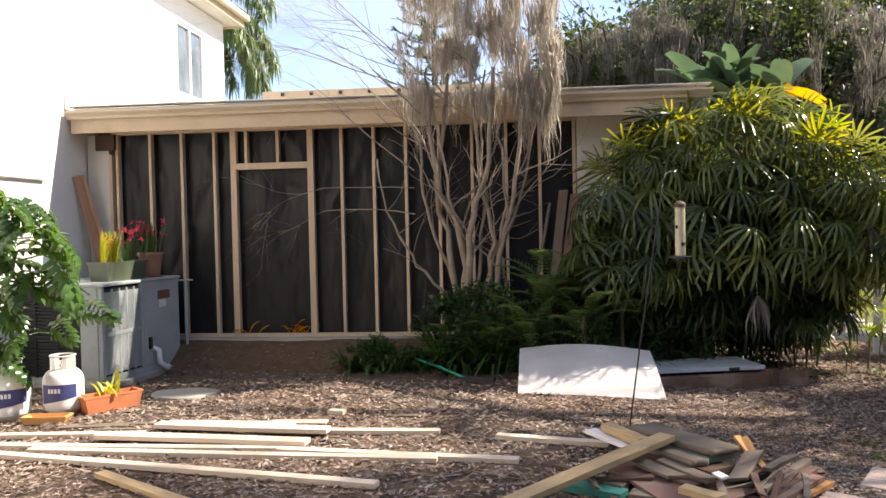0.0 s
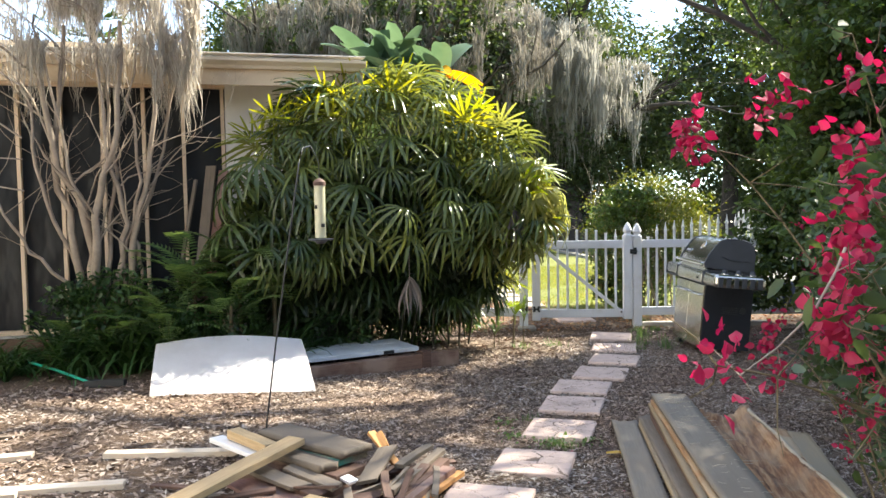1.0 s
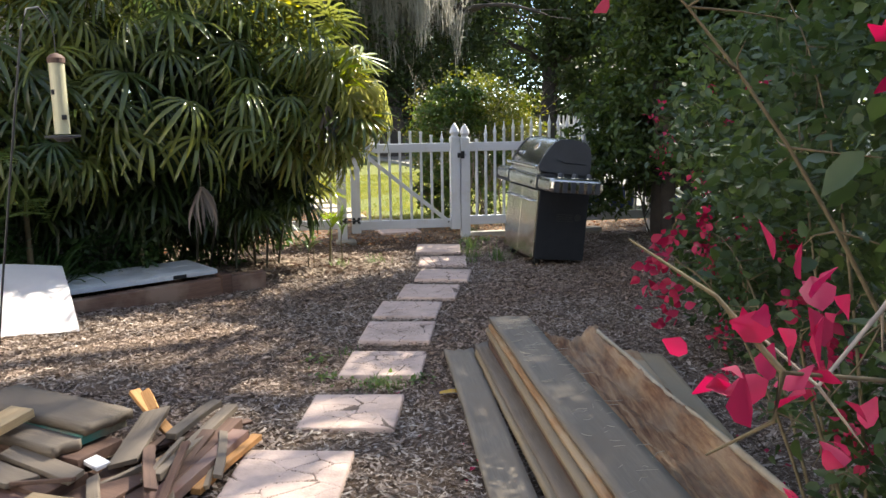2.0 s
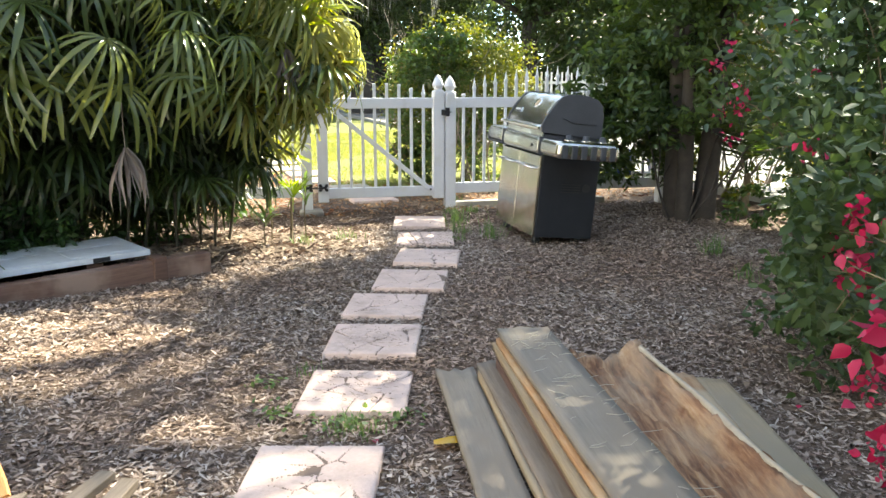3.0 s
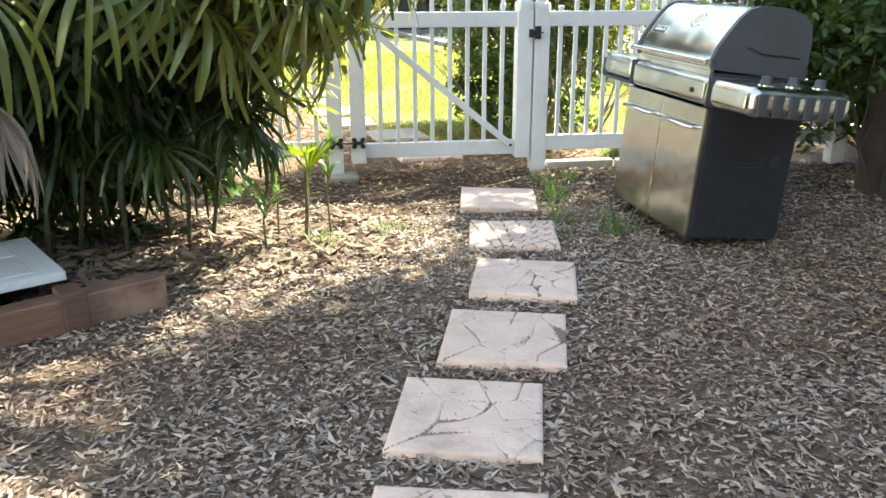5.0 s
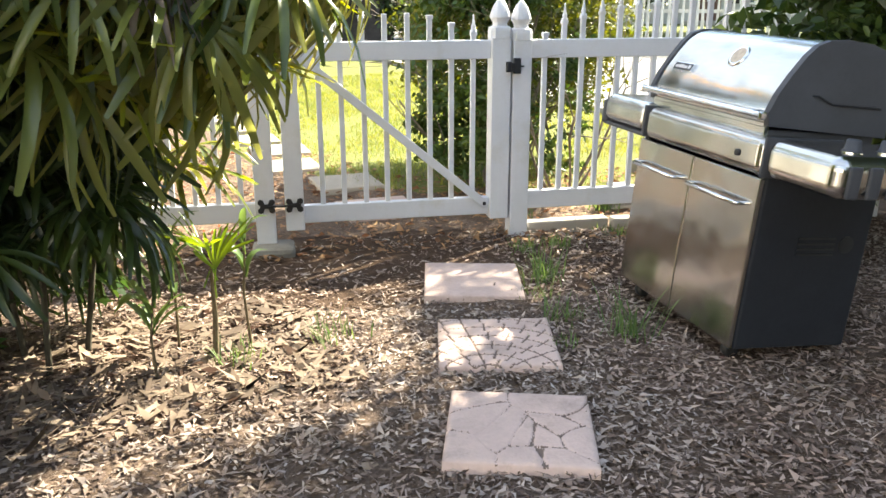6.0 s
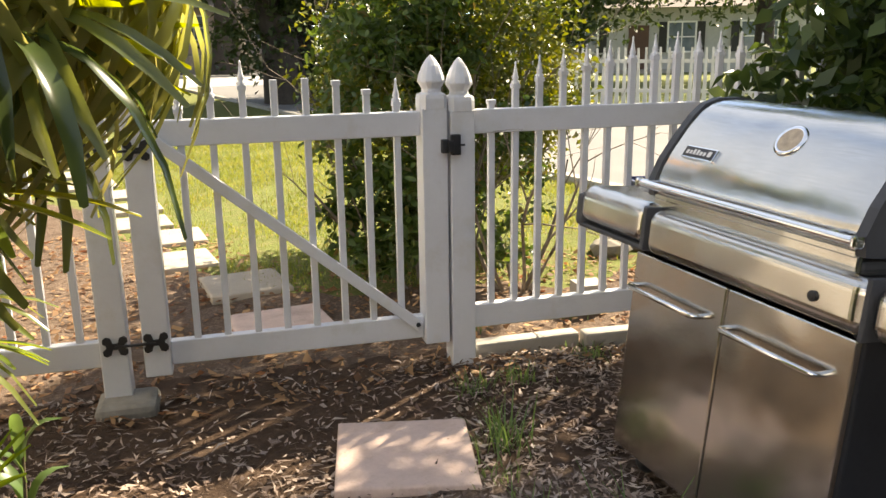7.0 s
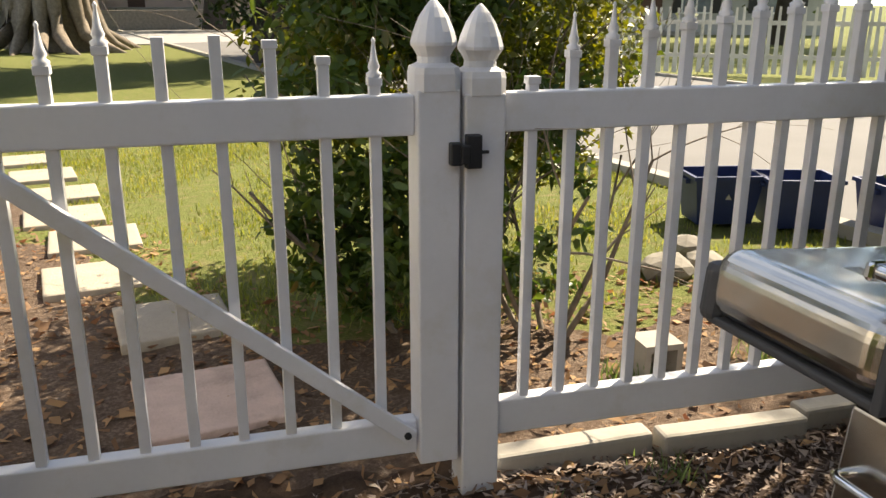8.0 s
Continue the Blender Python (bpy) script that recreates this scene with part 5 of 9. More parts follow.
plank((3.10, 3.05, .055), (4.165, 5.60, .05), 0.19, 0.03, M["greyplank"], "grey weathered plank lying on the mulch", 2, 0.006, 0.05)
plank((3.31, 3.10, .085), (4.23, 5.43, .085), 0.06, 0.03, M["old_pine"], "old plank with a pale yellow broken edge", 12, 0.0, 0.05, 0.012)
plank((3.36, 3.05, .11), (4.28, 5.47, .115), 0.13, 0.05, M["grey"], "dark weathered plank in the stack", -6, 0.0, 0.02)
plank((3.46, 2.98, .16), (4.37, 5.36, .165), 0.22, 0.10, M["brown"], "dark old timber inside the stack", 0)
plank((3.39, 2.95, .205), (4.35, 5.42, .215), 0.15, 0.03, M["old_pine"], "old pine plank with yellow edge under the grey one", -3, 0.0, 0.02, 0.015)
plank((3.42, 2.90, .235), (4.39, 5.40, .245), 0.20, 0.025, M["rot"], "brown plank with a pale edge under the wide one", 0)
plank((3.40, 2.65, .27), (4.42, 5.40, .285), 0.26, 0.025, M["greyplank"], "wide grey plank strewn with pale straw", 2, 0.008, 0.03, 0.01)
plank(gp(4.18, 3.33, .07), gp(5.02, 4.93, .09), 0.12, 0.06, M["rot"], "old brown timber lying on the mulch")
plank(gp(4.34, 3.40, .07), gp(5.13, 4.84, .08), 0.15, 0.06, M["old_pine"], "grey-brown square timber on the mulch", 6)


def make_log_plank():
    """Split plank with a hollow, rotten middle and a raised pale edge."""
    rng = np.random.default_rng(8)
    n, k = 60, 15
    t = np.linspace(0, 1, n)
    w = np.linspace(-0.17, 0.17, k)
    T, Wd = np.meshgrid(t, w, indexing="ij")
    a, b = np.array([3.94, 2.98, 0.06]), np.array([4.74, 5.16, 0.075])
    d = (b - a) / np.linalg.norm(b - a)
    s = np.array([d[1], -d[0], 0])
    top = 0.05 + 0.075 * S(0.08, 0.13, Wd) + 0.045 * S(-0.10, -0.16, Wd) - 0.02 * np.exp(-(((Wd - 0.02 + 0.03 * np.sin(T * 7)) / 0.028) ** 2)) + 0.012 * np.sin(T * 23 + Wd * 40) * (np.abs(Wd) < 0.12) + 0.008 * np.sin(T * 61 + Wd * 90)
    ragged = 1 + 0.06 * np.sin(T * 17 + 2) + 0.05 * np.sin(T * 41)
    Z = top + rng.normal(0, 0.003, top.shape)
    Z = Z + 0.035 * S(0.965, 0.985, T)
    Tt = T + 0.006 * np.sin(Wd * 40) * (T > 0.9)
    P = a[None, None] + (b - a)[None, None] * Tt[..., None] + s[None, None] * (Wd * ragged)[..., None]
    P[..., 2] += Z
    Q = P.copy()
    Q[..., 2] = np.maximum(gz(Q[..., 0], Q[..., 1]), P[..., 2] - 0.10)
    V = np.concatenate([P.reshape(-1, 3), Q.reshape(-1, 3)])
    i = (np.arange(n - 1)[:, None] * k + np.arange(k - 1)[None, :]).ravel()
    F = np.stack([i, i + k, i + k + 1, i + 1], 1)
    o = n * k
    F2 = F[:, ::-1] + o
    rim = [q for q in range(k)] + [r * k + k - 1 for r in range(1, n)] + [(n - 1) * k + q for q in range(k - 2, -1, -1)] + [r * k for r in range(n - 2, 0, -1)]
    side = np.array([[rim[j], rim[(j + 1) % len(rim)], o + rim[(j + 1) % len(rim)], o + rim[j]] for j in range(len(rim))])
    me = fast("split_plank", V, np.concatenate([F, F2, side]), M["rot2"])
    sp = tagged(new("split_plank", me), "broad split plank with rotten orange-brown heartwood and pale edge", "plank", pl)
    hp = Heap()
    edge = [a + (b - a) * f + s * (0.165 + 0.006 * math.sin(17 * f + 2)) + np.array([0, 0, 0.125 + 0.008 * math.sin(9 * f)]) for f in np.linspace(0.02, 0.985, 24)]
    hp.tube(edge, [0.015 + 0.004 * math.sin(13 * f) for f in np.linspace(0, 1, 24)], 7)
    link("pale_edge", hp.mesh("pale_edge", M["sapwood"], True), sp, "pale sapwood edge with flaking white paint")


def rot_build(nt, b):
    v = coords(nt)
    rot = nt.nodes.new("ShaderNodeMapping")
    rot.inputs["Rotation"].default_value = (0, 0, radians(-65.9))
    nt.links.new(v, rot.inputs[0])
    sc = nt.nodes.new("ShaderNodeMapping")
    sc.inputs["Scale"].default_value = (1.2, 16, 8)
    nt.links.new(rot.outputs[0], sc.inputs[0])
    w = noise_tex(nt, sc.outputs[0], 1.8, 6, 0.65)
    big = noise_tex(nt, v, 3.2, 4)
    c = ramp(nt, w, [(0.30, (0.05, 0.022, 0.012)), (0.47, (0.22, 0.10, 0.045)), (0.62, (0.42, 0.235, 0.115)), (0.78, (0.56, 0.40, 0.25))])
    c = mixc(nt, ramp(nt, big, [(0.45, (0, 0, 0)), (0.65, (0.45, 0.45, 0.45))]), c, (0.40, 0.30, 0.20))
    nt.links.new(c, b.inputs["Base Color"])
    b.inputs["Roughness"].default_value = 0.8
    bump(nt, b, w, 0.7, 0.02)


M["rot2"] = mat("rotten_split_wood", rot_build)
M["sapwood"] = plain("pale_sapwood", (0.40, 0.33, 0.245), 0.8, vary=0.2, scale=9, grain=50, dirt=(0.33, 0.24, 0.16))
make_log_plank()


def make_straw():
    rng = np.random.default_rng(4)
    hp = Heap()
    for _ in range(85):
        t, w = rng.uniform(0.15, 0.97), rng.uniform(-0.12, 0.12)
        a, b = np.array([3.40, 2.65, .284]), np.array([4.42, 5.40, .296])
        d = (b - a) / np.linalg.norm(b - a)
        s = np.array([d[1], -d[0], 0.0])
        p = a + (b - a) * t + s * w
        L, an = rng.uniform(0.02, 0.09), rng.normal(0.1, 0.5)
        q = p + (s * math.cos(an) + d * math.sin(an)) * L
        mid = (p + q) / 2 + d * rng.normal(0, 0.008)
        hp.tube([p, mid, q], [0.0008, 0.0011, 0.0006], 4)
    tagged(new("straw", hp.mesh("straw", M["straw"])), "pale dry straw bits lying on the grey plank", "straw", kind="stuff")


M["straw"] = plain("pale_straw", (0.45, 0.40, 0.32), 0.8, vary=0.1)
make_straw()


# ---- white sheet, old door, timber, rake, feeder ----
def make_sheet():
    n, k = 24, 16
    V = []
    for i in range(n + 1):
        u = i / n
        for j in range(k + 1):
            v = j / k
            x = (0.58 + 1.425 * u) * (1 - v) + (0.60 + 1.36 * u) * v
            y = (7.44 - 0.13 * u) * (1 - v) + (8.16 - 0.10 * u) * v
            z = G(0.58 + 1.4 * u, 7.4) + 0.012 + 0.36 * v + 0.05 * math.sin(math.pi * u) * v + 0.03 * math.sin(math.pi * v) - (0.02 * (1 - u) * v)
            V.append((x, y, z))
    F = [(i * (k + 1) + j, (i + 1) * (k + 1) + j, (i + 1) * (k + 1) + j + 1, i * (k + 1) + j + 1) for i in range(n) for j in range(k)]
    bm = bmesh.new()
    vs = [bm.verts.new(p) for p in V]
    for f in F:
        bm.faces.new([vs[q] for q in f])
    bmesh.ops.solidify(bm, geom=bm.faces[:], thickness=0.006)
    s = part("white_panel", bm, M["white_board"], None, smooth=False)
    tagged(s, "bowed white wall panel propped on the ground", "panel")
    board("prop_block", (0.75, 8.02, G(0.75, 8.0) + 0.24), (1.85, 7.94, G(1.9, 7.95) + 0.24), 0.12, 0.25, M["brown"], "dark timber that props up the white panel", "timber")


make_sheet()


def make_old_door():
    a = 13.0
    m = pose(3.19, 8.86, 0, 0, 0, a)
    z = 0.15
    d = new("old_door")
    d.matrix_basis = m
    tagged(d, "old pale grey panelled door lying flat on timbers", "door")
    box("slab", (-2.0, 0.0, -0.33, 0.33, z, z + 0.042), M["door_paint"], d, bevel=0.004)
    for x0, x1 in ((-1.9, -1.3), (-1.2, -0.65), (-0.55, -0.12)):
        for y0, y1 in ((-0.26, -0.04), (0.04, 0.26)):
            box("panel", (x0, x1, y0, y1, z + 0.040, z + 0.046), M["door_paint"], d, bevel=0.003)
    box("latch_plate", (-0.42, -0.30, -0.336, -0.328, z + 0.004, z + 0.036), M["black"], d, bevel=0)
    for x in (-1.7, -0.4):
        t = new("timber_bearer")
        t.matrix_basis = m
        tagged(t, "dark timber bearer under the old door", "timber", "bearers under the old door")
        box("bearer", (x - 0.06, x + 0.06, -0.30, 0.32, -0.02 + G(2.5, 8.6), z - 0.003), M["brown"], t)
    p = new("fence_post_timber")
    p.matrix_basis = pose(3.72, 8.42, G(3.4, 8.4), 0, 0, 14)
    tagged(p, "dark brown timber post with a block nailed round it", "timber")
    box("post", (-2.6, -0.07, -0.045, 0.055, 0.005, 0.16), M["post_wood"], p, bevel=0.008)
    box("block", (-0.52, -0.42, -0.068, 0.075, 0.0, 0.185), M["brown"], p, bevel=0.006)


make_old_door()


def make_rake():
    r = new("push_broom")
    tagged(r, "green handled push broom lying on the mulch", "broom")
    hp = Heap()
    hp.tube([gp(-0.62, 8.70, .17), gp(-0.31, 8.38, .13), gp(0.0, 8.06, .06)], [0.014] * 3, 10)
    link("handle", hp.mesh("handle", M["greenplastic"], True), r, "green metal handle")
    h = board("head", gp(-0.03, 8.09, .07), gp(0.33, 7.99, .07), 0.07, 0.065, M["black"], "")
    for key in ("category",):
        if key in h:
            del h[key]
    h.parent = r
    h["label"] = "black bristle head"


make_rake()


def make_feeder():
    f = new("bird_feeder")
    tagged(f, "tube bird feeder hanging from a thin black crook", "bird feeder")
    x, y = 1.95, 6.22
    bm = lathe([(0.042, 0.0), (0.042, 0.40)], 20)
    bmesh.ops.transform(bm, matrix=Matrix.Translation((x, y, 1.50)), verts=bm.verts[:])
    part("tube", bm, M["seed"], f, "clear tube full of seed", smooth=False)
    bm = lathe([(0.047, 0), (0.047, 0.028), (0.030, 0.045), (0.006, 0.055)], 20)
    bmesh.ops.transform(bm, matrix=Matrix.Translation((x, y, 1.895)), verts=bm.verts[:])
    part("cap", bm, M["brown"], f)
    bm = lathe([(0.03, -0.02), (0.05, 0.0), (0.095, 0.006), (0.098, 0.016), (0.04, 0.016)], 24)
    bmesh.ops.transform(bm, matrix=Matrix.Translation((x, y, 1.475)), verts=bm.verts[:])
    part("tray", bm, M["castgrey"], f)
    for z, a in ((1.72, 0.5), (1.58, 2.4), (1.72, 3.6), (1.58, 5.2)):
        box("perch", (x + 0.03 * math.cos(a) - 0.014, x + 0.03 * math.cos(a) + 0.014, y + 0.036 * math.sin(a) - 0.018, y + 0.036 * math.sin(a) + 0.018, z, z + 0.028), M["black"], f, bevel=0.003)
    hp = Heap()
    top = [(x, y, 1.95), (x, y, 2.05), (x - 0.02, y - 0.01, 2.12), (x - 0.07, y - 0.05, 2.19), (x - 0.13, y - 0.12, 2.17), (1.783, 6.05, 2.046), (1.734, 6.05, 1.738), (1.582, 6.02, 0.763), (1.499, 6.0, 0.186), (1.472, 5.99, -0.02)]
    hp.tube(top, [0.0025] * 3 + [0.0065] * 7, 6)
    link("crook", hp.mesh("crook", M["black"], True), f, "thin black metal crook")


make_feeder()


# ---- beside the house: air conditioner, tanks, pots ----
def make_ac():
    a = empty("air_conditioner", -4.92, 7.745, 0.0, -6.5, "grey sheet-metal packaged air conditioner with louvred sides", "air conditioner")
    W, D, z0, z1 = 1.10, 1.56, 0.16, 1.21
    box("pad", (-0.08, W + 0.07, -0.06, D + 0.06, 0.0, z0), M["concrete"], a, "concrete pad", bevel=0.015)
    box("core", (0.03, W - 0.03, 0.03, D - 0.03, z0, z1 - 0.02), M["ac_dark"], a, bevel=0)
    for x in (0.0, W - 0.05):
        for y in (0.0, D - 0.05):
            box("corner_post", (x, x + 0.05, y, y + 0.05, z0, z1), M["ac"], a, bevel=0.006)
    box("corner_post", (W - 0.04, W + 0.002, D * 0.47, D * 0.47 + 0.05, z0, z1), M["ac"], a, bevel=0.004)
    box("top_cover", (-0.02, W + 0.02, -0.02, D + 0.02, z1, z1 + 0.035), M["ac"], a, bevel=0.012)
    box("base_rail", (0.0, W, 0.0, D, z0, z0 + 0.07), M["ac"], a, bevel=0.006)
    # louvred part of the side, then the plain service panel
    n = 46
    for i in range(n):
        z = z0 + 0.10 + i * (z1 - z0 - 0.16) / n
        box("louver", (W - 0.035, W + 0.004, 0.05, D * 0.47, z, z + 0.0125), M["ac"], a, bevel=0)
    for j in range(1, 5):
        y = 0.05 + (D * 0.47 - 0.05) * j / 5
        box("louver_bar", (W - 0.01, W + 0.006, y - 0.008, y + 0.008, z0 + 0.07, z1 - 0.03), M["ac"], a, bevel=0)
    box("louver_bar", (W - 0.01, W + 0.007, 0.05, D * 0.47, 0.68, 0.715), M["ac"], a, bevel=0)
    box("service_panel", (W - 0.02, W + 0.003, D * 0.47 + 0.05, D - 0.05, z0 + 0.07, z1), M["ac"], a, "plain grey service panel", bevel=0.004)
    box("warning_label", (W + 0.003, W + 0.006, D - 0.48, D - 0.22, z1 - 0.22, z1 - 0.12), M["red"], a, "small red and white warning label", bevel=0)
    box("warning_label", (W + 0.003, W + 0.006, D - 0.46, D - 0.30, z1 - 0.32, z1 - 0.23), M["badge_white"], a, bevel=0)
    # front louvres: the shade on this face is put into their dark colour
    for i in range(24):
        z = z0 + 0.10 + i * (z1 - z0 - 0.16) / 24
        box("louver", (0.05, W - 0.05, -0.003, 0.03, z, z + 0.016), M["cabgrey"], a, bevel=0)
    for x in (0.28, 0.55, 0.82):
        box("louver_bar", (x - 0.01, x + 0.01, -0.006, 0.02, z0 + 0.07, z1), M["cabgrey"], a, bevel=0)
    box("louver_bar", (0.05, W - 0.05, -0.006, 0.02, 0.66, 0.69), M["cabgrey"], a, bevel=0)
    box("front_panel", (W - 0.26, W - 0.05, -0.008, 0.02, z0 + 0.07, z1), M["ac"], a, bevel=0.004)
    # pipework at the foot
    hp = Heap()
    hp.tube([(W + 0.0, D * 0.62, 0.42), (W + 0.07, D * 0.62, 0.40), (W + 0.08, D * 0.62, 0.25), (W + 0.10, D * 0.70, 0.17), (W + 0.02, D * 0.80, 0.16)], [0.03] * 5, 10)
    link("pipe", hp.mesh("pipe", M["white_board"], True), a, "white drain pipe")
    box("valve", (W + 0.003, W + 0.03, D * 0.55, D * 0.55 + 0.05, 0.42, 0.56), M["black"], a)
    hp = Heap()
    hp.tube([(W - 0.05, D + 0.05, 1.18), (W + 0.16, D + 0.07, 1.18)], [0.012] * 2, 8)
    hp.tube([(W + 0.06, D + 0.07, 1.18), (W + 0.06, D + 0.07, 0.3)], [0.022] * 2, 8)
    link("conduit", hp.mesh("conduit", M["ac"], True), a)


make_ac()


def make_tank(x, y, rz):
    t = empty("propane_tank", x, y, G(x, y), rz, "white steel propane tank with a dark blue label band", "propane tank", "propane tanks")
    t.matrix_basis = t.matrix_basis @ Matrix.Scale(1.16, 4)
    bm = lathe([(0.11, 0.0), (0.11, 0.03), (0.14, 0.035), (0.152, 0.06), (0.155, 0.10), (0.155, 0.27), (0.148, 0.31), (0.125, 0.345), (0.085, 0.37), (0.03, 0.38)], 32)
    part("body", bm, M["tank"], t, smooth=True)
    bm = bmesh.new()
    n = 12
    for i in range(n):
        a0, a1 = -0.9 + 1.9 * i / n - 1.57, -0.9 + 1.9 * (i + 1) / n - 1.57
        za, zb = 0.10 + 0.05 * i / n, 0.10 + 0.05 * (i + 1) / n
        bm.faces.new([bm.verts.new((0.1565 * math.cos(q), 0.1565 * math.sin(q), z)) for q, z in ((a0, za), (a1, zb), (a1, 0.255), (a0, 0.255))])
    part("label_band", bm, M["tank_blue"], t, "dark blue printed label")
    bm = bmesh.new()
    for i in range(4):
        a0, a1 = -2.0 + i * 0.17, -1.88 + i * 0.17
        bm.faces.new([bm.verts.new((0.158 * math.cos(q), 0.158 * math.sin(q), z)) for q, z in ((a0, 0.19), (a1, 0.19), (a1, 0.225), (a0, 0.225))])
    part("label_bar", bm, M["badge_white"], t, "pale unreadable lettering")
    bm = bmesh.new()
    for i in range(20):
        if i in (4, 5, 6, 14, 15):
            continue
        a0, a1 = 2 * math.pi * i / 20, 2 * math.pi * (i + 1) / 20
        for r in (0.095,):
            bm.faces.new([bm.verts.new((r * math.cos(q), r * math.sin(q), z)) for q, z in ((a0, 0.355), (a1, 0.355), (a1, 0.47), (a0, 0.47))])
    bmesh.ops.solidify(bm, geom=bm.faces[:], thickness=0.005)
    part("collar", bm, M["tank"], t)
    hp = Heap()
    hp.tube([(0.097 * math.cos(2 * math.pi * i / 24), 0.097 * math.sin(2 * math.pi * i / 24), 0.472) for i in range(25)], [0.007] * 25, 6)
    link("rim", hp.mesh("rim", M["tank"], True), t)
    bm = lathe([(0.016, 0.37), (0.016, 0.40), (0.03, 0.402), (0.03, 0.43), (0.012, 0.435)], 12)
    part("valve", bm, M["chrome"], t, "brass and chrome valve")


make_tank(-3.66, 6.58, 10)
make_tank(-4.04, 6.34, 25)


def make_trough(name, x, y, z, rz, L, wd, h, material, label, flare=1.15):
    bm = bmesh.new()
    o = [[bm.verts.new((sx * L / 2 * k, sy * wd / 2 * k, zz)) for sx, sy in ((-1, -1), (1, -1), (1, 1), (-1, 1))] for k, zz in ((1, 0), (flare, h), (flare * 1.03, h), (flare * 1.03, h + 0.02), (flare * 0.92, h + 0.02), (0.9, 0.03))]
    for a, b in zip(o, o[1:]):
        for i in range(4):
            bm.faces.new((a[i], a[(i + 1) % 4], b[(i + 1) % 4], b[i]))
    bm.faces.new(list(reversed(o[0])))
    bm.faces.new(o[-1])
    ob = part(name, bm, material, None)
    ob.matrix_basis = pose(x, y, z, 0, 0, rz)
    return tagged(ob, label, "planter")


make_trough("planter", -3.28, 6.72, G(-3.3, 6.7), 52, 0.48, 0.17, 0.15, M["tan_terra"], "orange terracotta trough planter with dry soil on the ground")
make_trough("planter_saucer", -3.60, 6.20, G(-3.6, 6.2), 8, 0.34, 0.14, 0.05, M["orange_wood"], "shallow orange terracotta saucer on the ground")
make_trough("planter", -3.98, 8.30, 1.245, 78, 0.62, 0.24, 0.20, M["pot"], "dark green glazed trough on the air conditioner", 1.1)


def make_pot():
    bm = lathe([(0.10, 0.0), (0.145, 0.24), (0.16, 0.25), (0.16, 0.285), (0.14, 0.285), (0.13, 0.20)], 20)
    ob = part("clay_pot", bm, M["pot2"], None, smooth=False)
    ob.matrix_basis = pose(-3.86, 8.88, 1.262)
    tagged(ob, "brown clay pot standing on the air conditioner", "pot")
    bm = lathe([(0.12, 0), (0.16, 0.014), (0.15, 0.014)], 20)
    s = part("saucer", bm, M["pot2"], ob)
    s.matrix_basis = pose(0, 0, -0.015)


make_pot()


def make_round_stone():
    bm = lathe([(0.27, -0.03), (0.28, 0.0), (0.275, 0.022), (0.26, 0.03)], 28)
    for v in bm.verts:
        k = 1 + 0.06 * math.sin(3 * math.atan2(v.co.y, v.co.x)) + 0.03 * math.sin(5 * math.atan2(v.co.y, v.co.x) + 1)
        v.co.x *= k * 1.25
        v.co.y *= k * 0.95
    ob = part("round_paver", bm, M["concrete"], None)
    ob.matrix_basis = pose(-2.85, 7.42, G(-2.85, 7.42) + 0.004, 0, 0, 10)
    tagged(ob, "worn oval concrete paver in the mulch", "paver")


make_round_stone()

# boards leaning on the wall
leaning = "boards leaning on the wall"
for a, b, w, m, lab in (((-4.45, 9.36, 0.45), (-4.90, 9.13, 2.52), 0.15, "cedar", "reddish cedar board leaning on the house wall"),
                        ((-4.34, 9.37, 0.45), (-4.84, 9.15, 2.48), 0.05, "cedar", "thin reddish cedar lath leaning on the house wall"),
                        ((0.92, 8.95, 0.40), (1.15, 9.40, 2.20), 0.12, "grey", "weathered grey board leaning on the stud wall"),
                        ((1.02, 8.90, 0.40), (1.28, 9.38, 2.15), 0.11, "red", "red painted board leaning on the stud wall"),
                        ((0.66, 8.95, 0.40), (0.98, 9.41, 2.05), 0.04, "grey", "thin grey lath leaning on the stud wall")):
    board("leaning_board", a, b, w, 0.025, M[m], lab, "board", leaning, roll=-65 if m == "cedar" else 0)


# ---- beyond the fence: street, bins, houses ----
def make_street():
    # strip that runs up the far side of the lawn
    a, b = Vector((9.0, 0.0, 0)), Vector((20.0, 85.0, 0))
    L = (b - a).length
    m = Matrix.Translation(a) @ Matrix.Rotation(math.atan2(b.y - a.y, b.x - a.x), 4, 'Z')
    bm = bmesh.new()
    box_bm(bm, -40, L, -6.6, 0, -0.05, 0.03, m=m)
    tagged(part("road", bm, M["road"], None), "grey asphalt street beside the lawn", "street", kind="structure")
    for y in (0.0, -6.75):
        bm = bmesh.new()
        box_bm(bm, -40, L, y, y + 0.15, -0.05, 0.08, m=m)
        tagged(part("kerb", bm, M["concrete"], None), "pale concrete kerb along the street", "kerb", kind="structure")


make_street()


def make_cross_street():
    bm = bmesh.new()
    box_bm(bm, -40, 60, 37.6, 47.0, -0.05, 0.035)
    tagged(part("road", bm, M["road_pale"], None), "pale asphalt street crossing beyond the lawn", "street", kind="structure")
    bm = bmesh.new()
    box_bm(bm, -40, 60, 47.0, 47.2, -0.05, 0.14)
    tagged(part("kerb", bm, M["concrete"], None), "concrete kerb at the far side of the cross street", "kerb", kind="structure")
    t = new("front_garden")
    t.matrix_basis = pose(20, 52, 0)
    tagged(t, "raised lawn behind a low stone garden wall across the street", "garden")
    box("garden_wall", (-40, 40, 0.0, 0.3, -0.1, 1.0), M["rock"], t, "low dark stone wall", bevel=0.02)
    box("lawn", (-40, 40, 0.3, 16, -0.1, 0.95), M["verge"], t, bevel=0)


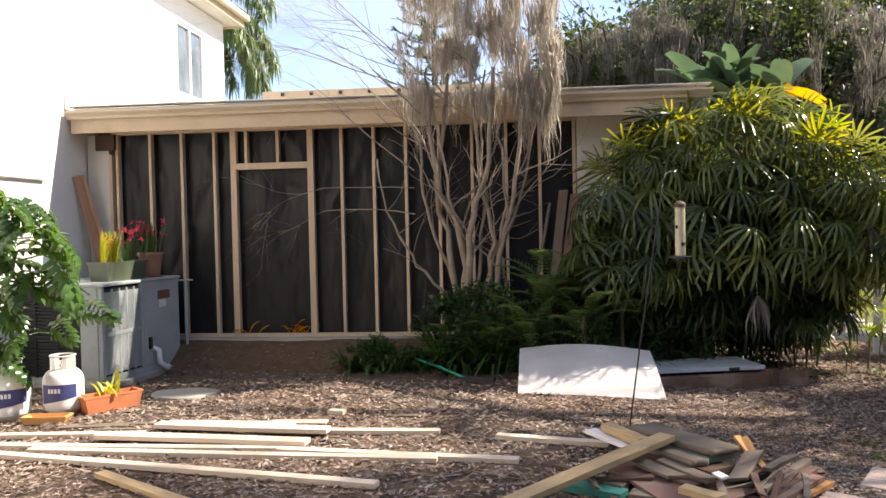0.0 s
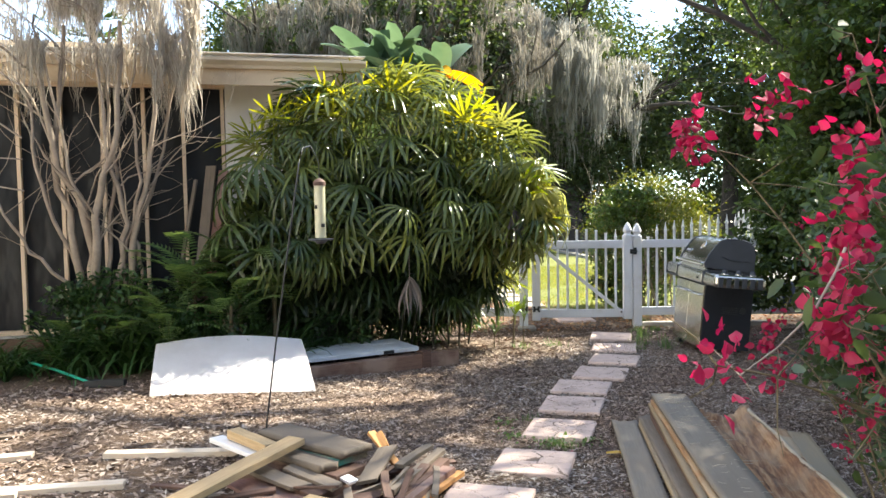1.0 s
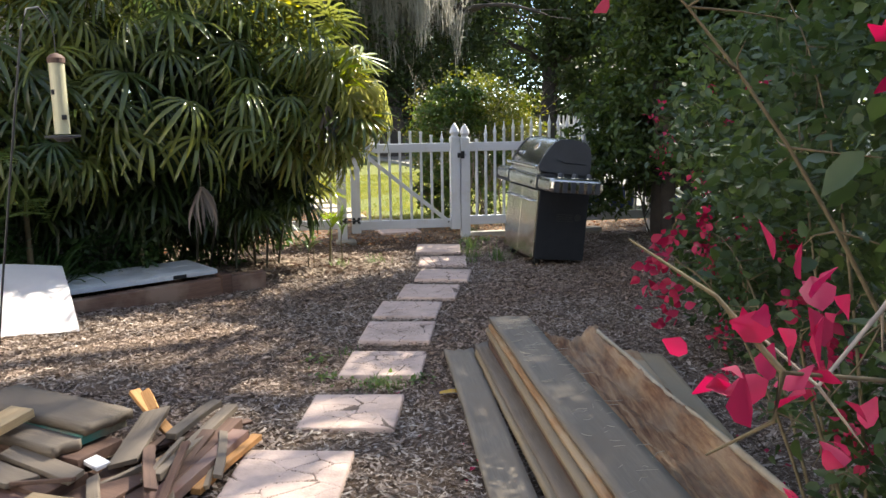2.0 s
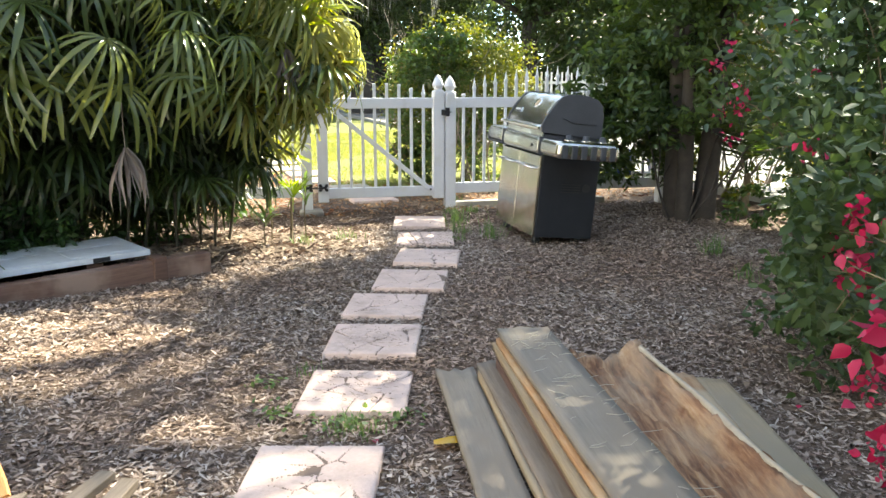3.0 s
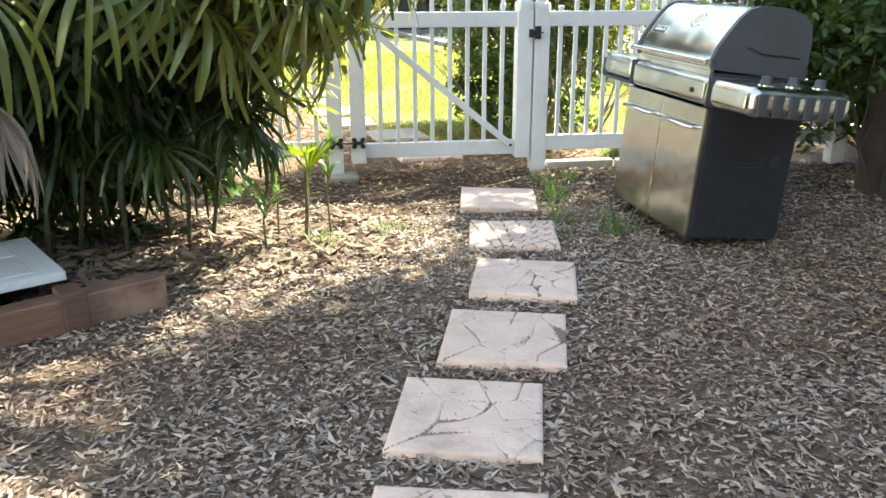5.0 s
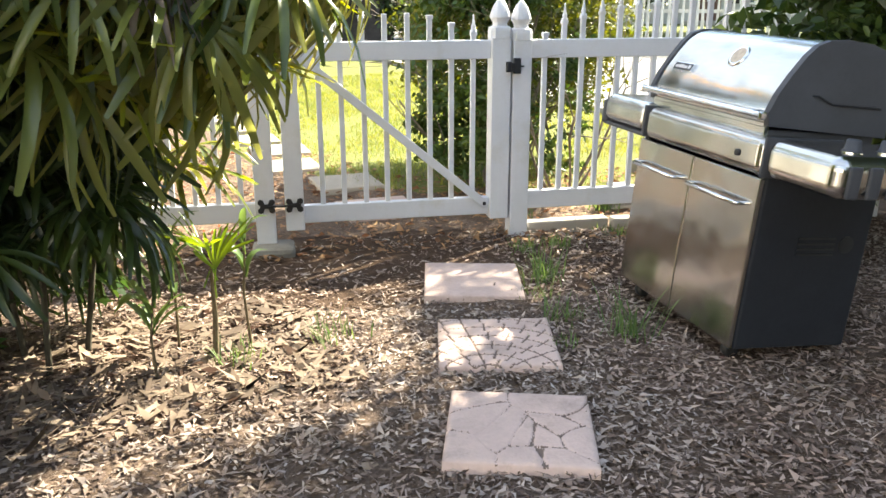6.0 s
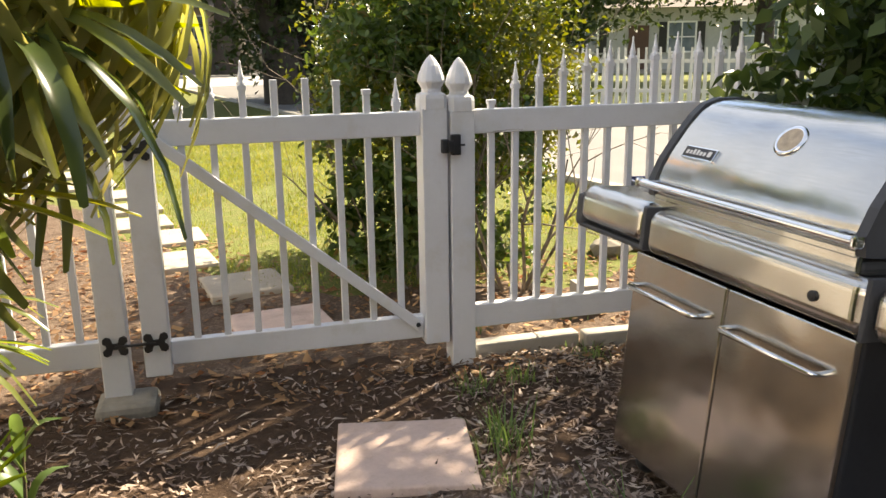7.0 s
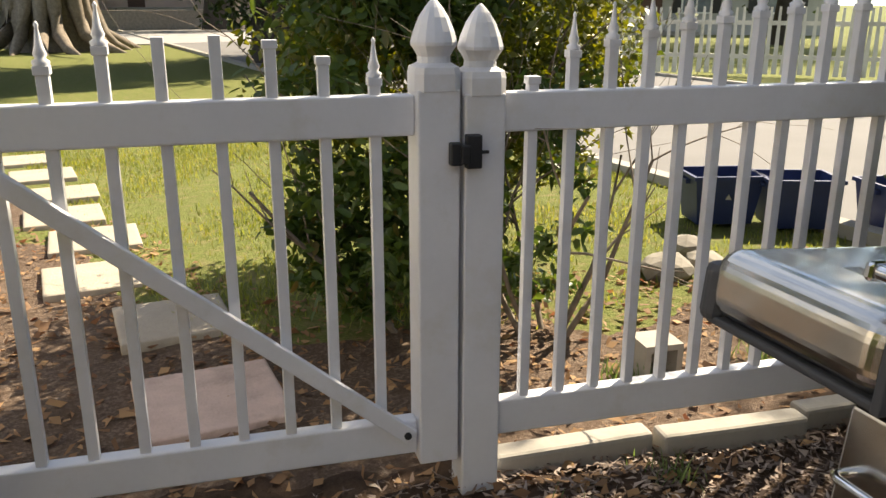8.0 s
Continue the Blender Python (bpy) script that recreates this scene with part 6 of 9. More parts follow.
def verge_build(nt, b):
    n = noise_tex(nt, world_coords(nt), 3.0, 6, 0.7)
    nt.links.new(ramp(nt, n, [(0.3, (0.07, 0.10, 0.025)), (0.7, (0.17, 0.19, 0.06))]), b.inputs["Base Color"])
    b.inputs["Roughness"].default_value = 0.95


M["verge"] = mat("verge_grass", verge_build)
M["road_pale"] = plain("pale_asphalt", (0.30, 0.29, 0.28), 0.9, vary=0.12, scale=0.8, grain=60, bmp=0.3)
make_cross_street()


def make_bin(x, y, rz):
    t = empty("recycling_bin", x, y, 0.02, rz, "open dark blue plastic recycling bin beside the street", "bin", "recycling bins")
    t.matrix_basis = t.matrix_basis @ Matrix.Scale(0.84, 4)
    bm = bmesh.new()
    o = [[bm.verts.new((sx * a, sy * b, z)) for sx, sy in ((-1, -1), (1, -1), (1, 1), (-1, 1))] for a, b, z in ((0.22, 0.17, 0), (0.27, 0.21, 0.36), (0.29, 0.23, 0.36), (0.29, 0.23, 0.39), (0.265, 0.205, 0.39), (0.22, 0.165, 0.02))]
    for a, b in zip(o, o[1:]):
        for i in range(4):
            bm.faces.new((a[i], a[(i + 1) % 4], b[(i + 1) % 4], b[i]))
    bm.faces.new(list(reversed(o[0])))
    bm.faces.new(o[-1])
    part("body", bm, M["bin"], t)
    for sx in (-1, 1):
        box("grip", (sx * 0.285 - 0.02, sx * 0.285 + 0.02, -0.08, 0.08, 0.31, 0.345), M["bin"], t)
    bm = bmesh.new()
    q = [bm.verts.new((0.03 * math.cos(k * 2.094 + 1.57), -0.205, 0.22 + 0.03 * math.sin(k * 2.094 + 1.57))) for k in range(3)]
    bm.faces.new(q)
    bmesh.ops.solidify(bm, geom=bm.faces[:], thickness=0.004)
    part("mark", bm, M["badge_white"], t)


make_bin(9.90, 11.58, -30)
make_bin(10.22, 11.22, -36)
make_bin(10.62, 10.72, -25)


def make_block():
    b = empty("cinder_block", 7.74, 10.24, 0.0, -20, "hollow grey concrete block on the soil by the fence", "block")
    bm = bmesh.new()
    for d in ((-0.10, 0.10, -0.10, -0.07, 0, 0.19), (-0.10, 0.10, 0.07, 0.10, 0, 0.19), (-0.10, -0.07, -0.07, 0.07, 0, 0.19), (0.07, 0.10, -0.07, 0.07, 0, 0.19), (-0.07, 0.07, -0.07, 0.07, 0.0, 0.03)):
        box_bm(bm, *d)
    bmesh.ops.transform(bm, matrix=Matrix.Rotation(radians(90), 4, 'X'), verts=bm.verts[:])
    bmesh.ops.transform(bm, matrix=Matrix.Translation((0, 0, 0.10)), verts=bm.verts[:])
    bmesh.ops.transform(bm, matrix=Matrix.Scale(0.8, 4), verts=bm.verts[:])
    part("block", bm, M["concrete"], b)
    for x, y, s in ((8.72, 10.98, 0.15), (9.0, 10.95, 0.12), (9.15, 11.2, 0.13), (9.3, 10.7, 0.12)):
        bm = bmesh.new()
        bmesh.ops.create_icosphere(bm, subdivisions=2, radius=s)
        for v in bm.verts:
            v.co *= 1 + 0.25 * noise.noise(v.co * 9 + Vector((x, y, 0)))
            v.co.z *= 0.55
        r = part("rock", bm, M["rock"], None)
        r.matrix_basis = pose(x, y, s * 0.3)
        tagged(r, "rough grey-brown garden rock on the soil", "rock", "garden rocks")


make_block()


def make_far_fence():
    f = empty("far_picket_fence", 0, 0, 0, 0, "weathered white wooden picket fence across the street", "fence")
    a, b = Vector((17.2, 22.6, 0)), Vector((23.5, 13.0, 0))
    d = b - a
    n = int(d.length / 0.16)
    u = d.normalized()
    bm = bmesh.new()
    for s in (-1, 1):
        bm.verts.new((s * 0.045, -0.011, 0.05))
        bm.verts.new((s * 0.045, 0.011, 0.05))
    box_bm(bm, -0.05, 0.05, -0.011, 0.011, 0.05, 1.28)
    for v in bm.verts:
        if v.co.z > 1.2:
            v.co.x *= 0.45
            v.co.z += 0.06
    bmesh.ops.delete(bm, geom=[v for v in bm.verts if not v.link_faces], context='VERTS')
    me = bpy.data.meshes.new("picket")
    bm.to_mesh(me)
    bm.free()
    me.materials.append(M["old_picket"])
    ang = math.atan2(d.y, d.x)
    for i in range(n):
        p = a + u * (0.16 * i)
        k = link("picket", me, f, m=Matrix.Translation((p.x, p.y, random.uniform(-0.02, 0.02))) @ Matrix.Rotation(ang + random.uniform(-0.03, 0.03), 4, 'Z') @ Matrix.Rotation(random.uniform(-0.02, 0.02), 4, 'Y'))
    for z in (0.35, 1.0):
        bm = bmesh.new()
        box_bm(bm, 0, d.length, 0.012, 0.05, z, z + 0.08, m=Matrix.Translation(a) @ Matrix.Rotation(ang, 4, 'Z'))
        part("rail", bm, M["old_picket"], f)


make_far_fence()


def make_far_house(x, y, rz, w, dp, h, wall, lab, shutters, z=0.0):
    t = empty("far_house", x, y, z, rz, lab, "house")
    wins = [(-w * 0.30, 1.0, 1.2, 1.3), (w * 0.05, 1.0, 1.2, 1.3), (w * 0.32, 1.0, 1.6, 1.3)]
    box("wall", (-w / 2, w / 2, 0.06, dp, 0, h), wall, t, bevel=0)
    for cx, z0, ww, hh in wins:
        wn_ = empty("window")
        wn_.parent = t
        box("pane", (cx - ww / 2, cx + ww / 2, 0.03, 0.055, z0, z0 + hh), M["glass"], wn_, bevel=0)
        for q in ((cx - ww / 2 - 0.08, cx - ww / 2, 0.0, 0.06, z0 - 0.08, z0 + hh + 0.08), (cx + ww / 2, cx + ww / 2 + 0.08, 0.0, 0.06, z0 - 0.08, z0 + hh + 0.08), (cx - ww / 2, cx + ww / 2, 0.0, 0.06, z0 + hh, z0 + hh + 0.08), (cx - ww / 2, cx + ww / 2, 0.0, 0.06, z0 - 0.08, z0), (cx - 0.03, cx + 0.03, 0.01, 0.06, z0, z0 + hh), (cx - ww / 2, cx + ww / 2, 0.01, 0.059, z0 + hh / 2 - 0.03, z0 + hh / 2 + 0.03)):
            box("frame", q, M["white_paint"], wn_, bevel=0)
        if shutters:
            for sx in (-1, 1):
                c = cx + sx * (ww / 2 + 0.28)
                box("shutter", (c - 0.18, c + 0.18, 0.0, 0.058, z0 - 0.05, z0 + hh + 0.05), M["black"], wn_, bevel=0)
    box("door", (-w * 0.14, -w * 0.14 + 0.95, 0.01, 0.06, 0.15, 2.2), M["brown"], t, bevel=0)
    box("porch_step", (-w * 0.2, w * 0.05, -1.2, 0.06, 0, 0.16), M["concrete"], t, bevel=0)
    bm = bmesh.new()
    a = [bm.verts.new(p) for p in ((-w / 2 - 0.5, -0.5, h), (w / 2 + 0.5, -0.5, h), (w / 2 + 0.5, dp + 0.5, h), (-w / 2 - 0.5, dp + 0.5, h), (-w / 2 + 2, dp / 2, h + 1.9), (w / 2 - 2, dp / 2, h + 1.9))]
    for f in ((0, 1, 5, 4), (1, 2, 5), (2, 3, 4, 5), (3, 0, 4), (3, 2, 1, 0)):
        bm.faces.new([a[i] for i in f])
    part("roof", bm, M["roof"], t)


make_far_house(20.0, 57.0, 6, 18, 8, 2.8, M["house_pink"], "single-storey pinkish house with white windows across the street", False, 0.95)
make_far_house(36.0, 34.0, -42, 13, 8, 3.0, M["house_grey"], "single-storey grey house with dark shutters across the street", True)

# ---- plants: leaf forms ----
def strip(pts, widths, side, fold=0.0, normal=None):
    """A leaf blade: a band along pts, folded down its middle."""
    V, F = [], []
    for i, (p, w) in enumerate(zip(pts, widths)):
        p, s = Vector(p), Vector(side)
        up = Vector(normal) if normal is not None else Vector((0, 0, 1))
        V += [p - s * w / 2 + up * w * fold, p, p + s * w / 2 + up * w * fold]
    for i in range(len(pts) - 1):
        a, b = 3 * i, 3 * i + 3
        F += [(a, a + 1, b + 1, b), (a + 1, a + 2, b + 2, b + 1)]
    return V, F


def fan_arrays(rng, n=8, length=0.36, droop=0.5, petiole=0.35, spread=None):
    """A fan leaf: fingers spread round the end of a stalk, tips drooping and notched."""
    hp = Heap()
    spread = spread or rng.uniform(1.9, 2.4)
    for k in range(n):
        a = (-1 + 2 * (k + 0.5) / n) * spread + rng.normal(0, 0.06)
        L = length * (1.0 - 0.18 * (abs(a) / 2.1) ** 2) * rng.uniform(0.88, 1.1)
        d = Vector((math.cos(a), math.sin(a), 0))
        s = Vector((-math.sin(a), math.cos(a), 0))
        dr = droop * rng.uniform(0.65, 1.35)
        wide = 0.030 * rng.uniform(0.85, 1.15)
        pts, ws = [], []
        for i in range(6):
            t = i / 5
            r = L * t
            p = d * r * (1 - 0.22 * dr * t * t)
            p.z = 0.10 * L * t - dr * L * t * t * 0.9
            pts.append(p)
            ws.append(wide * (0.25, 0.66, 0.95, 1.0, 0.85, 0.42)[i] * rng.uniform(0.9, 1.1) * (length / 0.36))
        tw = rng.normal(0, 0.10)
        hp.add(*strip(pts, ws, s * math.cos(tw) + Vector((0, 0, math.sin(tw))), 0.26))
    hp.tube([(-petiole, 0, -0.25 * petiole), (-petiole * 0.5, 0, -0.06 * petiole), (0.01, 0, 0)], [0.004, 0.0035, 0.003], 4)
    return np.concatenate([np.asarray(v) for v in hp.V]), np.concatenate(hp.F)


def aim(p, d, roll=0.0):
    """A pose at p with x along d and z as near up as may be."""
    x = Vector(d).normalized()
    y = Vector((0, 0, 1)).cross(x)
    y = y.normalized() if y.length > 1e-3 else Vector((0, 1, 0))
    z = x.cross(y)
    m = Matrix((x, y, z)).transposed().to_4x4()
    m.translation = p
    return m @ Matrix.Rotation(roll, 4, 'X')


def put_arrays(V, m):
    R = np.array(m.to_3x3())
    return np.asarray(V) @ R.T + np.array(m.translation)


def tip_arrays(rng, L=0.6, pairs=14, w=0.16, arch=0.5):
    """A feather frond: rachis with leaflets either side."""
    hp = Heap()
    P = [Vector((L * t * (1 - 0.12 * arch * t), 0, arch * L * (0.9 * t - 1.35 * t * t))) for t in np.linspace(0, 1, 8)]
    hp.tube(P, list(np.linspace(0.005, 0.0015, 8)), 4)
    for k in range(pairs):
        t = 0.14 + 0.84 * k / (pairs - 1)
        p = Vector((L * t * (1 - 0.12 * arch * t), 0, arch * L * (0.9 * t - 1.35 * t * t)))
        ln = w * (math.sin(math.pi * min(0.98, 0.12 + 0.82 * t)) ** 0.7) * rng.uniform(0.85, 1.1)
        for sgn in (-1, 1):
            d = Vector((0.55, sgn * 0.85, -0.18)).normalized()
            s = Vector((0.85, -sgn * 0.55, 0)).normalized()
            hp.add(*strip([p, p + d * ln * 0.5, p + d * ln + Vector((0, 0, -0.12 * ln))], [0.012, 0.026, 0.004], s, 0.1))
    return np.concatenate([np.asarray(v) for v in hp.V]), np.concatenate(hp.F)


def blade_arrays(rng, L, w, arch, n=6):
    pts = [Vector((L * t * (1 - 0.25 * arch * t), 0, L * (1.1 * t * (1 - 0.2 * arch) - arch * t * t))) for t in np.linspace(0, 1, n)]
    ws = [w * f for f in (np.sin(np.pi * np.linspace(0.18, 0.97, n)) ** 0.8)]
    return strip(pts, ws, (0, 1, 0), 0.2)


# ---- fan palm clump beside the path ----
def palm_inside(p):
    x, y, z = p
    if x < 2.8 and y > 9.3:
        return False
    return y < 11.4 - 0.322 / 0.947 * x + 0.45


def make_palm_clump():
    rng = np.random.default_rng(21)
    c = empty("fan_palm_clump", 3.1, 8.9, 0.0, 0, "dense clump of dark green fan palms, outer leaves coloured a sunlit yellow", "palm")
    inv = Matrix.Translation((-3.1, -8.9, 0))
    forms = [fan_arrays(rng, int(rng.integers(9, 13)), rng.uniform(0.36, 0.45), rng.uniform(0.5, 1.0)) for _ in range(8)]
    meshes = [fast("leaf", V, F, M["fan"]) for V, F in forms]
    blobs = [((3.02, 8.90, 1.78), (1.55, 0.70, 1.35), 215), ((4.05, 9.08, 1.45), (0.66, 0.66, 0.95), 75), ((1.85, 8.75, 1.60), (0.60, 0.50, 0.90), 70), ((3.0, 8.95, 2.55), (1.15, 0.60, 0.66), 110)]
    spots = []
    for ctr, rad, n in blobs:
        k = 0
        while k < n:
            d = Vector(rng.normal(0, 1, 3)).normalized()
            if d.z < -0.72 or (d.y > 0.55 and rng.uniform() < 0.75):
                continue
            q = rng.uniform(0.70, 1.05)
            p = Vector(ctr) + Vector((d.x * rad[0], d.y * rad[1], d.z * rad[2])) * q
            if not palm_inside(p) or p.z < (1.24 if p.x < 2.9 else 1.3) or (p.x > 4.3 and p.z < 1.0):
                k += 0.3
                continue
            if p.z > 1.3 and any((p - o).length < 0.22 for o, _ in spots):
                k += 0.08
                continue
            out = Vector((d.x / rad[0], d.y / rad[1], d.z / rad[2])).normalized()
            # old leaves hang with their faces outward, young ones at the top stand up
            top = min(1.0, max(0.0, (out.z - 0.25) / 0.55))
            el = -0.62 * (1 - top) + (0.75 if rng.uniform() < 0.6 else -0.1) * top + rng.normal(0, 0.22)
            az = math.atan2(out.y, out.x) + rng.normal(0, 0.45)
            v = Vector((math.cos(az) * math.cos(el), math.sin(az) * math.cos(el), math.sin(el)))
            m = aim(p, v, rng.normal(0, 0.25)) @ Matrix.Scale(rng.uniform(0.72, 1.12), 4)
            spots.append((p, m))
            k += 1
    # the leaves towards the path are parts, the rest one mass
    spots.sort(key=lambda a: a[0].y)
    hp = Heap()
    for i, (p, m) in enumerate(spots):
        f = int(rng.integers(0, len(forms)))
        if i < 300:
            link("leaf", meshes[f], c, m=inv @ m)
        else:
            hp.add(put_arrays(forms[f][0], inv @ m), forms[f][1])
    # young leaves standing up along the top, sunlight put into the yellow copies
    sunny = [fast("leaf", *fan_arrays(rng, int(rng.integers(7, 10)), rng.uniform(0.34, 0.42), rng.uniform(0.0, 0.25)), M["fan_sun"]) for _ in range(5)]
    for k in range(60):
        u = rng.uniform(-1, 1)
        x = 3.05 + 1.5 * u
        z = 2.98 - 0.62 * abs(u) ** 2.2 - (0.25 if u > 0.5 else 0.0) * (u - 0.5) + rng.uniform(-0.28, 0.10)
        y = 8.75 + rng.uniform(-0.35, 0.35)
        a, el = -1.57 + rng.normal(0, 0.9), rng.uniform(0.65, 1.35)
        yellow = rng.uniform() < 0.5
        link("leaf", sunny[k % 5] if yellow else meshes[k % 8], c, "yellowed fan leaf, sunlight put into its colour" if yellow else "", m=inv @ aim((x, y, z), (math.cos(a) * math.cos(el), math.sin(a) * math.cos(el), math.sin(el)), rng.normal(0, 0.3)) @ Matrix.Scale(rng.uniform(0.7, 1.0), 4))
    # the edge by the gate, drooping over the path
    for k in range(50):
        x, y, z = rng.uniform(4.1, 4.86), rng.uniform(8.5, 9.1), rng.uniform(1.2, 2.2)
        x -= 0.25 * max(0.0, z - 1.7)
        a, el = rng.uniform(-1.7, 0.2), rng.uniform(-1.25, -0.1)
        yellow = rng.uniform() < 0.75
        link("leaf", sunny[k % 5] if yellow else meshes[k % 8], c, "yellowed fan leaf, sunlight put into its colour" if yellow else "", m=inv @ aim((x, y, z), (math.cos(a) * math.cos(el), math.sin(a) * math.cos(el), math.sin(el)), rng.normal(0, 0.3)) @ Matrix.Scale(rng.uniform(0.75, 1.05), 4))
    # large old leaves hanging at the outer edge, backlight put into their colour
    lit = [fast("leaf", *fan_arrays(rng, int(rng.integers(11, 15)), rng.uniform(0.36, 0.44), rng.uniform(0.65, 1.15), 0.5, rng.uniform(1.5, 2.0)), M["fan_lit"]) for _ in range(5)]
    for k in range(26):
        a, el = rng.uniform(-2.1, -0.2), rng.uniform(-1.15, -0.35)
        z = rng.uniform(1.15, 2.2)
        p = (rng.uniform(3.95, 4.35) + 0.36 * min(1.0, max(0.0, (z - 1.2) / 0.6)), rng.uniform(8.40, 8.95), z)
        link("leaf", lit[k % 5], c, "olive fan leaf, backlight put into its colour", m=inv @ aim(p, (math.cos(a) * math.cos(el), math.sin(a) * math.cos(el), math.sin(el)), rng.normal(0, 0.25)) @ Matrix.Scale(rng.uniform(0.85, 1.05), 4))
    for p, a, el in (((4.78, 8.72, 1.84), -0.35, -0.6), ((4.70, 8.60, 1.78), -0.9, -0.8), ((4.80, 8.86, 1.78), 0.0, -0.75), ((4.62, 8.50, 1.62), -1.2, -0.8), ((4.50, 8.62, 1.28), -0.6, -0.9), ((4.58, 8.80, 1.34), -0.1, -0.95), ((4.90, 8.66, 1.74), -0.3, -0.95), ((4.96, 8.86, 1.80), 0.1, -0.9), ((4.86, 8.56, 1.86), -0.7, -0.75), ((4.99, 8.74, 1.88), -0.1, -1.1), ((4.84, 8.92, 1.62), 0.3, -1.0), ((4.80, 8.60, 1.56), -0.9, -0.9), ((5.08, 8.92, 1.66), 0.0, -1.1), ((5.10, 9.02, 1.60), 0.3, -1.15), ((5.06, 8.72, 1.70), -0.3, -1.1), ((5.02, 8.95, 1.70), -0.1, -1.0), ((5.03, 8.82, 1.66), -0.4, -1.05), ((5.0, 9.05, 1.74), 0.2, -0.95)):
        link("leaf", lit[int(a * 10) % 5], c, "olive fan leaf, backlight put into its colour", m=inv @ aim(p, (math.cos(a) * math.cos(el), math.sin(a) * math.cos(el), math.sin(el)), rng.normal(0, 0.2)) @ Matrix.Scale(1.12, 4))
    # low leaves along the foot of the clump, shade put into their darker colour
    shade = [fast("leaf", *forms[k], M["fan_shaded"]) for k in range(3)]
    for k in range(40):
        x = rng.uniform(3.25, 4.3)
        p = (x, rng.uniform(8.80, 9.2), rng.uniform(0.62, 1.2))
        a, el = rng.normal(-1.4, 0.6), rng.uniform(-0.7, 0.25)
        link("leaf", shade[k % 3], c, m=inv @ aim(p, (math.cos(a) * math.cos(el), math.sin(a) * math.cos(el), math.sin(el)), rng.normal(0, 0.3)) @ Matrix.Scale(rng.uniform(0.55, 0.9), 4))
    # lower leaves at that end
    for k in range(16):
        a, el = rng.uniform(-2.0, 0.1), rng.uniform(-0.9, 0.35)
        yellow = rng.uniform() < 0.45
        p = (rng.uniform(4.08, 4.6), rng.uniform(9.16, 9.4), rng.uniform(0.75, 1.25))
        link("leaf", sunny[k % 5] if yellow else meshes[k % 8], c, "yellowed fan leaf, sunlight put into its colour" if yellow else "", m=inv @ aim(p, (math.cos(a) * math.cos(el), math.sin(a) * math.cos(el), math.sin(el)), rng.normal(0, 0.3)) @ Matrix.Scale(rng.uniform(0.6, 0.85), 4))
    # leaves behind, between the clump and the gate, coloured as if sunlit
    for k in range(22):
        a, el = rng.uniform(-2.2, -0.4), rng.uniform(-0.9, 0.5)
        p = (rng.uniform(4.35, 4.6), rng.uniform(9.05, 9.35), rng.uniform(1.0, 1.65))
        link("leaf", sunny[k % 5], c, "yellowed fan leaf, sunlight put into its colour", m=inv @ aim(p, (math.cos(a) * math.cos(el), math.sin(a) * math.cos(el), math.sin(el)), rng.normal(0, 0.3)) @ Matrix.Scale(rng.uniform(0.6, 0.9), 4))
    # leaves deep inside, in the dark copy that carries the clump's shade
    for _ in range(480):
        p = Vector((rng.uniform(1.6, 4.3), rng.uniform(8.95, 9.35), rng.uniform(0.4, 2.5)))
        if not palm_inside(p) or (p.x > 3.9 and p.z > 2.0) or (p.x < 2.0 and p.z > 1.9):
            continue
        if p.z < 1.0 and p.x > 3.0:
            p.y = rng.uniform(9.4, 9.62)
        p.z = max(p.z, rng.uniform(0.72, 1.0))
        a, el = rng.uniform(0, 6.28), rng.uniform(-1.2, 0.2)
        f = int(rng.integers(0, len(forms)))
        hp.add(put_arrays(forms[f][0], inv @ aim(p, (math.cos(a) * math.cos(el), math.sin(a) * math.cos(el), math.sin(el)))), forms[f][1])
    # leaves added at the foot of the clump by the fence to block sun
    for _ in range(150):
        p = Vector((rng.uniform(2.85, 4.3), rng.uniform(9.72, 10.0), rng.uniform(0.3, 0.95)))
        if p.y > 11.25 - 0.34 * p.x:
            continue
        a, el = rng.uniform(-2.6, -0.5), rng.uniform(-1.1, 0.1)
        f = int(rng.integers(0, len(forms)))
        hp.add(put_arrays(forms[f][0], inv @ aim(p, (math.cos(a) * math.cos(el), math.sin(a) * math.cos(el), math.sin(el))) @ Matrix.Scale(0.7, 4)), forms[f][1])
    # a low thick row added at the back of the clump to block light
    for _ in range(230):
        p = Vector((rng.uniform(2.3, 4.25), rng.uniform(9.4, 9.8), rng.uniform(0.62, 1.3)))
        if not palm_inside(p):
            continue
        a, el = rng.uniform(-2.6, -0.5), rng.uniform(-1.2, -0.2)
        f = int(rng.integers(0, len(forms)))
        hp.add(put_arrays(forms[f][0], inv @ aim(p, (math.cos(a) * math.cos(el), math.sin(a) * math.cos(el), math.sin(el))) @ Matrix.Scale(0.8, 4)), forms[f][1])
    rest = link("inner_leaves", hp.mesh("inner_leaves", M["fan_shaded"]), c)
    rest["kind"] = "stuff"
    # canes, their dark colour carrying the shade under the clump
    for i in range(18):
        x, y = rng.uniform(1.7, 4.2), rng.uniform(9.15, 9.5)
        if not palm_inside((x, y, 0)):
            continue
        h = rng.uniform(0.9, 2.0)
        g = Heap()
        lx, ly = rng.normal(0, 0.12), rng.normal(-0.08, 0.1)
        g.tube([(x, y, G(x, y) - 0.03), (x + lx * 0.4, y + ly * 0.4, h * 0.5), (x + lx, y + ly, h)], [0.013, 0.012, 0.010], 6)
        link("cane", g.mesh("cane", M["cane"], True), c, m=inv)
    # hanging dry leaves
    g = Heap()
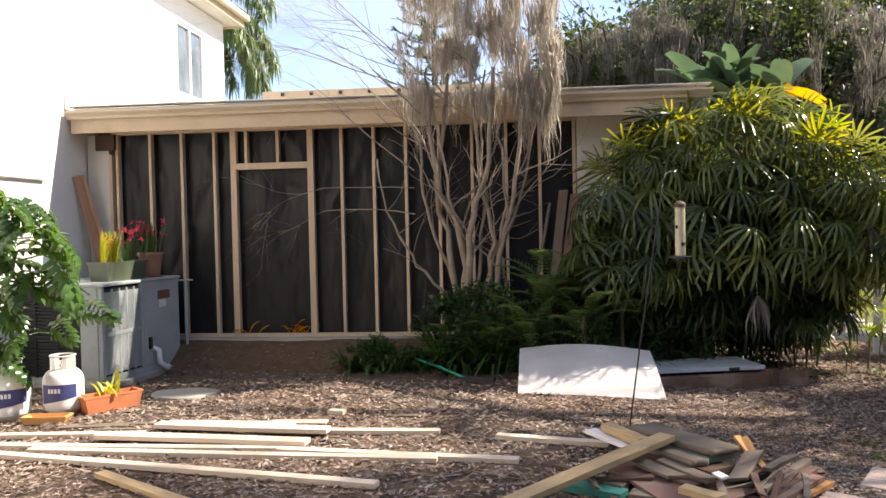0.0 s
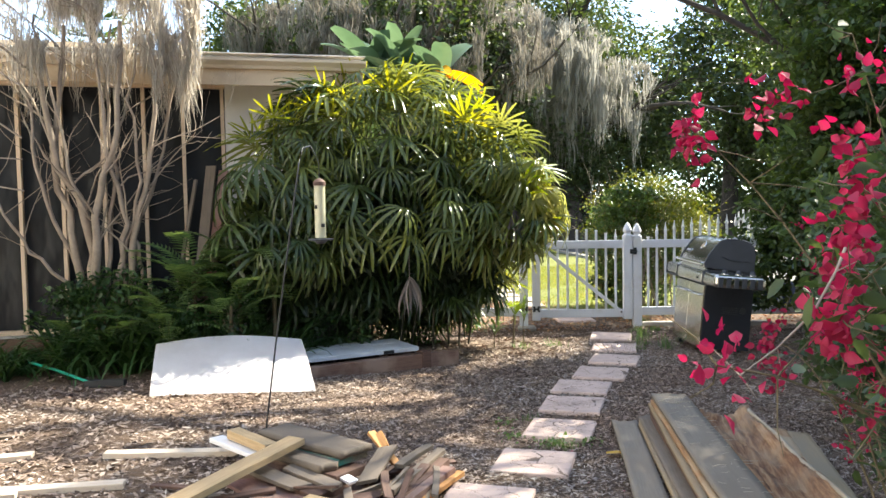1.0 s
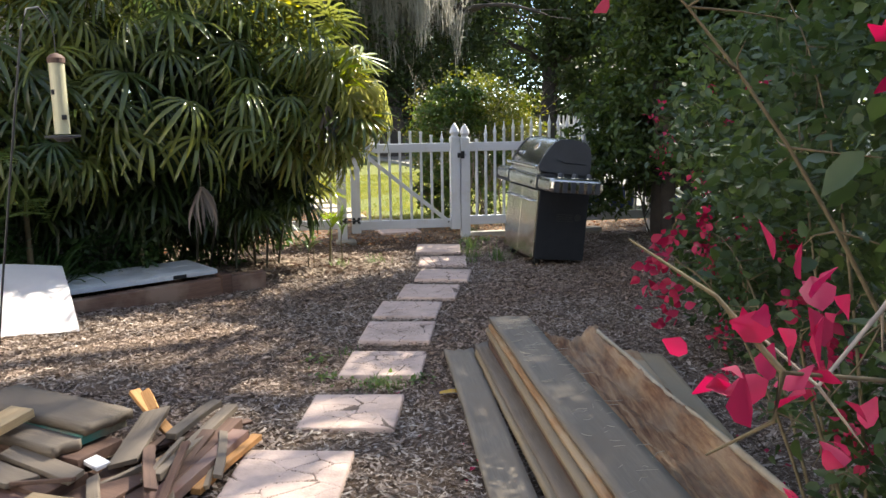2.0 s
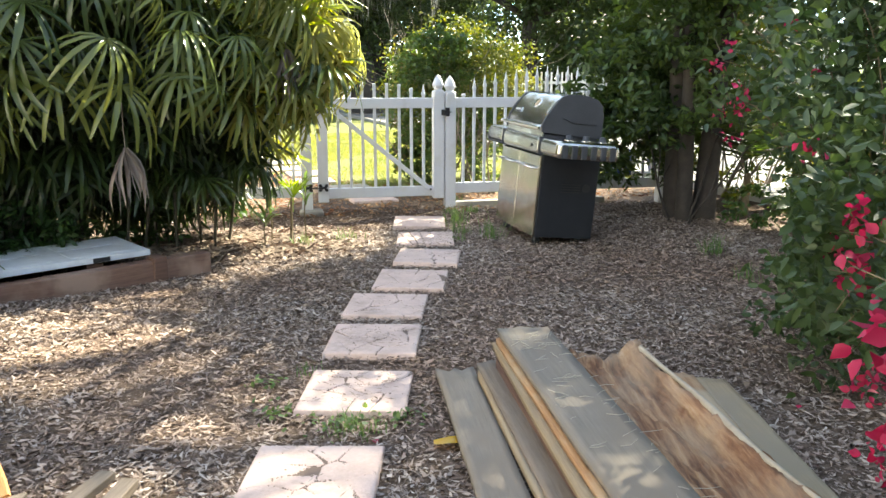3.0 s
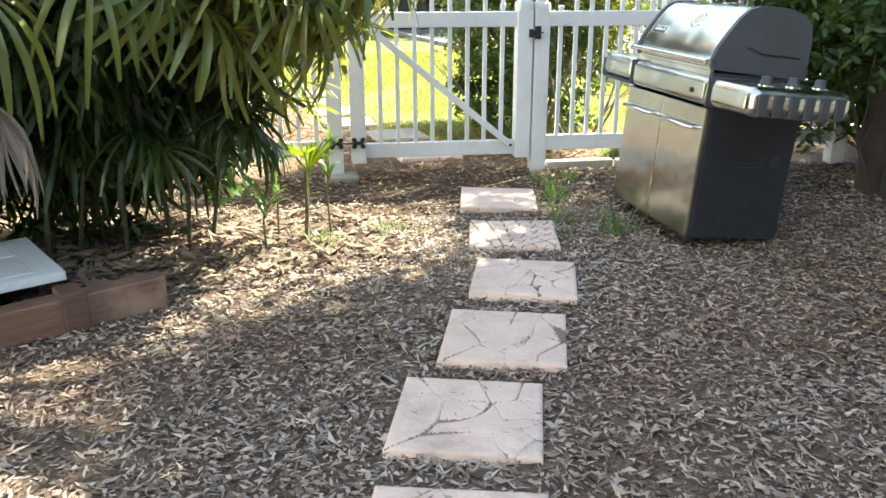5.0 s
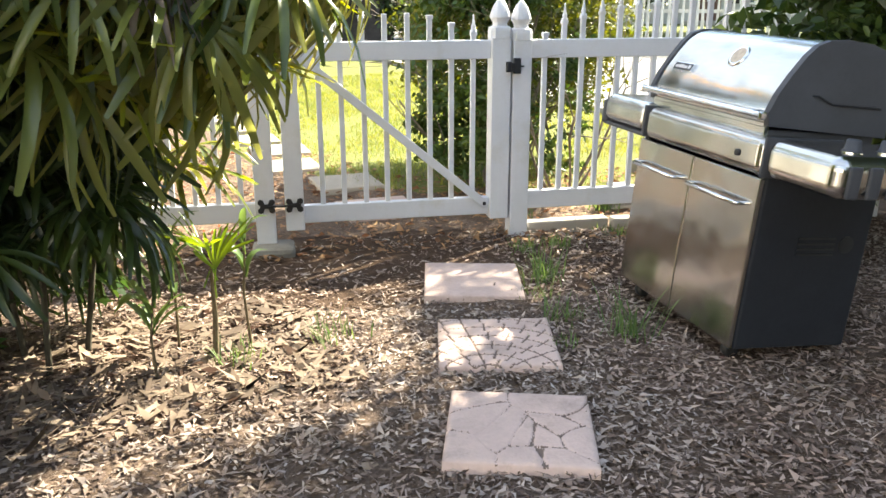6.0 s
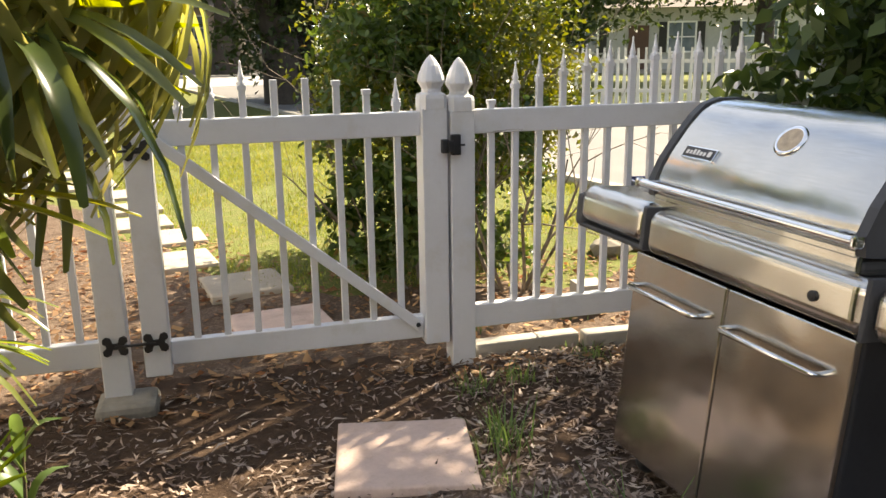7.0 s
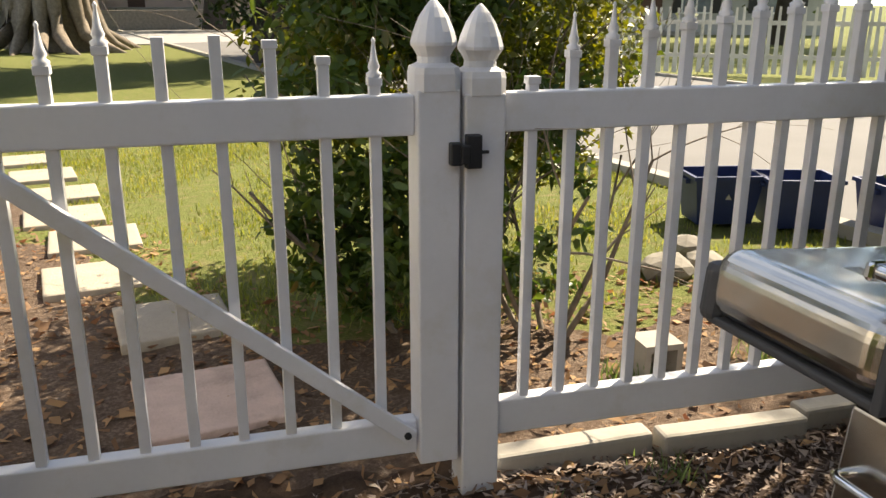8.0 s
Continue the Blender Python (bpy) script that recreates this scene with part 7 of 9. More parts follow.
    for k in range(15):
        a = -0.85 + 1.7 * (k + 0.5) / 15 + rng.normal(0, 0.05)
        L, tw, dz = rng.uniform(0.30, 0.47), rng.normal(0, 0.7), rng.normal(0, 0.035)
        side = Vector((-math.sin(a) * math.cos(tw), math.cos(a) * math.cos(tw), math.sin(tw)))
        pts = [(L * t * math.cos(a * (1 - 0.62 * t)), L * t * math.sin(a * (1 - 0.62 * t)) + 0.012 * math.sin(5 * t + k), dz * t + 0.03 * math.sin(3 * t + 2 * k) * t) for t in np.linspace(0, 1, 7)]
        g.add(*strip(pts, [0.009, 0.018, 0.024, 0.025, 0.022, 0.015, 0.003], side, 0.35))
    g.tube([(-0.3, 0, 0.05), (-0.12, 0, 0.01), (0.01, 0, 0)], [0.004, 0.0035, 0.003], 4)
    me = g.mesh("dry_leaf", M["fan_dead"])
    for (x, y, z), yw in (((3.10, 8.22, 0.98), -1.4), ((4.35, 8.45, 1.65), -1.2)):
        d = Vector((math.cos(yw) * 0.16, math.sin(yw) * 0.16, -0.97))
        m = aim((x, y, z), d)
        link("dry_leaf", me, c, "grey-brown withered fan leaf hanging down", m=inv @ m)


# darker copy of the fan leaf, the clump's inner shade put into it
M["fan_shaded"] = leaf("fan_palm_leaf_shaded", (0.012, 0.027, 0.009), (0.022, 0.046, 0.014), (0.05, 0.075, 0.02), 0.36, 0.3, island=True, spread=0.7)
make_palm_clump()


def make_sapling():
    rng = np.random.default_rng(31)
    s = empty("palm_seedling", 4.53, 9.05, G(4.53, 9.05), 0, "young fan palm seedling glowing in the sun", "palm")
    g = Heap()
    g.tube([(0, 0, -0.02), (0.01, -0.02, 0.2), (0.0, -0.06, 0.42)], [0.013, 0.011, 0.008], 6)
    link("cane", g.mesh("cane", M["stem"], True), s)
    for k, (a, el) in enumerate(((-1.2, 1.25), (0.3, 0.75), (2.6, 0.9), (-2.3, 0.6))):
        V, F = fan_arrays(rng, 6, 0.20, 0.12, 0.12, 0.9)
        p = (0.03 * math.cos(a), -0.06 + 0.03 * math.sin(a), 0.42 + 0.03 * k)
        link("leaf", fast("leaf", V, F, M["brom_leaf"]), s, m=aim(p, (math.cos(a) * math.cos(el), math.sin(a) * math.cos(el), math.sin(el))))
    # lance-leaved shoots round its foot
    for x, y, h, n in ((4.70, 9.10, 0.50, 6), (4.28, 8.98, 0.34, 8), (4.42, 9.22, 0.46, 8)):
        z = G(x, y)
        t = empty("shoot", x, y, z, rng.uniform(0, 360), "green lance-leaved shoot under the palm clump", "plant", "shoots under the palm clump")
        g = Heap()
        g.tube([(0, 0, -0.02), (0.02, 0.0, h * 0.5), (0.01, 0.02, h)], [0.007, 0.006, 0.004], 5)
        link("stem", g.mesh("stem", M["stem"], True), t)
        for j in range(n):
            a, el = j * 2.4 + rng.normal(0, 0.3), rng.uniform(0.1, 0.8)
            V, F = blade_arrays(rng, rng.uniform(0.16, 0.27), rng.uniform(0.03, 0.05), rng.uniform(0.5, 1.0))
            link("leaf", fast("leaf", V, F, M["fern"]), t, m=aim((0.01, 0.01, h * rng.uniform(0.55, 1.0)), (math.cos(a) * math.cos(el), math.sin(a) * math.cos(el), math.sin(el))))


M["brom_leaf"] = leaf("young_palm_leaf", (0.05, 0.115, 0.018), (0.085, 0.17, 0.025), (0.15, 0.24, 0.035), 0.45, 0.35, island=False)
make_sapling()


# ---- planting along the wall ----
def make_underplanting():
    rng = np.random.default_rng(41)
    forms = [tip_arrays(rng, rng.uniform(0.5, 0.75), 15, 0.17, rng.uniform(0.35, 0.7)) for _ in range(5)]
    meshes = [fast("frond", V, F, M["fern"]) for V, F in forms]
    for x, y, n, zb, sc in ((0.95, 8.62, 18, 1.1, 1.0), (1.40, 8.68, 18, 1.2, 1.0), (1.75, 8.72, 10, 0.9, 0.9), (0.35, 8.55, 11, 0.55, 0.85), (-0.2, 8.75, 9, 0.4, 0.7), (0.72, 8.45, 11, 0.55, 0.85), (1.30, 8.40, 12, 0.65, 0.85)):
        z = G(x, y)
        t = empty("fern", x, y, z, rng.uniform(0, 360), "arching green feather-leaved fern by the wall", "fern", "ferns by the wall")
        for k in range(n):
            a, el = k * 2.4 + rng.normal(0, 0.2), rng.uniform(0.3, 1.0)
            h = zb * rng.uniform(0.55, 1.0)
            link("frond", meshes[int(rng.integers(0, 5))], t, m=aim((0.04 * math.cos(a), 0.04 * math.sin(a), h), (math.cos(a) * math.cos(el), math.sin(a) * math.cos(el), math.sin(el))) @ Matrix.Scale(sc, 4))
        g = Heap()
        g.tube([(0, 0, -0.03), (0, 0, zb)], [0.03, 0.02], 6)
        link("crown_stem", g.mesh("crown_stem", M["stem"], True), t)
    for k in range(46):
        x = rng.uniform(-1.5, 1.95) if k < 38 else rng.uniform(-0.25, 0.6)
        y = rng.uniform(8.5, 8.85) if x > 0.3 else (rng.uniform(8.62, 8.9) if k < 38 else rng.uniform(8.5, 8.65))
        z = G(x, y)
        big = 0.80 if x > -0.5 else 0.46
        t = empty("strap_leaf_plant", x, y, z, rng.uniform(0, 360), "dark green strap-leaved plant in the border", "plant", "strap-leaved border plants")
        for j in range(16):
            a = j * 2.4 + rng.normal(0, 0.3)
            L = big * rng.uniform(0.6, 1.15)
            V, F = blade_arrays(rng, L, rng.uniform(0.022, 0.04), rng.uniform(0.5, 1.25))
            hx = Matrix.Rotation(a, 4, 'Z') @ Matrix.Rotation(-rng.uniform(0.1, 0.6), 4, 'Y')
            link("blade", fast("blade", V, F, M["strap"]), t, m=Matrix.Translation((0.02 * math.cos(a), 0.02 * math.sin(a), 0)) @ hx)
    # dense low growth that fills the border
    for nm, blobs, n, L in (("border_shrub", [(0.2, 8.75, 0.6, 0.8, 0.25, 0.5), (1.1, 8.6, 0.6, 0.7, 0.22, 0.5)], 7000, 0.085), ("border_shrub", [(-0.95, 8.8, 0.32, 0.5, 0.2, 0.2)], 1400, 0.07), ("border_shrub", [(2.3, 9.1, 0.4, 0.8, 0.2, 0.35), (3.5, 9.5, 0.35, 0.8, 0.15, 0.3)], 2800, 0.09)):
        P = blob_points(rng, blobs, n)
        P[:, 2] = np.maximum(P[:, 2], gz(P[:, 0], P[:, 1]) + 0.01)
        P = P[(P[:, 1] < 9.4 + 0.4 * (P[:, 0] > 2.8)) & ((P[:, 0] < 1.6) | (P[:, 1] > 8.7 + 0.45 * (P[:, 0] > 2.8)))]
        ob = new(nm, fast(nm, *leaves(rng, P, L, L * 0.38), M["strap"]))
        tagged(ob, "low dark green leafy growth in the border", "shrub", kind="stuff")


make_underplanting()


# ---- bare tree with moss ----
def moss_strands(hp, rng, p, n, length, spread, width=0.010):
    """A beard of moss: many thin curling strands that draw together as they hang."""
    k = 7
    t = np.linspace(0, 1, k)[None, :, None]
    o = rng.normal(0, spread, (n, 1, 3)) * np.array([1, 1, 0.5])
    L = (length * rng.uniform(0.25, 1.1, n) * np.exp(-0.25 * (np.hypot(o[:, 0, 0], o[:, 0, 1]) / spread) ** 2))[:, None, None]
    curl = np.cumsum(rng.normal(0, 1, (n, k, 3)) * np.array([1, 1, 0.3]), 1) * (0.022 * (L + 0.2))
    c = np.array(p) + o * (1 - 0.55 * t) + curl * np.minimum(1, 3 * t)
    c[..., 2] -= (t * L)[..., 0]
    a = rng.uniform(0, np.pi, n)
    w = np.array([0.5, 1.0, 1.15, 1.0, 0.8, 0.5, 0.12])[None, :] * rng.uniform(0.4, 1.4, (n, k)) * width
    s = np.stack([np.cos(a), np.sin(a), np.zeros(n)], 1)[:, None, :] * w[..., None]
    V = np.stack([c - s, c + s], 2).reshape(-1, 3)
    i = (np.arange(n)[:, None] * 2 * k + 2 * np.arange(k - 1)[None, :]).ravel()
    hp.add(V, np.stack([i, i + 1, i + 3, i + 2], 1))


def grow(hp, rng, p, d, length, r, depth, ends, up=0.25, spread=0.5, kids=(2, 4), wob=0.10):
    """A limb and, from it, smaller ones."""
    pts, rad = [Vector(p)], [r]
    n = 5
    d = Vector(d).normalized()
    for i in range(n):
        d = (d + Vector(rng.normal(0, wob, 3)) + Vector((0, 0, up * 0.12))).normalized()
        pts.append(pts[-1] + d * length / n)
        rad.append(r * (1 - 0.55 * (i + 1) / n))
    hp.tube(pts, rad, 7 if r > 0.02 else 4)
    ends.append((pts[-1], d, depth))
    if depth <= 0:
        return
    for _ in range(int(rng.integers(*kids))):
        i = int(rng.integers(2, n + 1))
        side = Vector(rng.normal(0, 1, 3))
        side = (side - d * side.dot(d)).normalized()
        grow(hp, rng, pts[i], d + side * spread * rng.uniform(0.6, 1.3), length * rng.uniform(0.5, 0.8), rad[i] * rng.uniform(0.5, 0.75), depth - 1, ends, up, spread, kids, wob)


def make_myrtle():
    rng = np.random.default_rng(52)
    t = empty("bare_tree", -0.02, 8.9, G(-0.02, 8.9) - 0.12, 0, "leafless many-stemmed tree hung with grey moss", "tree")
    ends = []
    # main stems: across and up, from a shared foot; they fork about a metre up
    stems = [((0.0, 0.0), (0.02, 0.9), (-0.02, 1.6), (-0.28, 2.2), (-0.45, 3.6)), ((0.05, 0.0), (0.06, 0.9), (0.06, 1.6), (0.30, 2.4), (0.38, 3.7)), ((-0.05, 0.0), (-0.14, 1.2), (-0.30, 2.1), (-0.22, 2.7), (-0.1, 3.6)),
             ((0.24, 0.0), (0.33, 0.9), (0.42, 1.5), (0.60, 2.2), (0.75, 3.6)), ((0.22, 0.0), (0.20, 0.9), (0.34, 1.5), (0.20, 2.2), (0.05, 3.8)), ((0.42, 0.0), (0.45, 0.9), (0.40, 1.4), (0.70, 2.2), (0.85, 3.2)),
             ((0.0, 0.7), (-0.28, 1.0), (-0.62, 1.35), (-0.85, 1.9), (-1.0, 2.6)), ((-0.04, 0.6), (-0.20, 1.25), (-0.42, 1.9), (-0.50, 2.6), (-0.55, 3.5)), ((0.10, 0.5), (0.02, 1.3), (-0.12, 2.0), (-0.30, 3.0), (-0.4, 3.6)), ((0.12, 0.3), (0.16, 1.2), (0.24, 2.0), (0.18, 2.8), (0.28, 3.6)), ((0.30, 0.4), (0.30, 1.2), (0.48, 1.9), (0.42, 2.7), (0.55, 3.6))]
    for k, line in enumerate(stems):
        r0 = 1.3 * (0.046, 0.042, 0.034, 0.036, 0.03, 0.022, 0.017, 0.02, 0.018, 0.02, 0.018)[k]
        yo = rng.uniform(-0.15, 0.15)
        P = []
        for i in range(len(line) - 1):
            for q in range(4):
                f = (i + q / 4) / (len(line) - 1)
                a, b = Vector((line[i][0] * 1.03, (yo - 0.35) * f, line[i][1] * 1.03)), Vector((line[i + 1][0] * 1.03, (yo - 0.35) * f, line[i + 1][1] * 1.03))
                P.append(a.lerp(b, q / 4) + Vector(rng.normal(0, 0.018, 3)))
        hp = Heap()
        hp.tube(P, list(np.linspace(r0, r0 * 0.4, len(P))), 8)
        for i in range(6, len(P), 2):
            grow(hp, rng, P[i], (rng.normal(0, 0.75), rng.normal(-0.1, 0.3), 0.9), rng.uniform(0.4, 1.0), r0 * 0.24, 1, ends, 0.2, 0.8, (1, 4), 0.16)
        link("stem", hp.mesh("stem", M["myrtle"], True), t)
    for sx, z, L, r in ((-0.9, 2.4, 1.5, 0.009), (-0.8, 2.9, 1.6, 0.010), (-1.0, 1.9, 1.2, 0.008), (-0.7, 3.3, 1.8, 0.009), (-0.95, 2.2, 1.3, 0.007), (0.7, 2.3, 0.8, 0.008), (-0.6, 3.4, 1.5, 0.007), (-0.8, 3.6, 1.4, 0.007), (-0.45, 3.5, 1.5, 0.006), (-0.9, 3.2, 1.4, 0.007), (-0.7, 3.7, 1.2, 0.006), (-1.0, 3.5, 1.3, 0.006)):
        hp = Heap()
        grow(hp, rng, (-0.55 if sx < 0 else 0.6, -0.3, z), (sx, rng.normal(0, 0.15), rng.uniform(0.2, 0.7)), L, r, 3, ends, -0.2, 0.6, (2, 5), 0.10)
        link("branch", hp.mesh("branch", M["twig"]), t, "thin pale arching branch")
    m = Heap()
    hang = [e[0] for e in ends if e[0].z > 2.7 and -0.55 < e[0].x < 1.0]
    for p in hang:
        if rng.uniform() < 0.30:
            moss_strands(m, rng, p, int(rng.integers(25, 60)), rng.uniform(0.15, 0.6), rng.uniform(0.03, 0.07), 0.0042)
    # heavy beards gathered on the upper limbs, more on the street side
    for _ in range(92):
        x = 1.02 - 1.75 * rng.uniform() ** 1.1
        p = (x, rng.uniform(-0.6, -0.05), rng.uniform(3.25, 5.0) - 0.1 * x)
        moss_strands(m, rng, p, int(rng.integers(40, 130)), rng.uniform(0.15, 0.9), rng.uniform(0.03, 0.11), 0.0046)
    for px, pz, L in ((0.98, 3.15, 0.85), (1.02, 3.4, 0.9), (0.9, 3.0, 0.5), (0.80, 3.3, 0.7), (1.05, 3.7, 0.9), (0.62, 3.25, 0.5)):
        moss_strands(m, rng, (px, -0.4, pz + 0.1), 150, L, 0.06, 0.0046)
    k = link("moss", m.mesh("moss", M["moss"]), t, "grey-tan hanging Spanish moss")
    k["kind"] = "stuff"


make_myrtle()


# ---- flowering vine beside the path ----
def bracts(rng, C, size):
    """Rounded, cupped papery bracts in all directions."""
    n = len(C)
    d = rng.normal(0, 1, (n, 3))
    d /= np.linalg.norm(d, axis=1, keepdims=True)
    s = np.cross(d, rng.normal(0, 1, (n, 3)))
    s /= np.linalg.norm(s, axis=1, keepdims=True)
    up = np.cross(s, d)
    L = (size * rng.uniform(0.6, 1.3, n))[:, None]
    shape = ((0.0, 0.0, 0.0), (0.20, 0.30, 0.12), (0.52, 0.40, 0.20), (1.08, 0.03, 0.02), (1.08, -0.03, 0.02), (0.52, -0.40, 0.20), (0.20, -0.30, 0.12), (0.5, 0.0, 0.02))
    V = np.stack([C + d * L * a + s * L * b + up * L * h for a, b, h in shape], 1).reshape(-1, 3)
    i = 8 * np.arange(n)[:, None]
    return V, np.concatenate([i + np.array(q) for q in ((0, 7, 2, 1), (7, 4, 3, 2), (0, 6, 5, 7), (7, 5, 4, 3))])


def make_vine():
    rng = np.random.default_rng(61)
    v = empty("flowering_vine", 3.6, 2.0, G(3.6, 2.0), 0, "sprawling thorny vine with clusters of magenta-red bracts", "bush")
    inv = np.array([3.6, 2.0, G(3.6, 2.0)])
    hp = Heap()
    canes = [((3.6, 1.8), (2.72, 2.42, 2.0)), ((3.5, 1.7), (2.62, 1.62, 1.60)), ((3.6, 1.7), (2.82, 1.76, 1.78)), ((3.5, 1.6), (2.20, 1.47, 1.40)), ((3.7, 2.0), (3.1, 2.1, 2.25)), ((3.7, 2.2), (3.5, 2.45, 1.05)), ((3.8, 2.4), (4.1, 3.1, 2.0)), ((3.9, 2.6), (4.40, 3.66, 1.05)), ((4.0, 2.6), (4.5, 3.4, 1.9)), ((3.8, 2.5), (3.52, 3.02, 1.12)), ((3.5, 1.6), (2.48, 1.45, 1.50)), ((4.2, 2.8), (4.5, 3.85, 0.9))]
    tips = []
    for (bx, by), tip in canes:
        a, b = Vector((bx, by, 0.0)), Vector(tip)
        mid = (a + b) / 2 + Vector((rng.normal(0, 0.1), rng.normal(0, 0.1), 0.55))
        pts = [a * (1 - t) ** 2 + mid * 2 * t * (1 - t) + b * t * t for t in np.linspace(0, 1, 12)]
        hp.tube([np.array(p) - inv for p in pts], list(np.linspace(0.008, 0.0018, 12)), 5)
        tips.append(pts)
        for i in range(4, 12):
            for _ in range(2):
                d = Vector(rng.normal(0, 1, 3)).normalized()
                q = pts[i] + d * rng.uniform(0.06, 0.22)
                hp.tube([np.array(pts[i]) - inv, np.array((pts[i] + q) / 2) + rng.normal(0, 0.01, 3) - inv, np.array(q) - inv], [0.003, 0.002, 0.001], 4)
    link("cane", hp.mesh("cane", M["stem"]), v, "thin thorny stems")
    # leaves along the canes and through the mass
    P = [np.array(p) + rng.normal(0, 0.07, 3) for pts in tips for p in pts[4:] for _ in range(4)]
    mass = blob_points(rng, [(4.15, 2.35, 0.65, 0.40, 0.45, 0.50), (3.85, 1.75, 1.45, 0.62, 0.50, 0.65), (4.3, 2.75, 1.55, 0.50, 0.60, 0.55), (3.45, 1.45, 1.95, 0.50, 0.40, 0.35), (4.55, 3.35, 0.9, 0.42, 0.40, 0.6), (4.0, 1.2, 0.9, 0.7, 0.5, 0.8), (4.62, 3.9, 1.05, 0.32, 0.28, 0.5), (4.95, 4.2, 1.6, 0.35, 0.35, 0.5)], 15000, 0.3, 0.45)
    mass = mass[mass[:, 2] > np.where(mass[:, 1] > 3.1, 0.25, 0.04)]
    P = np.concatenate([np.array(P), mass])

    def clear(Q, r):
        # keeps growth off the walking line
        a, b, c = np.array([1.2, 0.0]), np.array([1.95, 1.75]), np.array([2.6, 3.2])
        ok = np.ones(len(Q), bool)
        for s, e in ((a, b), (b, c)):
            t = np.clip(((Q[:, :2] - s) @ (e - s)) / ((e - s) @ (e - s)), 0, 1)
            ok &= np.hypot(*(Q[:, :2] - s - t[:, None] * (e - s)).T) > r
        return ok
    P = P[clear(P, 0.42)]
    # trimmed along sight lines from camera spot (1.43, 0.5), over planks and path's start
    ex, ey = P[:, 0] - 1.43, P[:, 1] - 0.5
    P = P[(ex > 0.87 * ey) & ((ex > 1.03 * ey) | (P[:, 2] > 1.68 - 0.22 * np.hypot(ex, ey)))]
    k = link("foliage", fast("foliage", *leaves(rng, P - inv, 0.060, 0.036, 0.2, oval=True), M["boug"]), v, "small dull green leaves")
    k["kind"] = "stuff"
    # bract clusters: along the arching cane, down the hanging ones, and low on the tips
    spots = [(2.20, 1.47, 1.45), (2.16, 1.45, 1.37), (2.23, 1.48, 1.36), (2.47, 1.46, 1.50), (2.53, 1.50, 1.46), (2.50, 1.47, 1.43), (2.56, 1.50, 1.52), (2.72, 2.42, 2.0), (2.70, 2.36, 1.95), (2.69, 2.34, 1.90), (2.78, 2.12, 2.03), (2.84, 2.05, 2.03), (2.95, 1.92, 2.08), (3.0, 1.82, 2.12),
             (2.80, 1.76, 1.92), (2.80, 1.78, 1.84), (2.82, 1.74, 1.78), (2.76, 1.70, 1.73), (2.70, 1.66, 1.68), (2.66, 1.64, 1.64), (2.62, 1.62, 1.58), (2.74, 1.68, 1.62), (3.55, 2.45, 1.01), (3.52, 2.48, 1.08), (3.45, 2.36, 0.96), (3.20, 1.92, 0.82), (4.35, 3.64, 1.03), (4.42, 3.70, 0.95), (4.48, 3.77, 0.89), (4.40, 3.72, 1.10), (3.50, 3.04, 1.10), (3.55, 3.06, 1.02), (3.52, 3.0, 1.18), (3.56, 3.02, 0.95)]
    idx = rng.choice(len(mass), 26, replace=False)
    spots += [tuple(mass[i]) for i in idx if clear(mass[i:i + 1], 0.5)[0] and mass[i][2] > 0.3]
    for k, c in enumerate(spots):
        n = int(rng.integers(14, 24))
        Q = np.array(c) + rng.normal(0, 0.027, (n, 3)) * np.array([1, 1, 1.3])
        if not clear(Q, 0.28).all():
            continue
        link("bract_cluster", fast("bract_cluster", *bracts(rng, Q - inv, 0.034 if k < 34 else 0.028), M["bract"]), v, "papery magenta-red flower cluster")
    # a dead pale twig among the flowers
    hp = Heap()
    tw = [Vector(q) for q in ((2.27, 1.49, 1.37), (2.38, 1.51, 1.42), (2.48, 1.52, 1.49), (2.56, 1.54, 1.58), (2.62, 1.58, 1.63))]
    hp.tube([np.array(q) - inv for q in tw], [0.0018, 0.0025, 0.003, 0.0035, 0.004], 5)
    for q in tw[:-1] * 2:
        e = q + Vector((rng.uniform(-0.03, 0.06), rng.normal(0, 0.03), rng.uniform(-0.07, 0.06)))
        hp.tube([np.array(q) - inv, np.array((q + e) / 2) - inv, np.array(e) - inv], [0.0016, 0.0013, 0.0006], 4)
    link("twig", hp.mesh("twig", M["twig"]), v, "bare pale thorny twig")
    # fallen petals
    n = 90
    x, y = rng.uniform(3.2, 5.4, n), rng.uniform(2.2, 5.2, n)
    Q = np.stack([x, y, gz(x, y) + 0.012], 1)
    ob = new("fallen_petals", fast("fallen_petals", *leaves(rng, Q, 0.035, 0.03, 0.0, 3.0, 0.2), M["bract"]))
    tagged(ob, "fallen magenta petals on the mulch", "petals", kind="stuff")


make_vine()


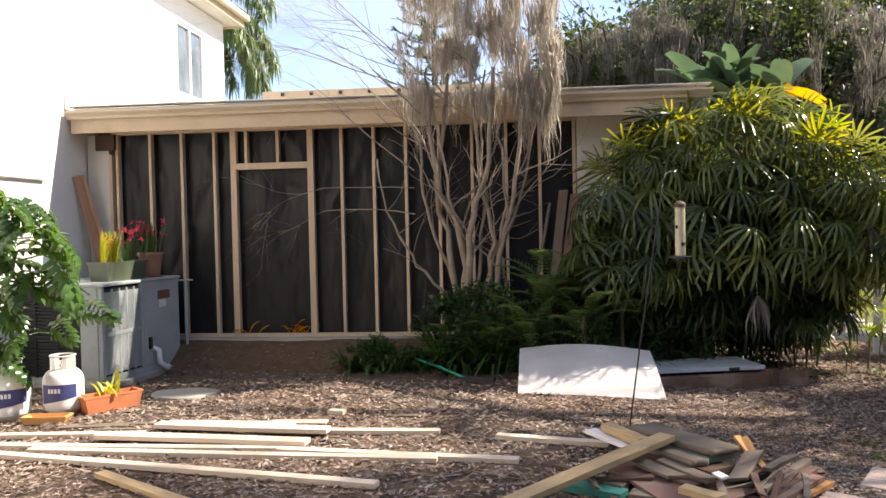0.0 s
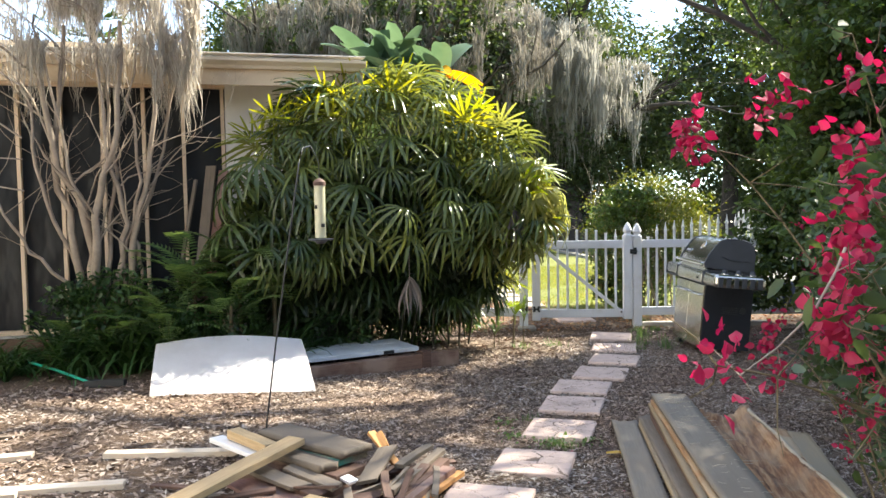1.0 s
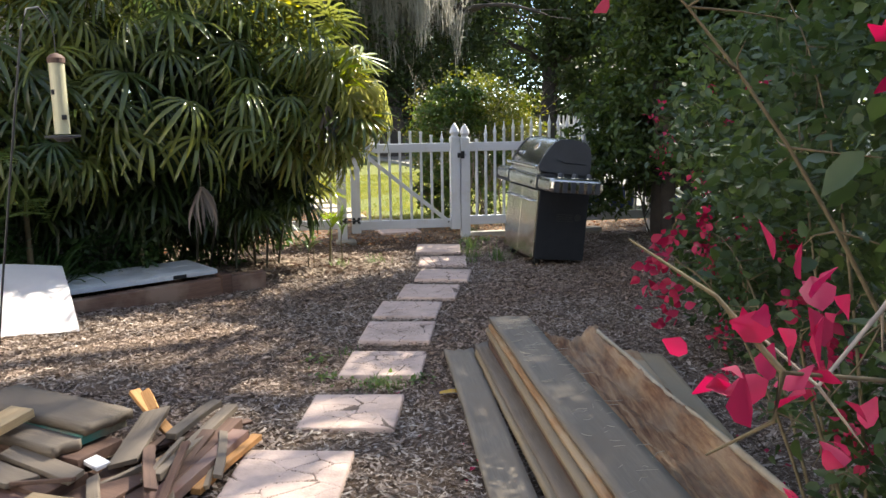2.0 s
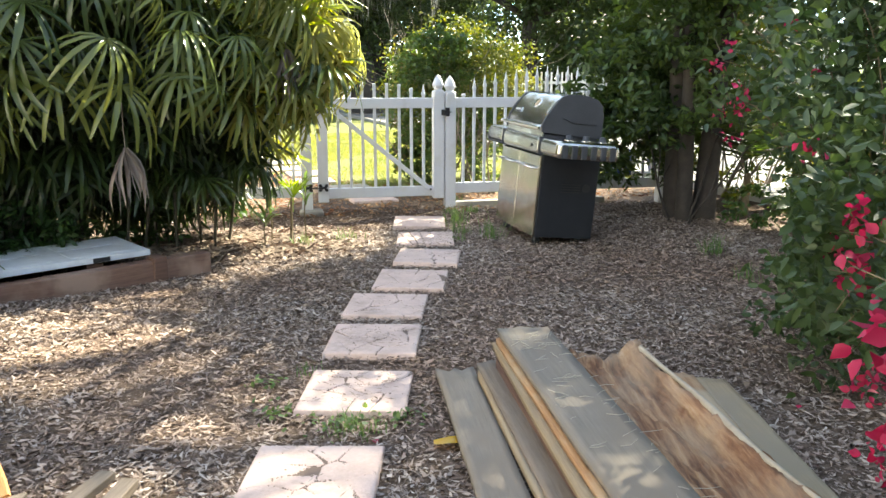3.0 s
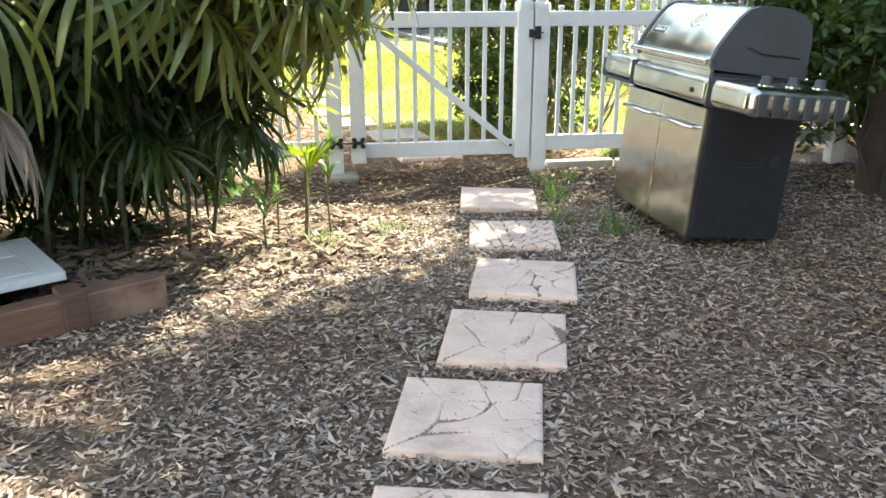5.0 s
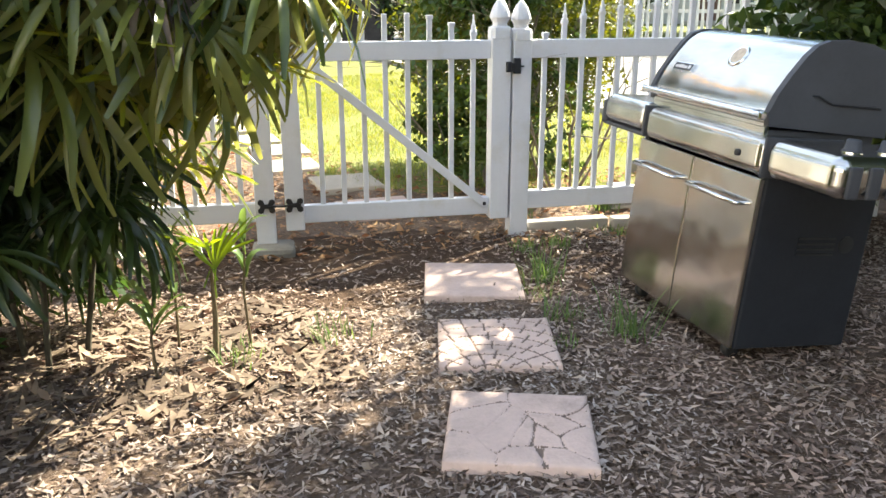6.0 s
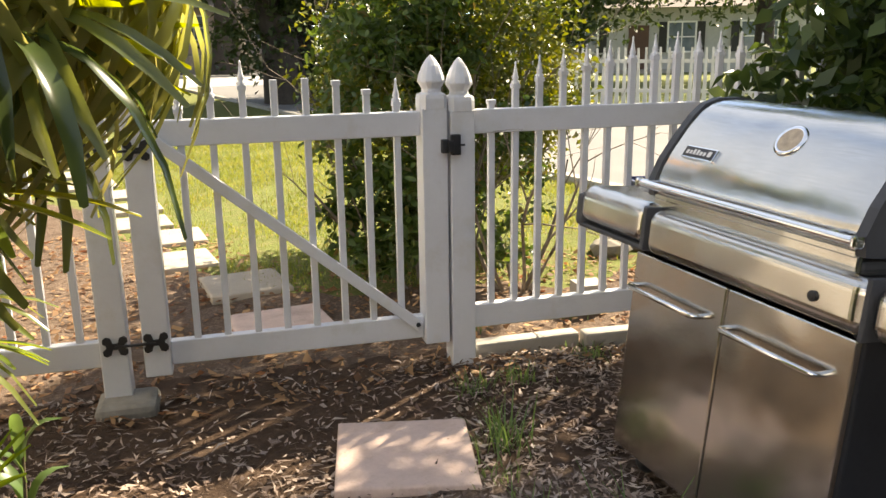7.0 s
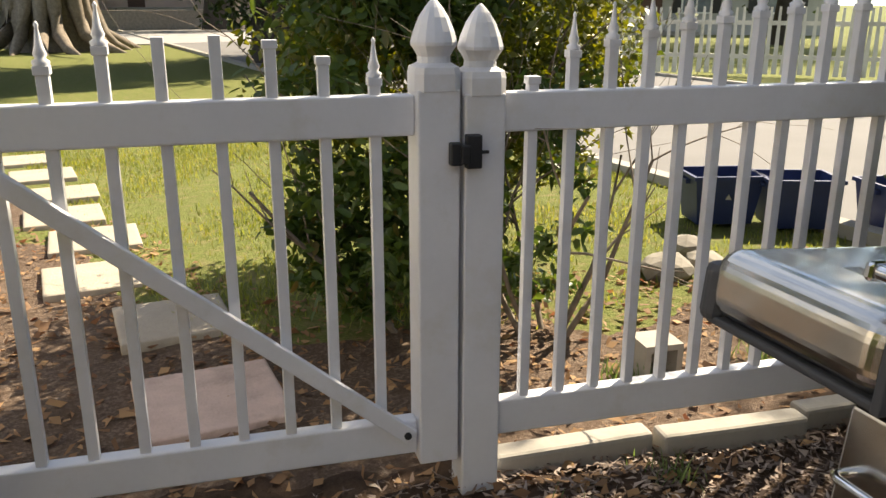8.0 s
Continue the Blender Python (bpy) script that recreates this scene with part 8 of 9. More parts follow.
def make_far_vine():
    """A second plant of the same vine, arching over the path's edge."""
    rng = np.random.default_rng(64)
    o = np.array([6.25, 4.75, G(6.25, 4.75)])
    v = empty("flowering_vine", *o, 0, "leafy vine arching out with a few red bracts at its tips", "bush")
    hp = Heap()
    P = []
    for tip in ((5.38, 5.06, 1.36), (5.42, 5.16, 1.55), (5.55, 5.2, 1.75), (5.9, 5.3, 1.5), (6.1, 5.35, 1.95), (5.75, 4.8, 1.9), (6.4, 5.3, 1.2), (6.0, 5.0, 2.1), (5.6, 4.9, 1.15), (6.6, 5.5, 1.7)):
        a, b = Vector(o), Vector(tip)
        a += Vector((rng.normal(0, 0.1), rng.normal(0, 0.1), 0))
        mid = (a + b) / 2 + Vector((rng.normal(0, 0.08), rng.normal(0, 0.08), 0.75))
        pts = [a * (1 - t) ** 2 + mid * 2 * t * (1 - t) + b * t * t for t in np.linspace(0, 1, 12)]
        hp.tube([np.array(p) - o for p in pts], list(np.linspace(0.008, 0.0018, 12)), 5)
        for i in range(4, 12):
            q = pts[i] + Vector(rng.normal(0, 0.1, 3))
            hp.tube([np.array(pts[i]) - o, np.array((pts[i] + q) / 2) + rng.normal(0, 0.01, 3) - o, np.array(q) - o], [0.003, 0.002, 0.001], 4)
            P += [np.array(pts[i]) + rng.normal(0, 0.075, 3) for _ in range(16)]
    link("cane", hp.mesh("cane", M["stem"]), v, "thin thorny stems")
    mass = blob_points(rng, [(6.35, 4.85, 1.55, 0.55, 0.5, 0.6), (6.0, 4.95, 2.0, 0.5, 0.45, 0.35), (6.6, 5.1, 1.0, 0.5, 0.4, 0.7), (6.9, 5.3, 1.9, 0.5, 0.4, 0.5), (6.7, 4.4, 0.7, 0.7, 0.6, 0.6), (6.2, 4.95, 0.4, 0.5, 0.4, 0.45), (5.75, 4.6, 0.55, 0.5, 0.35, 0.5), (6.8, 5.3, 0.6, 0.5, 0.45, 0.6)], 10500, 0.3, 0.4)
    mass = mass[(mass[:, 1] < 4.6 + 0.8 * (mass[:, 0] - 5)) | (mass[:, 2] > 1.0)]
    P = np.concatenate([np.array(P), mass[mass[:, 2] > 0.05]])
    k = link("foliage", fast("foliage", *leaves(rng, P - o, 0.062, 0.038, 0.2, oval=True), M["boug"]), v, "small dull green leaves")
    k["kind"] = "stuff"
    for c in ((5.38, 5.06, 1.36), (5.42, 5.04, 1.32), (5.36, 5.10, 1.31), (5.40, 5.02, 1.41), (5.40, 5.18, 1.53), (5.44, 5.15, 1.62), (5.41, 5.04, 1.19), (5.85, 4.98, 1.5), (5.7, 5.0, 1.72)):
        Q = np.array(c) + rng.normal(0, 0.022, (int(rng.integers(7, 13)), 3))
        link("bract_cluster", fast("bract_cluster", *bracts(rng, Q - o, 0.026), M["bract"]), v, "papery magenta-red flower cluster")


make_far_vine()


# ---- trees ----
def make_tree(name, x, y, label, trunks, blobs, n, L, leafmat, bark, seed, moss=0, moss_len=1.5, moss_mat=None, moss_blobs=None):
    rng = np.random.default_rng(seed)
    t = empty(name, x, y, G(x, y), 0, label, "tree")
    o = np.array([x, y, G(x, y)])
    for (tx, ty, h, r, lx, ly) in trunks:
        hp, ends = Heap(), []
        pts = [(tx - x, ty - y, -0.1), (tx - x + lx * 0.2, ty - y + ly * 0.2, h * 0.3), (tx - x + lx * 0.6, ty - y + ly * 0.6, h * 0.65), (tx - x + lx, ty - y + ly, h)]
        hp.tube(pts, [r * 1.45, r, r * 0.85, r * 0.6], 12)
        link("trunk", hp.mesh("trunk", M[bark], True), t)
        for k in range(5):
            a = k * 1.3 + rng.uniform(0, 1)
            lb = Heap()
            grow(lb, rng, pts[2 + k % 2], (math.cos(a), math.sin(a), 0.7), h * 0.7, r * 0.45, 2, ends, 0.2, 0.6, (2, 4), 0.12)
            link("limb", lb.mesh("limb", M[bark], True), t)
    P = blob_points(rng, blobs, n)
    P = P[P[:, 2] > 0.05]
    k = link("crown", fast("crown", *leaves(rng, P - o, L, L * 0.5), M[leafmat]), t)
    k["kind"] = "stuff"
    if moss:
        hp = Heap()
        B = np.array(moss_blobs or blobs)
        for _ in range(moss):
            b = B[int(rng.integers(0, len(B)))]
            d = rng.normal(0, 1, 3)
            q = b[:3] + d / np.linalg.norm(d) * b[3:] * rng.uniform(0.3, 1.0) ** 0.5
            moss_strands(hp, rng, q - o, int(rng.integers(30, 75)), moss_len * rng.uniform(0.2, 1.0) ** 1.3, rng.uniform(0.08, 0.24), 0.011)
        k = link("moss", hp.mesh("moss", M[moss_mat]), t, "long grey hanging Spanish moss")
        k["kind"] = "stuff"
    return t


# dark evergreen behind the grill; high crown blobs added to shade the yard
make_tree("evergreen_tree", 8.45, 8.25, "dark dense evergreen tree beside the picket fence",
          [(8.40, 8.3, 5.0, 0.10, -0.1, 0.2), (8.58, 8.12, 5.2, 0.085, 0.35, -0.2), (8.50, 8.32, 4.8, 0.07, 0.15, 0.3), (8.32, 8.12, 4.6, 0.06, -0.3, -0.1), (9.9, 6.6, 5.0, 0.10, 0.3, 0.2)],
          [(9.2, 8.1, 3.9, 1.6, 1.4, 1.7), (8.35, 7.75, 2.7, 0.75, 0.75, 0.6), (8.75, 8.75, 1.3, 0.65, 0.55, 1.0), (10.7, 6.2, 3.2, 1.8, 1.8, 2.2), (8.25, 9.0, 1.25, 0.6, 0.35, 0.85), (7.75, 8.95, 0.9, 0.3, 0.25, 0.7), (8.9, 9.0, 1.0, 0.5, 0.4, 0.9), (10.3, 11.7, 4.6, 1.2, 0.5, 0.8), (11.8, 9.5, 5.2, 1.1, 0.6, 0.7), (11.5, 10.5, 5.2, 0.95, 0.55, 0.5), (10.3, 9.3, 4.7, 0.7, 0.5, 0.5), (8.1, 7.6, 3.2, 0.9, 0.8, 0.9), (8.15, 8.45, 1.9, 0.45, 0.4, 0.7), (8.3, 8.05, 1.9, 0.4, 0.3, 0.45), (10.1, 9.1, 6.1, 0.8, 0.7, 0.4)],
          72000, 0.11, "hedge", "bark_dark", 71)
make_tree("understorey_tree", 11.4, 8.6, "dark leafy understorey tree by the yard's edge",
          [(11.4, 8.6, 3.6, 0.09, 0.2, 0.1), (10.6, 7.2, 3.4, 0.07, 0.2, -0.2)],
          [(11.4, 9.3, 4.5, 1.2, 0.7, 1.2), (10.7, 7.3, 4.2, 1.6, 1.4, 1.7), (10.2, 5.6, 3.9, 1.6, 1.4, 1.8), (13.4, 10.2, 5.0, 1.2, 1.0, 1.2), (9.6, 4.4, 3.5, 1.3, 1.3, 1.8)],
          32000, 0.11, "hedge", "bark_dark", 72)
# unseen trees added behind the yard to block the low sky
for i, (x, y) in enumerate(((-4.5, -7.5), (2.0, -8.5), (8.5, -7.0), (13.0, -2.0))):
    make_tree("screen_tree", x, y, "unseen leafy tree added behind the yard to block skylight", [(x, y, 5.0, 0.22, 0.3, 0.2)], [(x, y, 5.2, 3.6, 2.2, 3.6), (x + 0.6, y + 0.2, 1.8, 3.4, 1.6, 1.9)], 9000, 0.34, "oak", "bark_dark", 60 + i)
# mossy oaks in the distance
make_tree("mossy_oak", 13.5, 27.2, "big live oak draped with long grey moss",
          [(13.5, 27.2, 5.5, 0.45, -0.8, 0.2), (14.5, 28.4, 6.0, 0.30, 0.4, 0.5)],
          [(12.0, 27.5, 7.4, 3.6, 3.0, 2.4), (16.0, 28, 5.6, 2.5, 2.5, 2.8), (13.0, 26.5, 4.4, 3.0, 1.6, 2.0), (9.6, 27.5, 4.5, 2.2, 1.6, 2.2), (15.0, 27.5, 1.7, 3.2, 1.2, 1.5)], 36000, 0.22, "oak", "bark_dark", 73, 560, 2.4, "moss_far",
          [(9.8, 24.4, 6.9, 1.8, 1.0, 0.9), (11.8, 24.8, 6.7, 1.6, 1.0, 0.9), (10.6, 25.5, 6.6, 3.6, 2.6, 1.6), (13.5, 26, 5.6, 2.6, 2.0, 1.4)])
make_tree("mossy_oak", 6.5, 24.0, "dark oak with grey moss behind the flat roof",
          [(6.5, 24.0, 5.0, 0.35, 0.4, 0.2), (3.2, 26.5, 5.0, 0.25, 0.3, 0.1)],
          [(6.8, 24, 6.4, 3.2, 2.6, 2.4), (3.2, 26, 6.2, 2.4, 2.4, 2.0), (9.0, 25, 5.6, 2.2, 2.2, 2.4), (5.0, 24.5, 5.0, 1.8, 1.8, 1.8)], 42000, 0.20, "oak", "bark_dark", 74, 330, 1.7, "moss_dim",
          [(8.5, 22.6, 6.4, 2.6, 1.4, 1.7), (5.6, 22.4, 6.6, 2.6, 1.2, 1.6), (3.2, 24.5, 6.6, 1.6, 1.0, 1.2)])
# unseen oak, added so that its high crown throws dappled shade on the yard
make_tree("street_oak", 19.0, 9.0, "unseen oak added across the street to dapple the yard with shade",
          [(19.0, 9.0, 13.0, 0.30, -1.5, -0.8)],
          [(13.6, 7.5, 15.0, 2.4, 1.8, 1.2), (16.9, 7.9, 15.4, 2.8, 2.6, 1.5), (20.0, 7.7, 15.2, 2.6, 2.6, 1.4), (18.0, 5.3, 15.0, 2.6, 1.8, 1.3), (15.6, 10.1, 15.4, 1.2, 0.8, 0.6)], 8500, 0.26, "oak", "bark_dark", 81)
old_oak = make_tree("street_oak", 10.0, 35.6, "old street oak with a broad buttressed trunk",
          [(10.0, 35.6, 7.0, 0.80, 0.3, 0.2), (10.5, 35.4, 7.0, 0.5, 0.8, 0.2), (9.4, 35.5, 7.0, 0.5, -0.8, 0.2)],
          [(10, 36, 10.0, 5, 5, 2.8)], 9000, 0.30, "oak", "bark", 75)
def add_buttress(t, r, n, seed):
    """Ribs and root flares round the foot of an old oak."""
    rng = np.random.default_rng(seed)
    for k in range(n):
        a = 2 * math.pi * k / n + rng.normal(0, 0.1)
        L = r * rng.uniform(1.25, 1.7)
        hp = Heap()
        hp.tube([(q * math.cos(a + w), q * math.sin(a + w), z) for q, w, z in ((r * 0.62, 0, 5.0), (r * 0.72, 0, 2.6), (r * 0.86, 0, 1.2), (r * 1.05, 0.02, 0.5), (L, 0.08, 0.14), (1.25 * L, 0.16, -0.05))], [0.16, 0.2, 0.22, 0.2, 0.15, 0.06], 8)
        link("root", hp.mesh("root", M["bark"], True), t)


add_buttress(old_oak, 1.3, 15, 88)
make_tree("street_tree", 20.0, 49.0, "broad street tree in front of the far house",
          [(20.0, 49.0, 7.0, 0.75, 0.3, 0.2)], [(20, 49, 9.5, 5, 4, 2.6)], 3500, 0.32, "oak", "bark_dark", 76)
make_tree("far_tree", 32.0, 26.0, "dark leafy tree across the street", [(32, 26, 5, 0.35, 0.2, 0.2)], [(32, 26, 6.5, 5, 5, 4.2), (28, 30, 6, 4, 4, 4)], 16000, 0.30, "oak", "bark_dark", 77)
make_tree("far_tree", 22.0, 30.0, "dark leafy tree across the street", [(22, 30, 5, 0.35, 0.2, 0.2)], [(22.5, 29, 7.5, 3.6, 3.6, 3.4), (24, 29, 3.4, 2.4, 2.4, 2.2)], 16000, 0.30, "oak", "bark_dark", 78)
make_tree("far_tree", 27.0, 12.0, "dark leafy tree across the street", [(27, 12, 4, 0.3, 0.2, 0.2)], [(27, 12, 5.5, 4.5, 5, 4.6), (26, 4, 5.0, 4.5, 5, 4.6), (24, -5, 5, 5, 5, 4.5)], 20000, 0.28, "oak", "bark_dark", 79)
make_tree("far_tree", -2.0, 44.0, "hazy dark tree line behind the houses", [(-2, 44, 5, 0.35, 0.2, 0.2)], [(-1, 46, 6, 6, 4, 4.0), (6, 46, 7, 6, 4, 5.0), (13, 52, 7, 6, 4, 5), (30, 60, 7, 10, 5, 5), (44, 48, 7, 8, 6, 6), (20, 62, 4, 9, 4, 4), (34, 44, 3.5, 6, 4, 3.4)], 80000, 0.48, "oak", "bark_dark", 80)


def make_shrub(name, x, y, label, blobs, n, L, leafmat, seed, stems=7, h=1.0, bark="bark"):
    rng = np.random.default_rng(seed)
    t = empty(name, x, y, G(x, y), 0, label, "shrub")
    o = np.array([x, y, G(x, y)])
    ends = []
    for k in range(stems):
        a = k * 2.4
        hp = Heap()
        grow(hp, rng, (0.08 * math.cos(a), 0.08 * math.sin(a), -0.03), (math.cos(a) * 0.5, math.sin(a) * 0.5, 1), h, 0.016, 2, ends, 0.2, 0.6)
        link("stem", hp.mesh("stem", M[bark]), t)
    P = blob_points(rng, blobs, n, 0.6, 0.3)
    P = P[P[:, 2] > 0.05]
    k = link("foliage", fast("foliage", *leaves(rng, P - o, L, L * 0.52, oval=n < 9000), M[leafmat]), t)
    k["kind"] = "stuff"


make_shrub("shrub", 8.0, 11.95, "rounded yellow-green shrub just beyond the fence", [(8.0, 11.95, 1.35, 1.02, 0.85, 0.80), (7.6, 11.7, 1.0, 0.7, 0.6, 0.75), (8.5, 12.0, 1.1, 0.6, 0.6, 0.7)], 17000, 0.062, "bush", 91, 9, 1.5)
make_shrub("shrub", 7.18, 11.12, "green leafy shrub close behind the gate post", [(7.08, 11.2, 1.0, 0.50, 0.38, 0.85), (6.95, 11.05, 0.5, 0.34, 0.28, 0.36), (7.3, 11.4, 1.6, 0.5, 0.4, 0.4)], 8200, 0.066, "shrub2", 92, 6, 1.0)
make_shrub("shrub", 7.62, 10.72, "thin leafy shrub behind the picket fence", [(7.62, 10.72, 0.65, 0.28, 0.22, 0.55)], 800, 0.06, "shrub2", 93, 6, 0.9)


# three shrubs round the evergreen, sunlight put into their yellow-green leaf colour
make_shrub("shrub", 11.0, 9.4, "thin shrub at the yard's edge, leaves coloured a sunlit yellow-green", [(11.0, 9.5, 1.5, 0.9, 0.7, 0.6), (10.2, 8.2, 0.35, 0.5, 0.4, 0.25), (10.3, 8.9, 1.7, 0.7, 0.6, 0.4)], 1100, 0.075, "bush", 95, 6, 1.2)
make_shrub("shrub", 10.2, 9.2, "tall loose shrub behind the evergreen, leaves coloured a sunlit yellow-green", [(10.2, 9.3, 1.9, 0.7, 0.7, 0.5), (9.7, 8.8, 2.0, 0.5, 0.5, 0.5), (9.3, 8.5, 0.3, 0.3, 0.3, 0.2)], 1200, 0.085, "bush", 97, 6, 1.5)
make_shrub("shrub", 10.0, 9.2, "loose shrub beside the dark evergreen, leaves coloured a sunlit yellow-green", [(9.9, 9.1, 0.8, 0.9, 0.5, 0.75), (10.9, 8.7, 0.85, 0.7, 0.5, 0.8), (11.6, 8.3, 0.7, 0.7, 0.5, 0.6)], 4200, 0.075, "bush", 99, 9, 1.0)
make_shrub("shrub", 8.9, 6.9, "low weedy shrub in the sun behind the grill", [(8.9, 6.9, 0.3, 0.6, 0.5, 0.3), (8.6, 7.5, 0.2, 0.4, 0.3, 0.2)], 1500, 0.06, "shrub2", 96, 5, 0.5)


def make_feather_palm():
    rng = np.random.default_rng(97)
    t = empty("feather_palm", 9.05, 8.0, G(9.05, 8.0), 0, "young feather palm with long arching bright green fronds", "palm")
    g = Heap()
    g.tube([(0, 0, -0.03), (0.02, 0, 0.45)], [0.05, 0.035], 8)
    link("stem", g.mesh("stem", M["stem"], True), t)
    for k in range(13):
        a, el = 2.0 + k * 2.4, rng.uniform(0.5, 1.25)
        link("frond", fast("frond", *tip_arrays(rng, rng.uniform(1.1, 1.6), 24, 0.34, rng.uniform(0.5, 0.9)), M["shrub2"]), t, m=aim((0, 0, 0.42), (math.cos(a) * math.cos(el), math.sin(a) * math.cos(el), math.sin(el))))


make_feather_palm()


make_shrub("evergreen_sprout", 8.2, 8.05, "dark leafy shoots round the foot of the evergreen tree", [(8.0, 7.95, 1.5, 0.45, 0.35, 0.7), (8.3, 7.75, 2.3, 0.6, 0.5, 0.6), (7.9, 8.45, 1.0, 0.35, 0.3, 0.8), (8.05, 8.3, 2.4, 0.5, 0.4, 0.5)], 5200, 0.085, "hedge", 98, 3, 1.0, "bark_dark")


# ---- banana-like plant, queen palm and far conifer ----
def make_plantain():
    rng = np.random.default_rng(101)
    b = empty("plantain_tree", 4.72, 13.7, 0, 0, "broad-leaved plantain with yellowing lower leaves behind the roof", "plant")
    g = Heap()
    g.tube([(0, 0, -0.05), (0.05, 0, 2.0), (0, 0, 3.9)], [0.16, 0.13, 0.09], 10)
    link("stem", g.mesh("stem", M["stem"], True), b)
    rows = [(3.3 + rng.normal(0, 0.7), rng.uniform(0.5, 1.25), rng.uniform(0.7, 1.0), 0) for _ in range(16)]
    rows += [(rng.uniform(1.5, 5.0), rng.uniform(0.8, 1.4), rng.uniform(0.7, 1.0), 0) for _ in range(14)]
    rows += [(0.1, 1.0, 0.95, 0), (-0.3, 0.8, 0.9, 0), (0.05, 0.22, 1.0, 1), (-0.2, 0.02, 0.95, 1), (-1.4, 0.25, 0.8, 1)]
    for a, el, L, yel in rows:
        n = 9
        pts, ws = [], []
        for i in range(n):
            t = i / (n - 1)
            pts.append(Vector((L * t * (1 - 0.15 * t), 0, -0.32 * L * t * t)))
            ws.append(0.30 * (0.12 + math.sin(math.pi * min(0.97, 0.06 + 0.92 * t)) ** 0.55) * (0.0 if t == 0 else 1) + 0.02)
        V, F = strip([q * 1.18 for q in pts], ws, (0, 1, 0), 0.18)
        me = fast("leaf", V, F, M["banana_y"] if yel else M["banana"])
        link("leaf", me, b, "yellow and orange ageing leaf" if yel else "", m=aim((0.05 if yel else rng.uniform(-1.0, 0.3), rng.uniform(-0.3, 0.3), 3.95 if yel else rng.uniform(3.65, 4.05)), (math.cos(a) * math.cos(el), math.sin(a) * math.cos(el), math.sin(el)), rng.normal(0, 0.4)))


make_plantain()


def make_queen_palm():
    rng = np.random.default_rng(111)
    q = empty("queen_palm", -7.0, 18.5, 0, 0, "tall feather palm with long drooping fronds behind the house", "palm")
    g = Heap()
    g.tube([(0, 0, -0.1), (0.1, 0, 3.5), (0, 0, 7.2)], [0.20, 0.16, 0.13], 10)
    link("trunk", g.mesh("trunk", M["bark"], True), q)
    for k in range(26):
        a, el = k * 2.4, rng.uniform(-0.1, 1.1)
        hp = Heap()
        L = rng.uniform(2.2, 3.0)
        P = []
        p, d = Vector((0, 0, 7.2)), Vector((math.cos(a) * math.cos(el), math.sin(a) * math.cos(el), math.sin(el)))
        for i in range(13):
            P.append(p.copy())
            d = (d + Vector((0, 0, -0.22))).normalized()
            p = p + d * L / 12
        hp.tube(P, list(np.linspace(0.03, 0.006, 13)), 4)
        for i in range(1, 13):
            for j in range(34):
                t = rng.uniform(0, 1)
                c = P[i - 1] * (1 - t) + P[i] * t
                s = Vector(rng.normal(0, 1, 3)).normalized()
                e = c + s * 0.22 + Vector((0, 0, -0.42 * rng.uniform(0.6, 1.2)))
                hp.add(*strip([c, (c + e) / 2 + s * 0.08, e], [0.015, 0.03, 0.006], Vector((s.y, -s.x, 0.2)).normalized()))
        link("frond", hp.mesh("frond", M["fern"]), q)


make_queen_palm()


def make_conifer():
    rng = np.random.default_rng(121)
    t = empty("norfolk_pine", -2.6, 30.0, 0, 0, "dark tiered conifer far behind the flat roof", "tree")
    g = Heap()
    g.tube([(0, 0, 0), (0, 0, 14.0)], [0.22, 0.03], 8)
    link("trunk", g.mesh("trunk", M["bark_dark"], True), t)
    for k in range(16):
        z = 4.5 + k * 0.6
        R = 2.3 * (1 - (z - 3.5) / 11.5) + 0.3
        hp = Heap()
        for j in range(6):
            a = j * 1.047 + k * 0.5
            pts = [Vector((R * s * math.cos(a), R * s * math.sin(a), z + 0.12 * R * s + 0.25 * s * s)) for s in np.linspace(0, 1, 6)]
            hp.tube(pts, list(np.linspace(0.03, 0.01, 6)), 4)
            for i in range(34):
                s = rng.uniform(0.15, 1)
                c = Vector((R * s * math.cos(a), R * s * math.sin(a), z + 0.12 * R * s + 0.25 * s * s))
                d = Vector((math.cos(a) * 0.6 + rng.normal(0, 0.5), math.sin(a) * 0.6 + rng.normal(0, 0.5), rng.uniform(0.0, 0.5))).normalized() * 0.34
                hp.add(*strip([c, c + d * 0.6, c + d], [0.06, 0.08, 0.02], Vector((d.y, -d.x, 0.02)).normalized()))
        link("whorl", hp.mesh("whorl", M["hedge"]), t)


make_conifer()


